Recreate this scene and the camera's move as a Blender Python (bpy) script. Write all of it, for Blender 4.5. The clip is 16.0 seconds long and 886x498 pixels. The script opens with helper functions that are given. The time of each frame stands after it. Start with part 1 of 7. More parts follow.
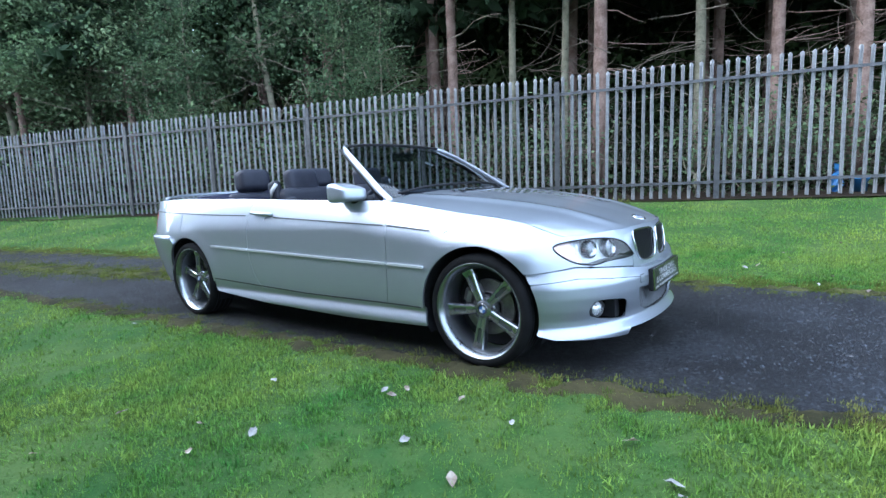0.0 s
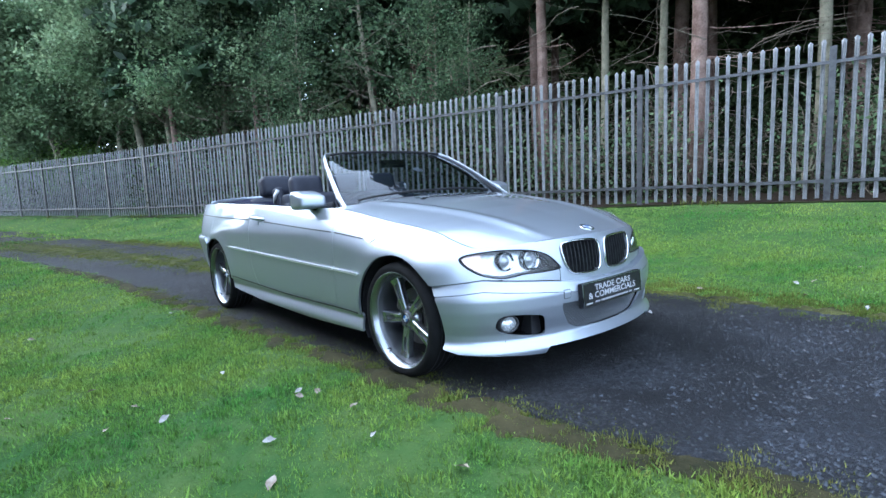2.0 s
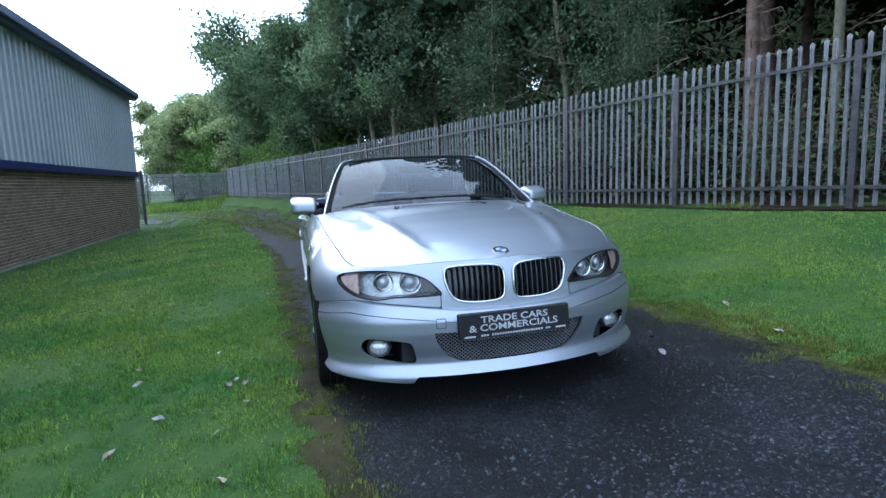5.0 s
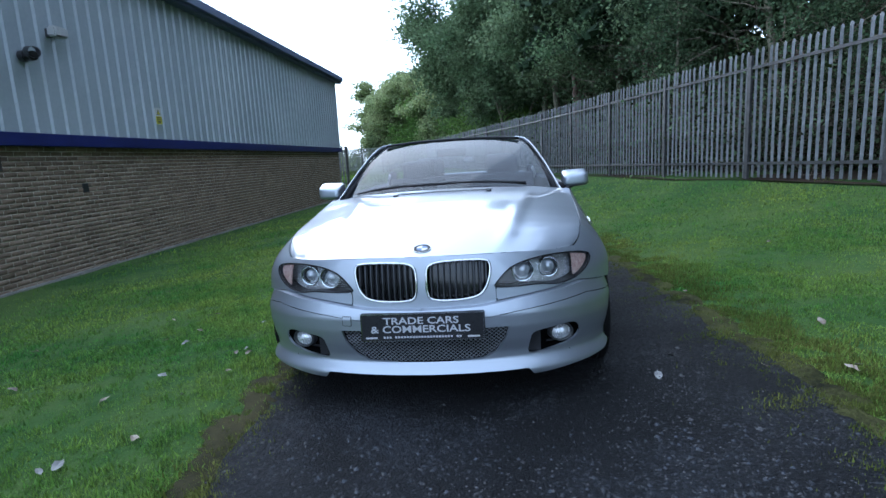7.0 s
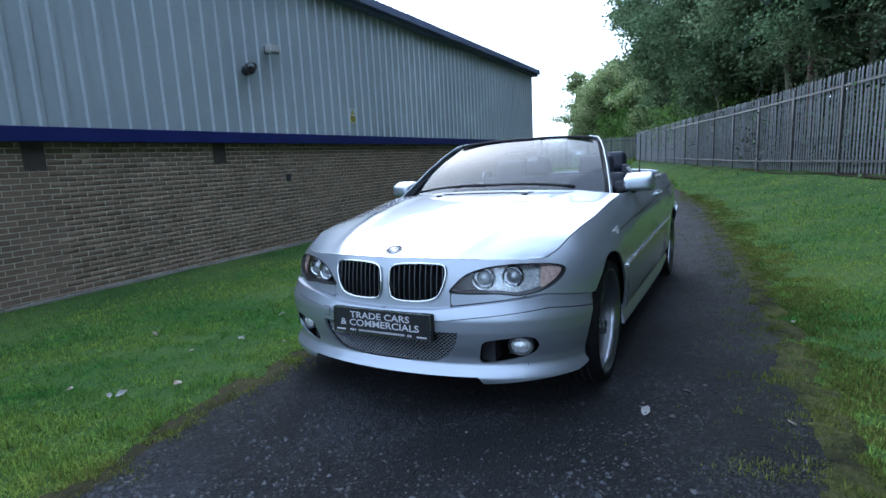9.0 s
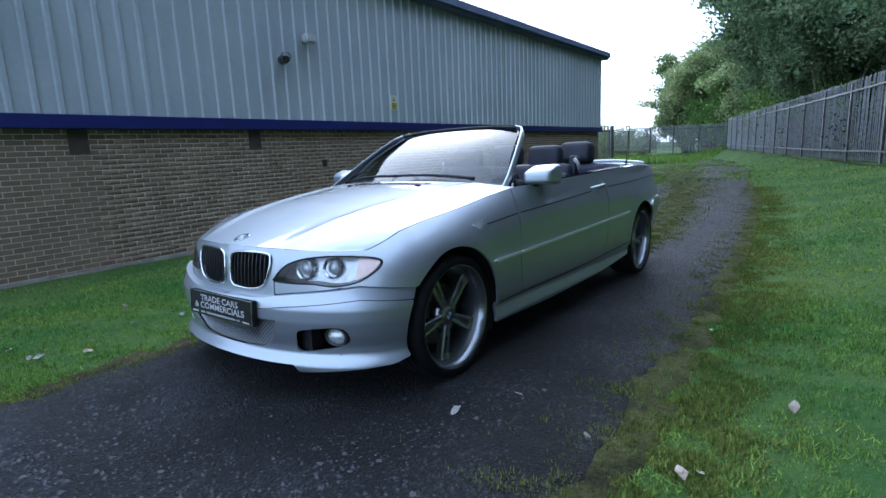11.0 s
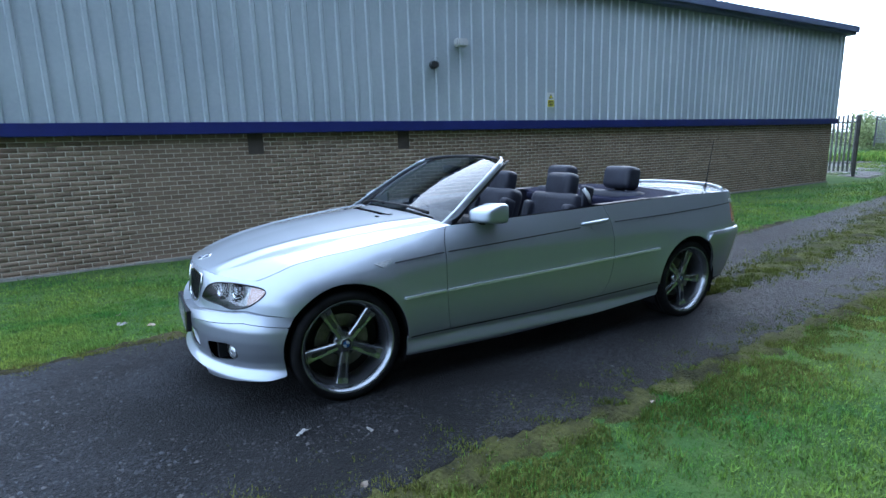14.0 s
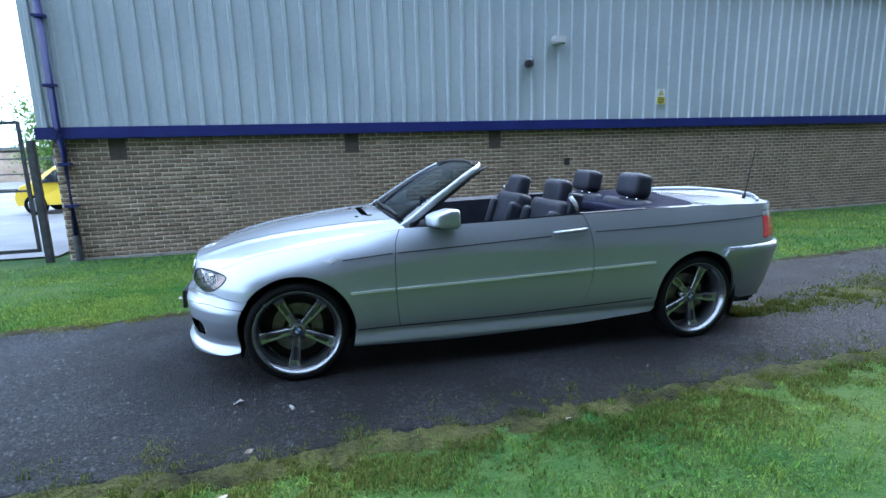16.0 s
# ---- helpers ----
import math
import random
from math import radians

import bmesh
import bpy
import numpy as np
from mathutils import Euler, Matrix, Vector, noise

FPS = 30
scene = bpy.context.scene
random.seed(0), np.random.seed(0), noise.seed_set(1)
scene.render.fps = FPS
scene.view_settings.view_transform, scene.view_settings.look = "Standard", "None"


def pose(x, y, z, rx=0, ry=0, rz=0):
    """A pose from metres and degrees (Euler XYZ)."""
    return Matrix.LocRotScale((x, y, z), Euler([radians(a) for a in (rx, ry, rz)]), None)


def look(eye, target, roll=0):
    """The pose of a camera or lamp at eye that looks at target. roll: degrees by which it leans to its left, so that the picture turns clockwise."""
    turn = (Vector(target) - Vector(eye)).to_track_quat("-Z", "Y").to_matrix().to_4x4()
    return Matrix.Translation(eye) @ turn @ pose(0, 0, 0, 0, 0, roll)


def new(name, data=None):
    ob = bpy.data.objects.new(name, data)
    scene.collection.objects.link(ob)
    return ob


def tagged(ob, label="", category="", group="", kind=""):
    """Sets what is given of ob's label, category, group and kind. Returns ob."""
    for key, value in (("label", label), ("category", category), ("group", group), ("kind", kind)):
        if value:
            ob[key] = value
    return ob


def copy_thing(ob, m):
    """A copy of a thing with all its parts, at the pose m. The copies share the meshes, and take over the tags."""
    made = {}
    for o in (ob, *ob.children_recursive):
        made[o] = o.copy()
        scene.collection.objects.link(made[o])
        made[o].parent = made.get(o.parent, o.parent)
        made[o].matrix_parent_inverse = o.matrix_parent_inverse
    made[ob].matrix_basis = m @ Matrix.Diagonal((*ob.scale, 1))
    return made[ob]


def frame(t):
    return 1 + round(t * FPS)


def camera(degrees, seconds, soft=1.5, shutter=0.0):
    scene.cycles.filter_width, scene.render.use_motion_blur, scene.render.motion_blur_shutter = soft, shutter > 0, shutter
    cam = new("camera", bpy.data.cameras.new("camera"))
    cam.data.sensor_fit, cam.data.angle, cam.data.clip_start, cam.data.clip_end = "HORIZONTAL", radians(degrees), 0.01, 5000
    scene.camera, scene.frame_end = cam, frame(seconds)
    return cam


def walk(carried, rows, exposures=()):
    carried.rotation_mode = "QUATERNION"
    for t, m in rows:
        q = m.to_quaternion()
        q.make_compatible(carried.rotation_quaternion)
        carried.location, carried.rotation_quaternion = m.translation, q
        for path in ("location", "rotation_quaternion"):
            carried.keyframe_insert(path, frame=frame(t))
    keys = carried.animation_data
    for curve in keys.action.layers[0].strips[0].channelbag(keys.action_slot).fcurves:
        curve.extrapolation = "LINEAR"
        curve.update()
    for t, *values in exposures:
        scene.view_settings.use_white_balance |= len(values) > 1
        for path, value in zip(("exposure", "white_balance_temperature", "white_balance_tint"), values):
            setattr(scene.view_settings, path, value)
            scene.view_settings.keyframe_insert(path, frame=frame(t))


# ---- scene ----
cam = camera(79.2, 16.0)
PATH = [
    (0, (1.455, -3.134, 0.972), (0.286, -1.531, 0.72), -1.9),
    (0.5, (1.635, -2.995, 0.982), (0.378, -1.459, 0.732), -2.0),
    (1, (1.858, -2.806, 0.983), (0.465, -1.393, 0.739), -2.1),
    (1.5, (2.04, -2.597, 0.98), (0.578, -1.254, 0.737), -2.2),
    (2, (2.223, -2.416, 0.99), (0.709, -1.132, 0.748), -2.3),
    (2.5, (2.416, -2.2, 1.011), (0.794, -1.055, 0.772), -2.3),
    (3, (2.554, -1.952, 0.996), (0.884, -0.878, 0.759), -2.2),
    (3.5, (2.682, -1.717, 1.039), (0.957, -0.734, 0.802), -2.2),
    (4, (2.823, -1.464, 1.071), (1.015, -0.641, 0.838), -2.1),
    (4.5, (2.86, -1.188, 1.053), (0.991, -0.515, 0.819), -2.0),
    (5, (2.893, -0.922, 1.07), (0.98, -0.401, 0.812), -2.0),
    (5.2, (2.913, -0.801, 1.068), (0.978, -0.367, 0.807), -2.0),
    (7.3, (2.837, 0.527, 1.128), (0.89, 0.217, 0.786), -3.1),
    (7.5, (2.794, 0.638, 1.123), (0.857, 0.274, 0.782), -3.1),
    (8, (2.733, 0.886, 1.127), (0.843, 0.328, 0.787), -3.0),
    (8.5, (2.696, 1.137, 1.147), (0.908, 0.304, 0.814), -2.8),
    (8.7, (2.661, 1.233, 1.142), (0.9, 0.344, 0.811), -2.8),
    (10.8, (2.065, 2.228, 1.112), (0.502, 1.032, 0.756), -2.3),
    (11, (1.987, 2.329, 1.112), (0.437, 1.119, 0.746), -2.3),
    (11.5, (1.823, 2.578, 1.153), (0.352, 1.279, 0.768), -2.2),
    (12, (1.647, 2.775, 1.201), (0.268, 1.379, 0.813), -2.0),
    (12.5, (1.508, 2.942, 1.267), (0.222, 1.461, 0.879), -1.8),
    (13, (1.317, 3.122, 1.294), (0.176, 1.526, 0.908), -1.7),
    (13.5, (1.087, 3.253, 1.322), (0.036, 1.596, 0.935), -1.6),
    (14, (0.864, 3.415, 1.356), (-0.099, 1.706, 0.965), -1.7),
    (14.5, (0.617, 3.593, 1.36), (-0.22, 1.819, 0.972), -1.8),
    (15, (0.371, 3.716, 1.344), (-0.394, 1.91, 0.952), -1.6),
    (15.5, (0.148, 3.842, 1.371), (-0.539, 2.005, 0.978), -1.6),
    (16, (-0.102, 3.959, 1.391), (-0.586, 2.058, 1.001), -1.5),
]
walk(cam, [(t, look(eye, target, roll)) for t, eye, target, roll in PATH],
     exposures=[(0, 1.35, 5250, 8), (2, 1.34, 5250, 8), (3.5, 1.24, 5250, 8), (5, 0.6, 5200, 8), (8, 0.33, 5150, 8), (11, 0.42, 5100, 8), (13, 0.60, 5100, 8), (14, 0.88, 5120, 8), (16, 1.3, 5150, 8)])

# ---- world and light ----
world = bpy.data.worlds.new("world")
scene.world = world
world.use_nodes = True
wn = world.node_tree.nodes
sky = wn.new("ShaderNodeTexSky")
sky.sky_type, sky.sun_disc = "NISHITA", False
sky.sun_elevation, sky.sun_rotation = radians(37), radians(227.4)
sky.air_density, sky.dust_density, sky.ozone_density = 1.0, 3.5, 1.0
veil = wn.new("ShaderNodeMix")
veil.data_type = "RGBA"
veil.inputs[0].default_value = 0.5
veil.inputs[7].default_value = (17.5, 19.0, 21.0, 1)
world.node_tree.links.new(sky.outputs[0], veil.inputs[6])
world.node_tree.links.new(veil.outputs[2], wn["Background"].inputs["Color"])
wn["Background"].inputs["Strength"].default_value = 0.155

sun = new("sun", bpy.data.lights.new("sun", "SUN"))
sun.data.energy, sun.data.angle, sun.data.color = 1.05, radians(80), (1.0, 0.96, 0.9)
sun.matrix_world = look((-37, -34, 38), (0, 0, 0))


# ---- materials ----
def material(name, colour, colour2=None, rough=0.6, metal=0.0, scale=6.0, fine=60.0, bump=0.0, bump_scale=None,
             random_tint=0.0, island_tint=0.0, coat=0.0, sheen=0.0, rough_spread=0.1, detail=5.0, transmit=0.0, spec=0.5, through_light=0.0):
    """A Principled material whose colour wanders between two tones at two scales, with fine relief."""
    m = bpy.data.materials.new(name)
    m.use_nodes = True
    n, l = m.node_tree.nodes, m.node_tree.links
    p = n["Principled BSDF"]
    where = n.new("ShaderNodeTexCoord")
    big, small = n.new("ShaderNodeTexNoise"), n.new("ShaderNodeTexNoise")
    big.inputs["Scale"].default_value, big.inputs["Detail"].default_value = scale, detail
    small.inputs["Scale"].default_value, small.inputs["Detail"].default_value = fine, 4.0
    l.new(where.outputs["Object"], big.inputs["Vector"])
    l.new(where.outputs["Object"], small.inputs["Vector"])
    mixed = n.new("ShaderNodeMath")
    mixed.operation = "MULTIPLY_ADD"
    l.new(small.outputs["Fac"], mixed.inputs[0])
    mixed.inputs[1].default_value = 0.45
    l.new(big.outputs["Fac"], mixed.inputs[2])
    ramp = n.new("ShaderNodeValToRGB")
    l.new(mixed.outputs[0], ramp.inputs["Fac"])
    ramp.color_ramp.elements[0].position, ramp.color_ramp.elements[1].position = 0.52, 0.95
    ramp.color_ramp.elements[0].color = (*colour, 1)
    ramp.color_ramp.elements[1].color = (*(colour2 or [c * 1.25 for c in colour]), 1)
    out = ramp.outputs["Color"]
    for amount, kind in ((random_tint, "ShaderNodeObjectInfo"), (island_tint, "ShaderNodeNewGeometry")):
        if amount:
            info = n.new(kind)
            span = n.new("ShaderNodeMapRange")
            span.inputs[3].default_value, span.inputs[4].default_value = 1 - amount, 1 + amount
            l.new(info.outputs["Random" if amount is random_tint and kind == "ShaderNodeObjectInfo" else "Random Per Island"], span.inputs[0])
            tint = n.new("ShaderNodeVectorMath")
            tint.operation = "SCALE"
            l.new(out, tint.inputs[0])
            l.new(span.outputs[0], tint.inputs["Scale"])
            out = tint.outputs[0]
    l.new(out, p.inputs["Base Color"])
    r = n.new("ShaderNodeMapRange")
    r.inputs[3].default_value, r.inputs[4].default_value = max(rough - rough_spread, 0.02), min(rough + rough_spread, 1)
    l.new(small.outputs["Fac"], r.inputs[0])
    l.new(r.outputs[0], p.inputs["Roughness"])
    p.inputs["Metallic"].default_value = metal
    p.inputs["Specular IOR Level"].default_value = spec
    p.inputs["Coat Weight"].default_value, p.inputs["Coat Roughness"].default_value = coat, 0.03
    p.inputs["Sheen Weight"].default_value = sheen
    p.inputs["Transmission Weight"].default_value = transmit
    if bump:
        b = n.new("ShaderNodeBump")
        b.inputs["Strength"].default_value, b.inputs["Distance"].default_value = 1.0, bump
        if bump_scale:
            rough_noise = n.new("ShaderNodeTexNoise")
            rough_noise.inputs["Scale"].default_value, rough_noise.inputs["Detail"].default_value = bump_scale, 6
            l.new(where.outputs["Object"], rough_noise.inputs["Vector"])
            l.new(rough_noise.outputs["Fac"], b.inputs["Height"])
        else:
            l.new(small.outputs["Fac"], b.inputs["Height"])
        l.new(b.outputs[0], p.inputs["Normal"])
    if through_light:
        thin = n.new("ShaderNodeBsdfTranslucent")
        l.new(out, thin.inputs["Color"])
        blend = n.new("ShaderNodeMixShader")
        blend.inputs[0].default_value = through_light
        l.new(p.outputs[0], blend.inputs[1])
        l.new(thin.outputs[0], blend.inputs[2])
        l.new(blend.outputs[0], n["Material Output"].inputs[0])
    return m


def glass(name, tint, rough=0.0, index=1.7):
    m = bpy.data.materials.new(name)
    m.use_nodes = True
    n, l = m.node_tree.nodes, m.node_tree.links
    clear, gloss, blend, fresnel = (n.new("ShaderNodeBsdf" + k) if k in ("Transparent", "Glossy") else n.new("ShaderNode" + k)
                                    for k in ("Transparent", "Glossy", "MixShader", "Fresnel"))
    clear.inputs[0].default_value = (*tint, 1)
    gloss.inputs["Roughness"].default_value = rough
    fresnel.inputs[0].default_value = index
    l.new(fresnel.outputs[0], blend.inputs[0])
    l.new(clear.outputs[0], blend.inputs[1])
    l.new(gloss.outputs[0], blend.inputs[2])
    l.new(blend.outputs[0], n["Material Output"].inputs[0])
    return m


def worn_tarmac():
    """Worn damp tarmac: dark binder, grey chippings standing out of it, stains, and ahead a blotchy paler blue for grit
    and painted sky sheen.
    """
    m = material("tarmac", (0.0055, 0.0055, 0.0065), (0.014, 0.0138, 0.0146), 0.68, scale=0.8, fine=30, spec=0.20, rough_spread=0.14)
    n, l = m.node_tree.nodes, m.node_tree.links
    p = n["Principled BSDF"]
    base = p.inputs["Base Color"].links[0].from_socket
    where = n.new("ShaderNodeTexCoord")
    chips, clods, drift = n.new("ShaderNodeTexVoronoi"), n.new("ShaderNodeTexNoise"), n.new("ShaderNodeTexNoise")
    chips.inputs["Scale"].default_value, chips.inputs["Randomness"].default_value = 85, 1.0
    clods.inputs["Scale"].default_value, clods.inputs["Detail"].default_value = 22, 8
    clods.inputs["Roughness"].default_value = 0.75
    drift.inputs["Scale"].default_value, drift.inputs["Detail"].default_value = 1.7, 5
    for t in (chips, clods, drift):
        l.new(where.outputs["Object"], t.inputs["Vector"])
    pick = n.new("ShaderNodeSeparateColor")
    l.new(chips.outputs["Color"], pick.inputs[0])
    share = n.new("ShaderNodeMapRange")
    share.inputs[1].default_value, share.inputs[2].default_value = 0.45, 0.68
    share.inputs[3].default_value, share.inputs[4].default_value = 0.0, 0.55
    l.new(drift.outputs["Fac"], share.inputs[0])
    few = n.new("ShaderNodeMath")
    few.operation = "LESS_THAN"
    l.new(pick.outputs[0], few.inputs[0])
    l.new(share.outputs[0], few.inputs[1])
    stone = n.new("ShaderNodeMix")
    stone.data_type = "RGBA"
    stone.inputs[7].default_value = (0.028, 0.029, 0.033, 1)
    l.new(few.outputs[0], stone.inputs[0])
    l.new(base, stone.inputs[6])
    split = n.new("ShaderNodeSeparateXYZ")
    l.new(where.outputs["Object"], split.inputs[0])
    ahead = n.new("ShaderNodeMath")
    ahead.operation = "MULTIPLY_ADD"
    ahead.inputs[1].default_value = 2.4
    l.new(drift.outputs["Fac"], ahead.inputs[0])
    l.new(split.outputs[0], ahead.inputs[2])
    # Towards +x the colour turns paler and bluer: grit, with sky sheen painted in.
    sheen_ahead = n.new("ShaderNodeMapRange")
    sheen_ahead.inputs[1].default_value, sheen_ahead.inputs[2].default_value, sheen_ahead.inputs[4].default_value = 1.9, 3.7, 1.0
    l.new(ahead.outputs[0], sheen_ahead.inputs[0])
    grit_sheen = n.new("ShaderNodeMix")
    grit_sheen.data_type = "RGBA"
    grit_sheen.inputs[7].default_value = (0.027, 0.030, 0.038, 1)
    blotch = n.new("ShaderNodeMapRange")
    blotch.inputs[1].default_value, blotch.inputs[2].default_value, blotch.inputs[3].default_value = 0.40, 0.62, 0.25
    l.new(clods.outputs["Fac"], blotch.inputs[0])
    both_ways = n.new("ShaderNodeMath")
    both_ways.operation = "MULTIPLY"
    l.new(sheen_ahead.outputs[0], both_ways.inputs[0])
    l.new(blotch.outputs[0], both_ways.inputs[1])
    l.new(both_ways.outputs[0], grit_sheen.inputs[0])
    l.new(stone.outputs[2], grit_sheen.inputs[6])
    l.new(grit_sheen.outputs[2], p.inputs["Base Color"])
    tall = n.new("ShaderNodeMath")
    tall.operation = "MULTIPLY_ADD"
    tall.inputs[1].default_value = -0.35
    l.new(chips.outputs["Distance"], tall.inputs[0])
    l.new(clods.outputs["Fac"], tall.inputs[2])
    b = n.new("ShaderNodeBump")
    b.inputs["Strength"].default_value, b.inputs["Distance"].default_value = 1.0, 0.03
    l.new(tall.outputs[0], b.inputs["Height"])
    l.new(b.outputs[0], p.inputs["Normal"])
    return m


grass_ground = material("grass_ground", (0.022, 0.062, 0.014), (0.070, 0.105, 0.028), 0.95, scale=0.9, fine=9, bump=0.02, bump_scale=40, spec=0.1)
grass_blade = material("grass_blade", (0.048, 0.150, 0.026), (0.205, 0.262, 0.046), 0.75, scale=0.75, fine=5.5, island_tint=0.6, through_light=0.35, spec=0.2)
moss_blade = material("moss_blade", (0.060, 0.088, 0.014), (0.150, 0.155, 0.040), 0.85, scale=0.8, fine=5, island_tint=0.35, through_light=0.25, spec=0.15)
tarmac = worn_tarmac()
moss_soil = material("moss_soil", (0.016, 0.016, 0.008), (0.050, 0.044, 0.020), 0.95, scale=3.0, fine=30, bump=0.012, bump_scale=45, spec=0.1)
moss_green = material("moss_green", (0.014, 0.014, 0.008), (0.085, 0.088, 0.028), 0.95, scale=3.5, fine=38, bump=0.03, bump_scale=55, spec=0.1)
stone_grey = material("stone_grey", (0.018, 0.018, 0.02), (0.062, 0.06, 0.062), 0.75, scale=30, fine=150, island_tint=0.6)
stone_light = material("stone_light", (0.013, 0.0145, 0.018), (0.036, 0.040, 0.050), 0.5, scale=30, fine=150, island_tint=0.5, spec=0.32)
concrete = material("concrete", (0.16, 0.15, 0.135), (0.28, 0.265, 0.24), 0.95, scale=3, fine=60, bump=0.004, spec=0.2)
cladding_paint = material("cladding_paint", (0.30, 0.335, 0.36), (0.375, 0.41, 0.43), 0.42, scale=0.5, fine=14, coat=0.0, spec=0.5)
band_paint = material("band_paint", (0.0075, 0.0105, 0.0825), (0.0135, 0.018, 0.12), 0.4, scale=2, fine=40)
fascia_paint = material("fascia_paint", (0.085, 0.10, 0.19), (0.125, 0.145, 0.24), 0.45, scale=2, fine=40)
brick_clay = material("brick_clay", (0.135, 0.096, 0.066), (0.215, 0.158, 0.112), 0.9, scale=2.2, fine=70, bump=0.003, random_tint=0.2, spec=0.2)
brick_clay_rest = material("brick_clay_rest", (0.135, 0.096, 0.066), (0.215, 0.158, 0.112), 0.9, scale=2.2, fine=70, bump=0.003, island_tint=0.2, spec=0.2)
mortar = material("mortar", (0.42, 0.37, 0.30), (0.56, 0.50, 0.41), 0.95, scale=3, fine=60, bump=0.003, spec=0.2)
infill_dark = material("infill_dark", (0.045, 0.036, 0.03), (0.066, 0.054, 0.045), 0.9, scale=8, fine=60, spec=0.2)
galvanised = material("galvanised", (0.130, 0.131, 0.135), (0.245, 0.245, 0.246), 0.52, metal=0.4, scale=9, fine=40, random_tint=0.16, rough_spread=0.15)
galvanised_rest = material("galvanised_rest", (0.130, 0.131, 0.135), (0.245, 0.245, 0.246), 0.52, metal=0.4, scale=9, fine=40, island_tint=0.16, rough_spread=0.15)
rail_steel = material("rail_steel", (0.040, 0.040, 0.042), (0.085, 0.085, 0.086), 0.5, metal=0.6, scale=9, fine=40, random_tint=0.12)
bark_pine = material("bark_pine", (0.100, 0.063, 0.049), (0.225, 0.160, 0.130), 0.95, scale=4, fine=26, bump=0.02, bump_scale=24, spec=0.15)
bark_grey = material("bark_grey", (0.100, 0.094, 0.062), (0.215, 0.195, 0.140), 0.95, scale=5, fine=40, bump=0.012, bump_scale=30, spec=0.15)
twig_bark = material("twig_bark", (0.085, 0.068, 0.050), (0.20, 0.165, 0.125), 0.95, scale=8, fine=60, spec=0.15)
leaf_green = material("leaf_green", (0.072, 0.125, 0.058), (0.190, 0.245, 0.130), 0.7, scale=0.5, fine=4, island_tint=0.5, through_light=0.42, spec=0.15)
leaf_mid = material("leaf_mid", (0.032, 0.066, 0.030), (0.105, 0.145, 0.072), 0.7, scale=0.5, fine=4, island_tint=0.5, through_light=0.3, spec=0.15)
leaf_bright = material("leaf_bright", (0.070, 0.150, 0.026), (0.165, 0.265, 0.055), 0.55, scale=0.5, fine=4, island_tint=0.4, through_light=0.4, spec=0.35)
# Leaf tone kept very dark: the shade inside the wood is put into it.
leaf_shade_dark = material("leaf_shade_dark", (0.015, 0.024, 0.009), (0.038, 0.050, 0.019), 0.8, scale=0.4, fine=4, island_tint=0.45, through_light=0.15, spec=0.08)
needle_green = material("needle_green", (0.018, 0.037, 0.016), (0.042, 0.07, 0.032), 0.7, scale=0.5, fine=5, island_tint=0.4, through_light=0.15, spec=0.3)
dead_leaf = material("dead_leaf", (0.126, 0.091, 0.063), (0.294, 0.252, 0.21), 0.8, scale=12, fine=80, random_tint=0.4)
pale_leaf = material("pale_leaf", (0.17, 0.165, 0.158), (0.28, 0.272, 0.258), 0.75, scale=12, fine=80, random_tint=0.15)
forest_soil = material("forest_soil", (0.018, 0.0132, 0.0084), (0.042, 0.03, 0.0192), 0.95, scale=3, fine=30, bump=0.03, bump_scale=14, spec=0.1)
# Leaf colour lightened to carry the backlight and haze at the lane's far end.
leaf_backlit = material("leaf_backlit", (0.17, 0.225, 0.095), (0.33, 0.37, 0.17), 0.6, scale=0.5, fine=4, island_tint=0.4, through_light=0.5, spec=0.3)
blue_plastic = material("blue_plastic", (0.03, 0.13, 0.32), (0.05, 0.19, 0.42), 0.45, scale=8, fine=60)
white_plastic = material("white_plastic", (0.3575, 0.364, 0.364), (0.442, 0.442, 0.4355), 0.45, scale=8, fine=60)
black_plastic = material("black_plastic", (0.012, 0.012, 0.013), (0.022, 0.022, 0.023), 0.45, scale=20, fine=200)
steel_dark = material("steel_dark", (0.05, 0.05, 0.055), (0.10, 0.10, 0.11), 0.5, metal=0.6, scale=8, fine=60)
sign_yellow = material("sign_yellow", (0.434, 0.385, 0.021), (0.49, 0.441, 0.042), 0.4, scale=12, fine=60)
sign_white = material("sign_white", (0.504, 0.511, 0.49), (0.56, 0.56, 0.546), 0.4, scale=12, fine=60)
sign_black = material("sign_black", (0.02, 0.02, 0.02), (0.03, 0.03, 0.03), 0.45, scale=12, fine=60)


# ---- helpers for meshes ----
def link_mesh(name, bm, mat, parent=None, label="", smooth=False):
    me = bpy.data.meshes.new(name)
    bm.to_mesh(me)
    bm.free()
    me.materials.append(mat)
    if smooth:
        me.shade_smooth()
    ob = new(name, me)
    if parent:
        ob.parent = parent
    return tagged(ob, label)


def part(name, bm, mat, parent, label="", smooth=False):
    return link_mesh(name, bm, mat, parent, label, smooth)


def thing(name, at, label, category, group="", kind="", turn=None):
    ob = new(name)
    ob.matrix_world = turn if turn is not None else pose(*at)
    return tagged(ob, label, category, group, kind)


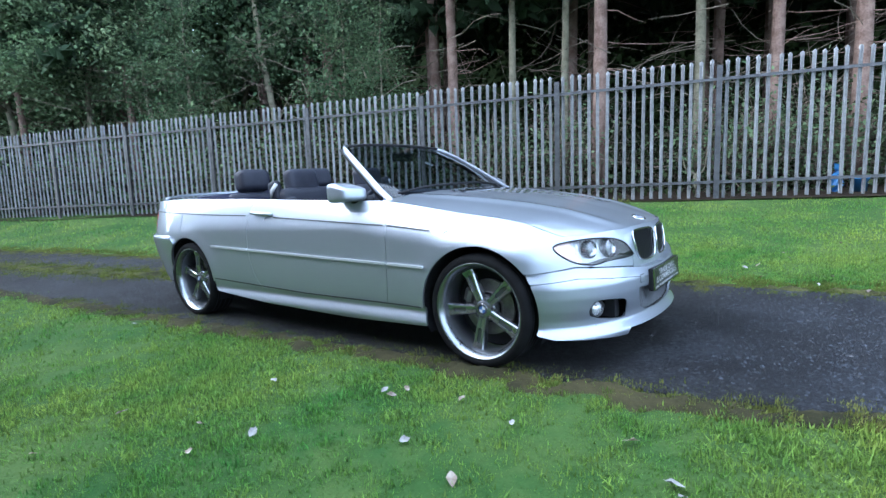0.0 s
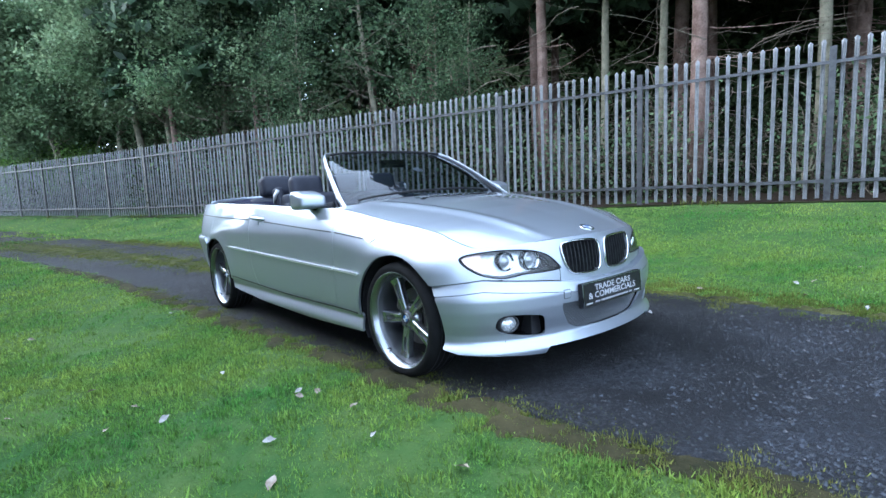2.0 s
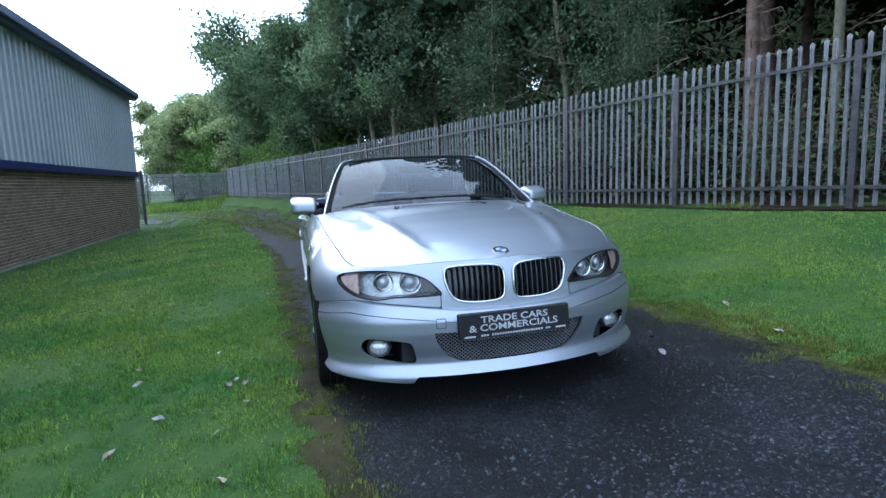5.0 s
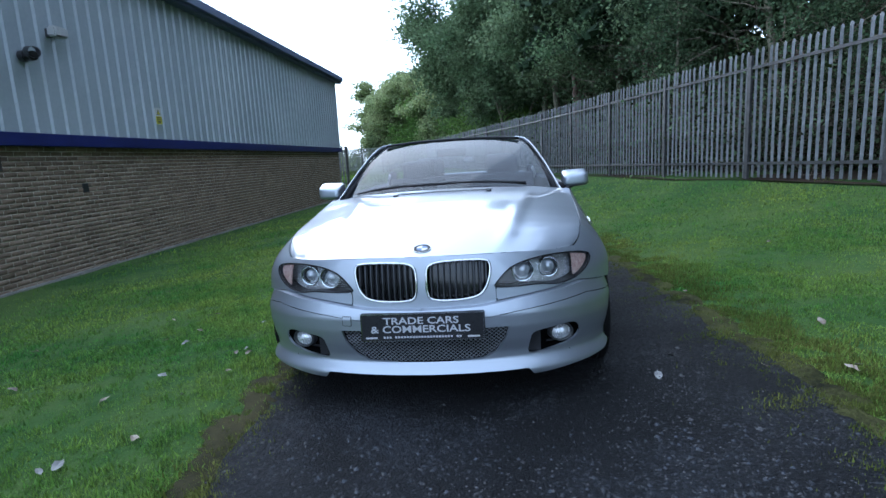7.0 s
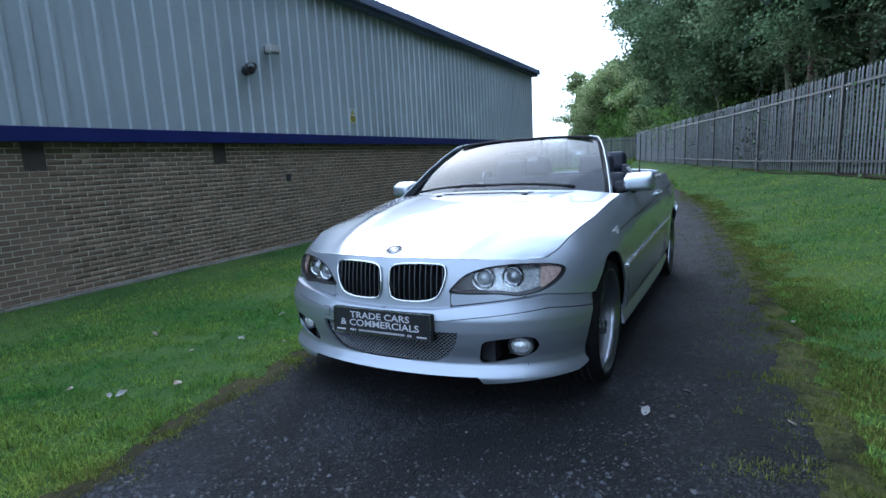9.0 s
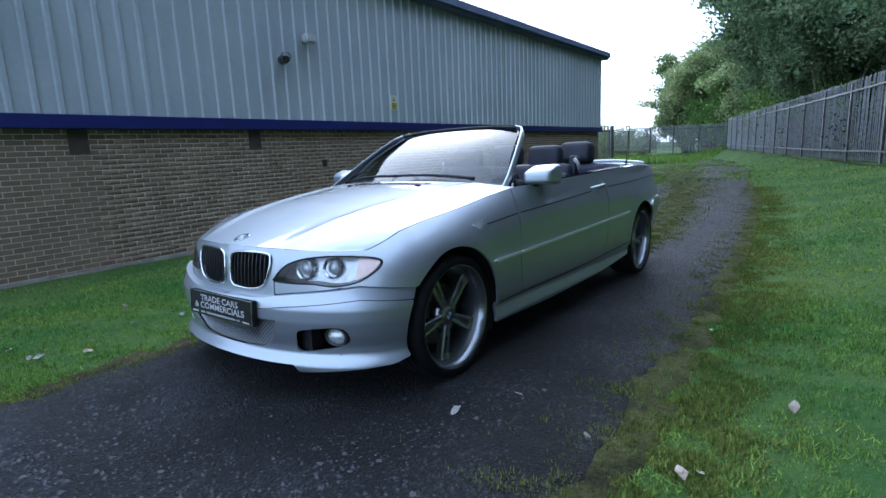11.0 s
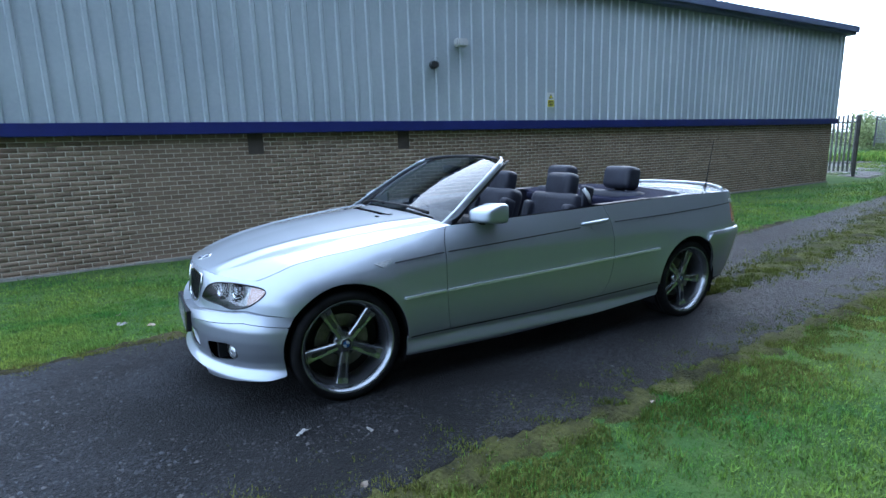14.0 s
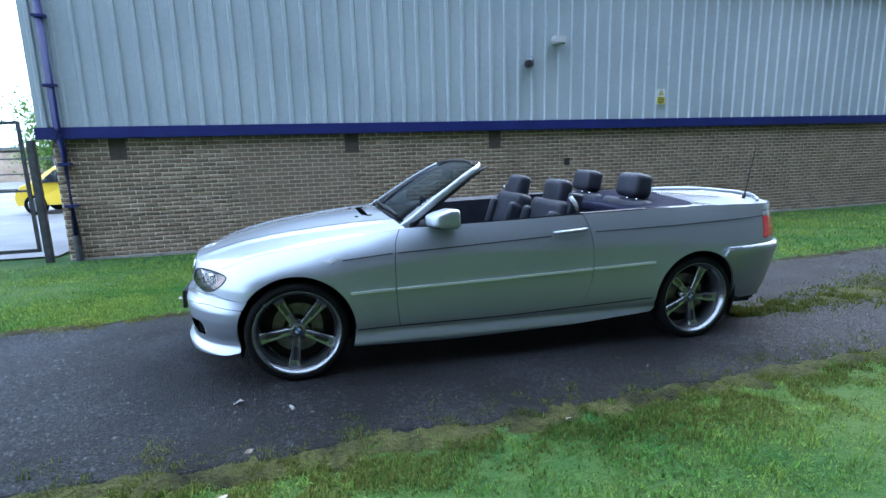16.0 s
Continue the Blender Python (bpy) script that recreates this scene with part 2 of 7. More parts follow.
def array_mesh(name, verts, faces, mat, parent=None, label="", smooth=False):
    """A mesh from numpy arrays of points and of faces with one corner count."""
    verts, faces = np.asarray(verts, dtype=np.float32), np.asarray(faces, dtype=np.int32)
    me = bpy.data.meshes.new(name)
    me.vertices.add(len(verts))
    me.vertices.foreach_set("co", verts.ravel())
    k = faces.shape[1]
    me.loops.add(faces.size)
    me.loops.foreach_set("vertex_index", faces.ravel())
    me.polygons.add(len(faces))
    me.polygons.foreach_set("loop_start", np.arange(0, faces.size, k, dtype=np.int32))
    me.update(calc_edges=True)
    me.materials.append(mat)
    if smooth:
        me.shade_smooth()
    ob = new(name, me)
    if parent:
        ob.parent = parent
    return tagged(ob, label)


def box(bm, x0, x1, y0, y1, z0, z1, bevel=0.0):
    made = bmesh.ops.create_cube(bm, size=1.0, matrix=Matrix.LocRotScale(((x0 + x1) / 2, (y0 + y1) / 2, (z0 + z1) / 2), None, (x1 - x0, y1 - y0, z1 - z0)))
    if bevel:
        edges = {e for v in made["verts"] for e in v.link_edges}
        bmesh.ops.bevel(bm, geom=list(edges), offset=bevel, segments=2, affect="EDGES")
    return bm


def boxed(*a, **k):
    return box(bmesh.new(), *a, **k)


def rod(bm, a, b, r0, r1=None, sides=8, cap=True):
    a, b = Vector(a), Vector(b)
    m = Matrix.Translation((a + b) / 2) @ (b - a).to_track_quat("Z", "Y").to_matrix().to_4x4()
    bmesh.ops.create_cone(bm, cap_ends=cap, segments=sides, radius1=r0, radius2=r0 if r1 is None else r1, depth=(b - a).length, matrix=m)
    return bm


def ring_points(bm, points, radii, sides=8, close=True):
    """A tube through points with a radius at each."""
    loops = []
    for i, p in enumerate(points):
        p = Vector(p)
        ahead = Vector(points[min(i + 1, len(points) - 1)]) - Vector(points[max(i - 1, 0)])
        q = ahead.to_track_quat("Z", "Y")
        loops.append([bm.verts.new(p + q @ Vector((radii[i] * math.cos(2 * math.pi * k / sides), radii[i] * math.sin(2 * math.pi * k / sides), 0))) for k in range(sides)])
    for a, b in zip(loops, loops[1:]):
        for k in range(sides):
            bm.faces.new((a[k], a[(k + 1) % sides], b[(k + 1) % sides], b[k]))
    if close:
        bm.faces.new(loops[-1])
        bm.faces.new(list(reversed(loops[0])))
    return bm


def lathe(bm, profile, m, sides=32):
    """Turns (radius, height) pairs round the z axis, placed by m."""
    loops = [[bm.verts.new(m @ Vector((r * math.cos(2 * math.pi * k / sides), r * math.sin(2 * math.pi * k / sides), h))) for k in range(sides)] for r, h in profile]
    for a, b in zip(loops, loops[1:]):
        for k in range(sides):
            bm.faces.new((a[k], a[(k + 1) % sides], b[(k + 1) % sides], b[k]))
    return bm


# ---- ground ----
def near_edge(x):
    """The track's edge on the building's side."""
    return np.interp(x, (-30, -26, -24, -21, -17, -12.4, -6.4, -2.5, 0, 1, 1.6, 4, 30), (-14, -9, -6, -3.9, -2.9, -2.15, -1.22, -1.0, -0.86, -0.8, -0.66, -0.62, -0.6))


def far_edge(x):
    """The track's edge on the fence's side."""
    return np.interp(x, (-60, -44, -32, -23.5, -15, -9.8, -4.3, -2, 0, 4, 30), (-14, -8, -3.4, -1.2, -0.1, 0.82, 1.36, 1.56, 1.69, 1.74, 1.8))


def fence_y(x):
    return 7.45 + 0.292 * x


def fence_base(x):
    return 0.50 + 0.012 * np.clip(x, -20, 10)


def track_level(x):
    return np.interp(x, (-60, -14, -6, 0, 3, 10, 60), (-0.22, -0.2, -0.12, 0.0, 0.06, 0.1, 0.1))


def ground_z(x, y):
    """Height of the ground: the track lies on a shelf between the falling lawn by the building and the rising one by the fence."""
    x, y = np.asarray(x, dtype=float), np.asarray(y, dtype=float)
    n, e, f, t, b = near_edge(np.clip(x, -24, 60)), far_edge(x), fence_y(x), track_level(x), fence_base(x)
    f = np.maximum(f, e + 1.5)
    low = -0.47 - 0.004 * np.clip(-x, 0, 25)
    down = np.clip((n - y) / np.maximum(n + 6.5, 0.5), 0, 1)
    z = t + 0.011 * np.clip(y, n, e)
    z = z + (low - z) * (down ** 1.15)
    up = np.clip((y - e) / (f - e), 0, 1)
    z = z + (b - z) * np.where(y > e, up ** 1.35, 0)
    z = z + np.clip(y - f, 0, 60) * 0.03
    return z


def soft_noise(x, y, scale, seed=0.0):
    return np.array([noise.noise(Vector((a * scale + seed, b * scale, seed))) for a, b in zip(np.ravel(x), np.ravel(y))]).reshape(np.shape(x))


def sheet(name, xs, ys, height, mat, parent=None):
    gx, gy = np.meshgrid(xs, ys, indexing="ij")
    verts = np.stack([gx, gy, height(gx, gy)], -1).reshape(-1, 3)
    a = (np.arange(len(xs) - 1)[:, None] * len(ys) + np.arange(len(ys) - 1)[None]).ravel()
    faces = np.stack([a, a + len(ys), a + len(ys) + 1, a + 1], -1)
    return array_mesh(name, verts, faces, mat, parent, smooth=True)


gx = np.concatenate([[-600, -300, -150, -90], np.arange(-60, -12, 1.5), np.arange(-12, 8, 0.25), np.arange(8, 31, 1.5), [60, 150, 300, 600]])
gy = np.concatenate([[-600, -300, -120, -60, -30, -18, -12], np.arange(-9, 9, 0.25), np.arange(9, 20, 1.0), [25, 40, 80, 160, 300, 600]])
ground = sheet("ground", gx, gy, lambda x, y: ground_z(x, y) + 0.018 * soft_noise(x, y, 0.9, 3.1) * (np.abs(x) < 40) - 0.02 * ((y > near_edge(x) + 0.15) & (y < far_edge(x) - 0.15)), grass_ground)
tagged(ground, "lawn of short green grass with bare patches, rising to the fence", "ground", kind="structure")

# The track: dark worn tarmac and grit, with a ragged edge against the lawns.
tx = np.concatenate([np.arange(-46, -12, 0.6), np.arange(-12, 6, 0.06), np.arange(6, 30.1, 1.0)])
tv = np.concatenate([np.linspace(0, 0.12, 10)[:-1], np.linspace(0.12, 0.88, 34), np.linspace(0.88, 1, 10)[1:]])
wob_n = 0.05 * soft_noise(tx, tx * 0, 1.6, 5.0) + 0.03 * soft_noise(tx, tx * 0, 6.0, 9.0)
wob_f = 0.06 * soft_noise(tx, tx * 0, 1.3, 15.0) + 0.035 * soft_noise(tx, tx * 0, 5.0, 19.0)
tn, tf = near_edge(tx) + wob_n, far_edge(tx) + wob_f
ty = tn[:, None] + (tf - tn)[:, None] * tv[None]
txx = np.repeat(tx[:, None], len(tv), 1)
tz = ground_z(txx, ty) + 0.012 + 0.006 * soft_noise(txx, ty, 2.5, 1.0) - 0.045 * ((tv[None] < 0.001) | (tv[None] > 0.999))
ta = (np.arange(len(tx) - 1)[:, None] * len(tv) + np.arange(len(tv) - 1)[None]).ravel()
road = array_mesh("road", np.stack([txx, ty, tz], -1).reshape(-1, 3), np.stack([ta, ta + len(tv), ta + len(tv) + 1, ta + 1], -1), tarmac, smooth=True)
tagged(road, "narrow dark track of worn damp tarmac and loose grit", "road", kind="structure")


def soil_edge(x0, edge, way, wide, seed, cover=None):
    """A ragged ribbon of bare mossy soil that laps over one edge of the track."""
    vx = np.arange(x0, 6, 0.035)
    out = 0.06 + wide + 0.5 * wide * soft_noise(vx, vx * 0, 0.9, seed) + 0.10 * soft_noise(vx, vx * 0, 4.0, seed + 4)
    vv = np.linspace(0, 1, 9)
    vy = edge(vx)[:, None] - way * 0.14 + way * (0.14 + out)[:, None] * vv[None]
    vxx = np.repeat(vx[:, None], 9, 1)
    vz = ground_z(vxx, vy) + 0.016 + 0.026 * soft_noise(vxx, vy, 6.0, 2.0) + 0.022 * soft_noise(vxx, vy, 17.0, 6.0) - 0.05 * np.abs(2 * vv[None] - 1) ** 2.2
    va = (np.arange(len(vx) - 1)[:, None] * 9 + np.arange(8)[None]).ravel()
    faces = np.stack([va, va + 9, va + 10, va + 1], -1)
    verge = array_mesh("verge", np.stack([vxx, vy, vz], -1).reshape(-1, 3), faces if way > 0 else faces[:, ::-1], cover or moss_soil, smooth=True)
    return tagged(verge, "mossy bare soil along the edge of the track", "ground", kind="structure")


soil_edge(-16, far_edge, 1, 0.13, 31.0, moss_green)
soil_edge(-9, near_edge, -1, 0.13, 47.0)


# ---- the industrial building ----
WALL_TURN = Matrix.Translation((0, -6.55, 0)) @ Matrix.Rotation(math.atan(0.03), 4, "Z")
X0, X1 = -22.13, 4.05
building = thing("industrial_building", (0, 0, 0), "long industrial shed of brown brick below grey ribbed metal cladding", "building", turn=WALL_TURN)

# Brick plinth: a mortar core whose courses stand proud of the joints.
bm = bmesh.new()
box(bm, X0 + 0.14, X1 - 0.15, -14.0, -0.005, -0.9, 1.62)
brick_wall = part("brick_wall", bm, mortar, building, "wall core with pale recessed mortar joints")

for k in range(18):
    a = X0 + 0.14 + k * 1.44
    zk = float(ground_z(a, -6.5)) + 0.035
    part("footing", boxed(a, min(a + 1.435, X1 - 0.15), 0.0, 0.06, zk - 0.3, zk + 0.012 * (k % 2), bevel=0.008), concrete, building, "pale concrete footing")

# Ribbed cladding sheet, ribs 0.30 m apart, closing the long side and both ends.
pts, x, k = [], X0, 0
while x < X1 - 0.02:
    for dx, dy in ((0.0, 0.0), (0.205, 0.0), (0.225, 0.036), (0.28, 0.036)):
        if x + dx <= X1:
            pts.append((x + dx, 0.07 + dy))
    x += 0.30
pts.append((X1, 0.07))
bm = bmesh.new()
low = [bm.verts.new((px, py, 1.80)) for px, py in pts]
high = [bm.verts.new((px, py, 4.80)) for px, py in pts]
for i in range(len(pts) - 1):
    bm.faces.new((low[i], low[i + 1], high[i + 1], high[i]))
for xe, s in ((X0, 1), (X1, -1)):
    y = 0.07
    row = []
    while y > -14:
        row += [(xe, y), (xe, y - 0.235), (xe - s * 0.032, y - 0.25), (xe - s * 0.032, y - 0.285)]
        y -= 0.30
    lo = [bm.verts.new((a, b, 1.80)) for a, b in row]
    hi = [bm.verts.new((a, b, 4.80)) for a, b in row]
    for i in range(len(row) - 1):
        bm.faces.new((lo[i], lo[i + 1], hi[i + 1], hi[i]))
cladding = part("cladding", bm, cladding_paint, building, "grey-blue ribbed metal cladding")
backing = part("cladding_backing", boxed(X0 + 0.02, X1 - 0.02, -13.9, 0.03, 1.7, 4.8), cladding_paint, building)

bm = boxed(X0 - 0.02, X1 + 0.03, -0.02, 0.125, 1.605, 1.795, bevel=0.006)
box(bm, X1 - 0.01, X1 + 0.045, -14, -0.03, 1.605, 1.795)
box(bm, X0 - 0.045, X0 + 0.0, -14, -0.03, 1.605, 1.795)
band = part("drip_band", bm, band_paint, building, "deep blue painted metal flashing")
soffit = part("soffit", boxed(X0 + 0.1, X1 - 0.1, -0.2, 0.06, 1.60, 1.63), steel_dark, building)

# Eaves fascia with the ends of the roof sheet showing above it.
bm = boxed(X0 - 0.25, X1 + 0.2, -0.2, 0.30, 4.72, 4.98, bevel=0.01)
box(bm, X0 - 0.29, X1 + 0.24, 0.30, 0.38, 4.80, 5.0, bevel=0.015)
fascia = part("fascia", bm, fascia_paint, building, "dark blue eaves fascia and gutter")
bm = bmesh.new()
xs = np.arange(X0 - 0.3, X1 + 0.3, 0.075)
hs = 0.035 * (np.arange(len(xs)) % 4 < 2)
edge = [(bm.verts.new((a, 0.36, 4.985 + h)), bm.verts.new((a, -7.0, 5.55 + h)), bm.verts.new((a, -14.2, 4.985 + h))) for a, h in zip(xs, hs)]
for a, b in zip(edge, edge[1:]):
    bm.faces.new((a[0], b[0], b[1], a[1]))
    bm.faces.new((a[1], b[1], b[2], a[2]))
for xe in (X0, X1):
    bm.faces.new([bm.verts.new(v) for v in ((xe, 0.1, 4.75), (xe, -14, 4.75), (xe, -14, 4.985), (xe, -7, 5.5), (xe, 0.1, 4.985))])
roof = part("roof", bm, fascia_paint, building, "low-pitched roof of dark ribbed sheet")

bm = bmesh.new()
ring_points(bm, [(3.73, 0.17, 4.75), (3.73, 0.17, 1.78), (3.73, 0.17, 1.62), (3.73, 0.075, 1.45), (3.73, 0.075, 0.0)], [0.055] * 5, 10)
downpipe = part("downpipe", bm, band_paint, building, "blue downpipe", smooth=True)
for z, dy in ((3.5, 0.1), (2.45, 0.1), (1.2, 0.0), (0.5, 0.0)):
    part("pipe_bracket", boxed(3.64, 3.82, 0.0 + dy, 0.14 + dy, z - 0.02, z + 0.02), band_paint, downpipe)
part("pipe_shoe", rod(bmesh.new(), (3.73, 0.075, 0.0), (3.73, 0.075, -0.55), 0.06, sides=10), steel_dark, building)
for px in (-3.97, -1.04, 2.94):
    part("infill_block", boxed(px - 0.13, px + 0.13, -0.05, 0.006, 1.25, 1.60), infill_dark, building, "darker infill block under the flashing")
bm = boxed(-5.70, -5.57, -0.03, 0.008, 0.85, 1.0)
part("wall_vent", bm, black_plastic, building, "small black wall vent")

# Fittings on the cladding.
cam_root = thing("security_camera", (0, 0, 0), "small dark dome security camera on the cladding", "security camera", turn=WALL_TURN @ pose(-4.66, 0.11, 2.90) @ Matrix.Scale(1.35, 4))
part("mount", rod(bmesh.new(), (0, -0.01, 0.0), (0, 0.05, 0), 0.06, sides=14), steel_dark, cam_root)
part("camera_body", rod(bmesh.new(), (-0.02, 0.05, 0.0), (0.08, 0.20, -0.02), 0.055, 0.05, sides=14), black_plastic, cam_root)
part("hood", rod(bmesh.new(), (0.03, 0.12, 0.03), (0.10, 0.24, 0.01), 0.065, 0.06, sides=14, cap=False), steel_dark, cam_root)
lamp_root = thing("wall_lamp", (0, 0, 0), "small pale grey floodlight on the cladding", "lamp", turn=WALL_TURN @ pose(-5.26, 0.10, 3.35) @ Matrix.Scale(1.3, 4))
part("bracket", boxed(-0.03, 0.03, -0.02, 0.06, -0.05, 0.05), steel_dark, lamp_root)
part("lamp_body", boxed(-0.12, 0.10, 0.05, 0.17, -0.06, 0.06, bevel=0.02), white_plastic, lamp_root)
sign_root = thing("warning_sign", (0, 0, 0), "small white and yellow warning sign on the cladding", "sign", turn=WALL_TURN @ pose(-7.86, 0.108, 2.26))
part("plate", boxed(-0.11, 0.11, 0, 0.006, -0.165, 0.165), sign_white, sign_root)
part("yellow_field", boxed(-0.10, 0.10, 0.006, 0.008, -0.155, 0.0), sign_yellow, sign_root)
bm = bmesh.new()
tri = [bm.verts.new(v) for v in ((-0.065, 0.0085, 0.03), (0.065, 0.0085, 0.03), (0, 0.0085, 0.145))]
bm.faces.new(tri)
part("triangle", bm, sign_black, sign_root)
bm = bmesh.new()
tri = [bm.verts.new(v) for v in ((-0.047, 0.0105, 0.041), (0.047, 0.0105, 0.041), (0, 0.0105, 0.124))]
bm.faces.new(tri)
part("triangle_field", bm, sign_yellow, sign_root)
for z, w in ((-0.03, 0.075), (-0.065, 0.085), (-0.10, 0.08), (-0.13, 0.05)):
    part("text_bar", boxed(-w, w, 0.008, 0.0095, z - 0.009, z + 0.009), sign_black, sign_root)


# ---- palisade fence ----
FENCE_DIR = Vector((1, 0.292, 0)).normalized()
FENCE_TURN = math.degrees(math.atan(0.292))
POST_X = [-0.22 - 2.64 * k for k in range(-4, 19)]


def pale_mesh(height, wide=0.060):
    """A W-section pale with a three-pointed head, standing on its foot, its flutes towards -y."""
    w = wide / 2
    section = [(-w, 0.006), (-w * 0.62, -0.010), (-w * 0.16, 0.006), (w * 0.16, 0.006), (w * 0.62, -0.010), (w, 0.006)]
    bm = bmesh.new()
    foot = [bm.verts.new((a, b, 0)) for a, b in section]
    top = [bm.verts.new((a, b, height - 0.10)) for a, b in section]
    for i in range(5):
        bm.faces.new((foot[i], foot[i + 1], top[i + 1], top[i]))
    tips = [bm.verts.new(v) for v in ((-w * 1.15, 0.012, height - 0.035), (0, 0.0, height), (w * 1.15, 0.012, height - 0.035))]
    for f in ((top[0], top[1], tips[0]), (top[1], top[2], tips[1]), (top[1], tips[1], tips[0]), (top[2], top[3], tips[1]), (top[3], top[4], tips[1]), (top[4], top[5], tips[2]), (top[4], tips[2], tips[1])):
        bm.faces.new(f)
    return bm


fence = thing("palisade_fence", (0, 0, 0), "tall galvanised steel palisade fence with pointed pales", "fence")
bm = pale_mesh(2.36)
pale = part("pale", bm, galvanised, fence)
pale_data = pale.data
rest_v, rest_f, count = [], [], 0
pv = np.array([v.co[:] for v in pale_data.vertices])
pf = [tuple(p.vertices) for p in pale_data.polygons]
random.seed(4)
post_bm = boxed(-0.045, 0.045, -0.062, -0.008, -0.3, 2.30, bevel=0.004)
post = part("post", post_bm, rail_steel, fence)
post.matrix_world = pose(0, 0, -50)
first_pale, posts = True, []
for i, px in enumerate(POST_X):
    py, pz = fence_y(px), fence_base(px)
    ob = post if i == 0 else new("post", post.data)
    ob.parent = fence
    ob.matrix_world = pose(px, py, pz - 0.02, 0, 0, FENCE_TURN)
    if i + 1 == len(POST_X):
        break
    qx = POST_X[i + 1]
    for zr in (0.30, 2.05):
        a = Vector((px, fence_y(px) + 0.0, pz + zr))
        b = Vector((qx, fence_y(qx) + 0.0, fence_base(qx) + zr))
        bm = bmesh.new()
        box(bm, 0, (b - a).length, 0.046, 0.052, -0.024, 0.024)
        box(bm, 0, (b - a).length, 0.012, 0.046, 0.018, 0.024)
        rail = part("rail", bm, rail_steel, fence)
        rail.matrix_world = Matrix.Translation(a) @ (b - a).to_track_quat("X", "Z").to_matrix().to_4x4()
    for j in range(17):
        k = (j + 0.75) / 17.5
        x = px + (qx - px) * k
        base = fence_base(x) + 0.03 + random.uniform(-0.012, 0.012)
        m = pose(x, fence_y(x) - 0.004, base, random.uniform(-0.5, 0.5), random.uniform(-0.5, 0.5), FENCE_TURN + random.uniform(-3, 3))
        if -16.2 < x < 8 and count < 300:
            ob = pale if first_pale else new("pale", pale_data)
            first_pale = False
            ob.parent = fence
            ob.matrix_world = m
            count += 1
        else:
            rest_f += [tuple(a + len(pv) * len(rest_v) for a in f) for f in pf]
            rest_v.append((np.array(m.to_3x3()) @ pv.T).T + np.array(m.translation))


def pydata_part(name, verts, faces, mat, parent, label="", kind=""):
    me = bpy.data.meshes.new(name)
    me.from_pydata([tuple(v) for v in verts], [], faces)
    me.materials.append(mat)
    ob = new(name, me)
    ob.parent = parent
    return tagged(ob, label, kind=kind)


pydata_part("paling", np.concatenate(rest_v), rest_f, galvanised_rest, fence, "row of pales further along the fence", "stuff")

# The cross fence that closes the far end of the lane, and the short run beside the building's rear corner.
cross = thing("palisade_cross_fence", (0, 0, 0), "galvanised palisade fence closing the far end of the lane", "fence")


def fence_run(owner, a, b, height):
    a, b = Vector(a), Vector(b)
    turn = math.degrees(math.atan2(b.y - a.y, b.x - a.x))
    vs, fs = [], []
    n = int((b - a).length / 0.155)
    for j in range(n):
        p = a.lerp(b, (j + 0.5) / n)
        m = pose(p.x, p.y, p.z + random.uniform(-0.01, 0.01), 0, 0, turn + 180)
        fs += [tuple(c + len(pv) * len(vs) for c in f) for f in pf]
        vs.append((np.array(m.to_3x3()) @ (pv * (1.35, 1, height / 2.36)).T).T + np.array(m.translation))
    pydata_part("paling", np.concatenate(vs), fs, galvanised_rest, owner, kind="stuff")
    for zr in (0.36, height - 0.3):
        rail = part("rail", rod(bmesh.new(), a + Vector((0, 0, zr)), b + Vector((0, 0, zr)), 0.022, sides=4), rail_steel, owner)
    k = max(1, round((b - a).length / 2.75))
    for j in range(k + 1):
        p = a.lerp(b, j / k)
        part("post", boxed(p.x - 0.05, p.x + 0.05, p.y - 0.05, p.y + 0.05, p.z - 0.3, p.z + height - 0.05), rail_steel, owner)


ex = POST_X[-1]
fence_run(cross, (ex, fence_y(ex), 0.12), (-53.2, -18.4, 0.25), 2.2)
corner_run = thing("palisade_side_fence", (0, 0, 0), "short run of dark palisade fence by the shed corner", "fence")
fence_run(corner_run, (-25.4, -7.8, -0.36), (-24.6, -13.0, -0.4), 2.35)


# ---- the wood behind the fence ----
rng = np.random.default_rng(11)


def quads_from(centres, size, aspect=0.6, up=0.9):
    """A leaf, a bent diamond of two triangles, at every centre, turned at random."""
    n = len(centres)
    c = rng.normal(size=(n, 3)) * 0.8 + np.array((0, 0, up))
    c /= np.linalg.norm(c, axis=1)[:, None]
    a = np.cross(c, rng.normal(size=(n, 3)))
    a /= np.linalg.norm(a, axis=1)[:, None] + 1e-9
    b = np.cross(c, a)
    s = size * rng.uniform(0.6, 1.25, n)[:, None]
    v = np.stack([centres - a * s, centres + b * s * aspect + c * s * 0.12, centres + a * s, centres - b * s * aspect + c * s * 0.12], 1).reshape(-1, 3)
    return v, np.arange(4 * n).reshape(-1, 4)


def wander(start, ahead, length, steps, bend, lift=0.0):
    pts, d = [Vector(start)], Vector(ahead).normalized()
    for _ in range(steps):
        d = (d + Vector(rng.normal(size=3) * bend) + Vector((0, 0, lift))).normalized()
        pts.append(pts[-1] + d * (length / steps))
    return pts


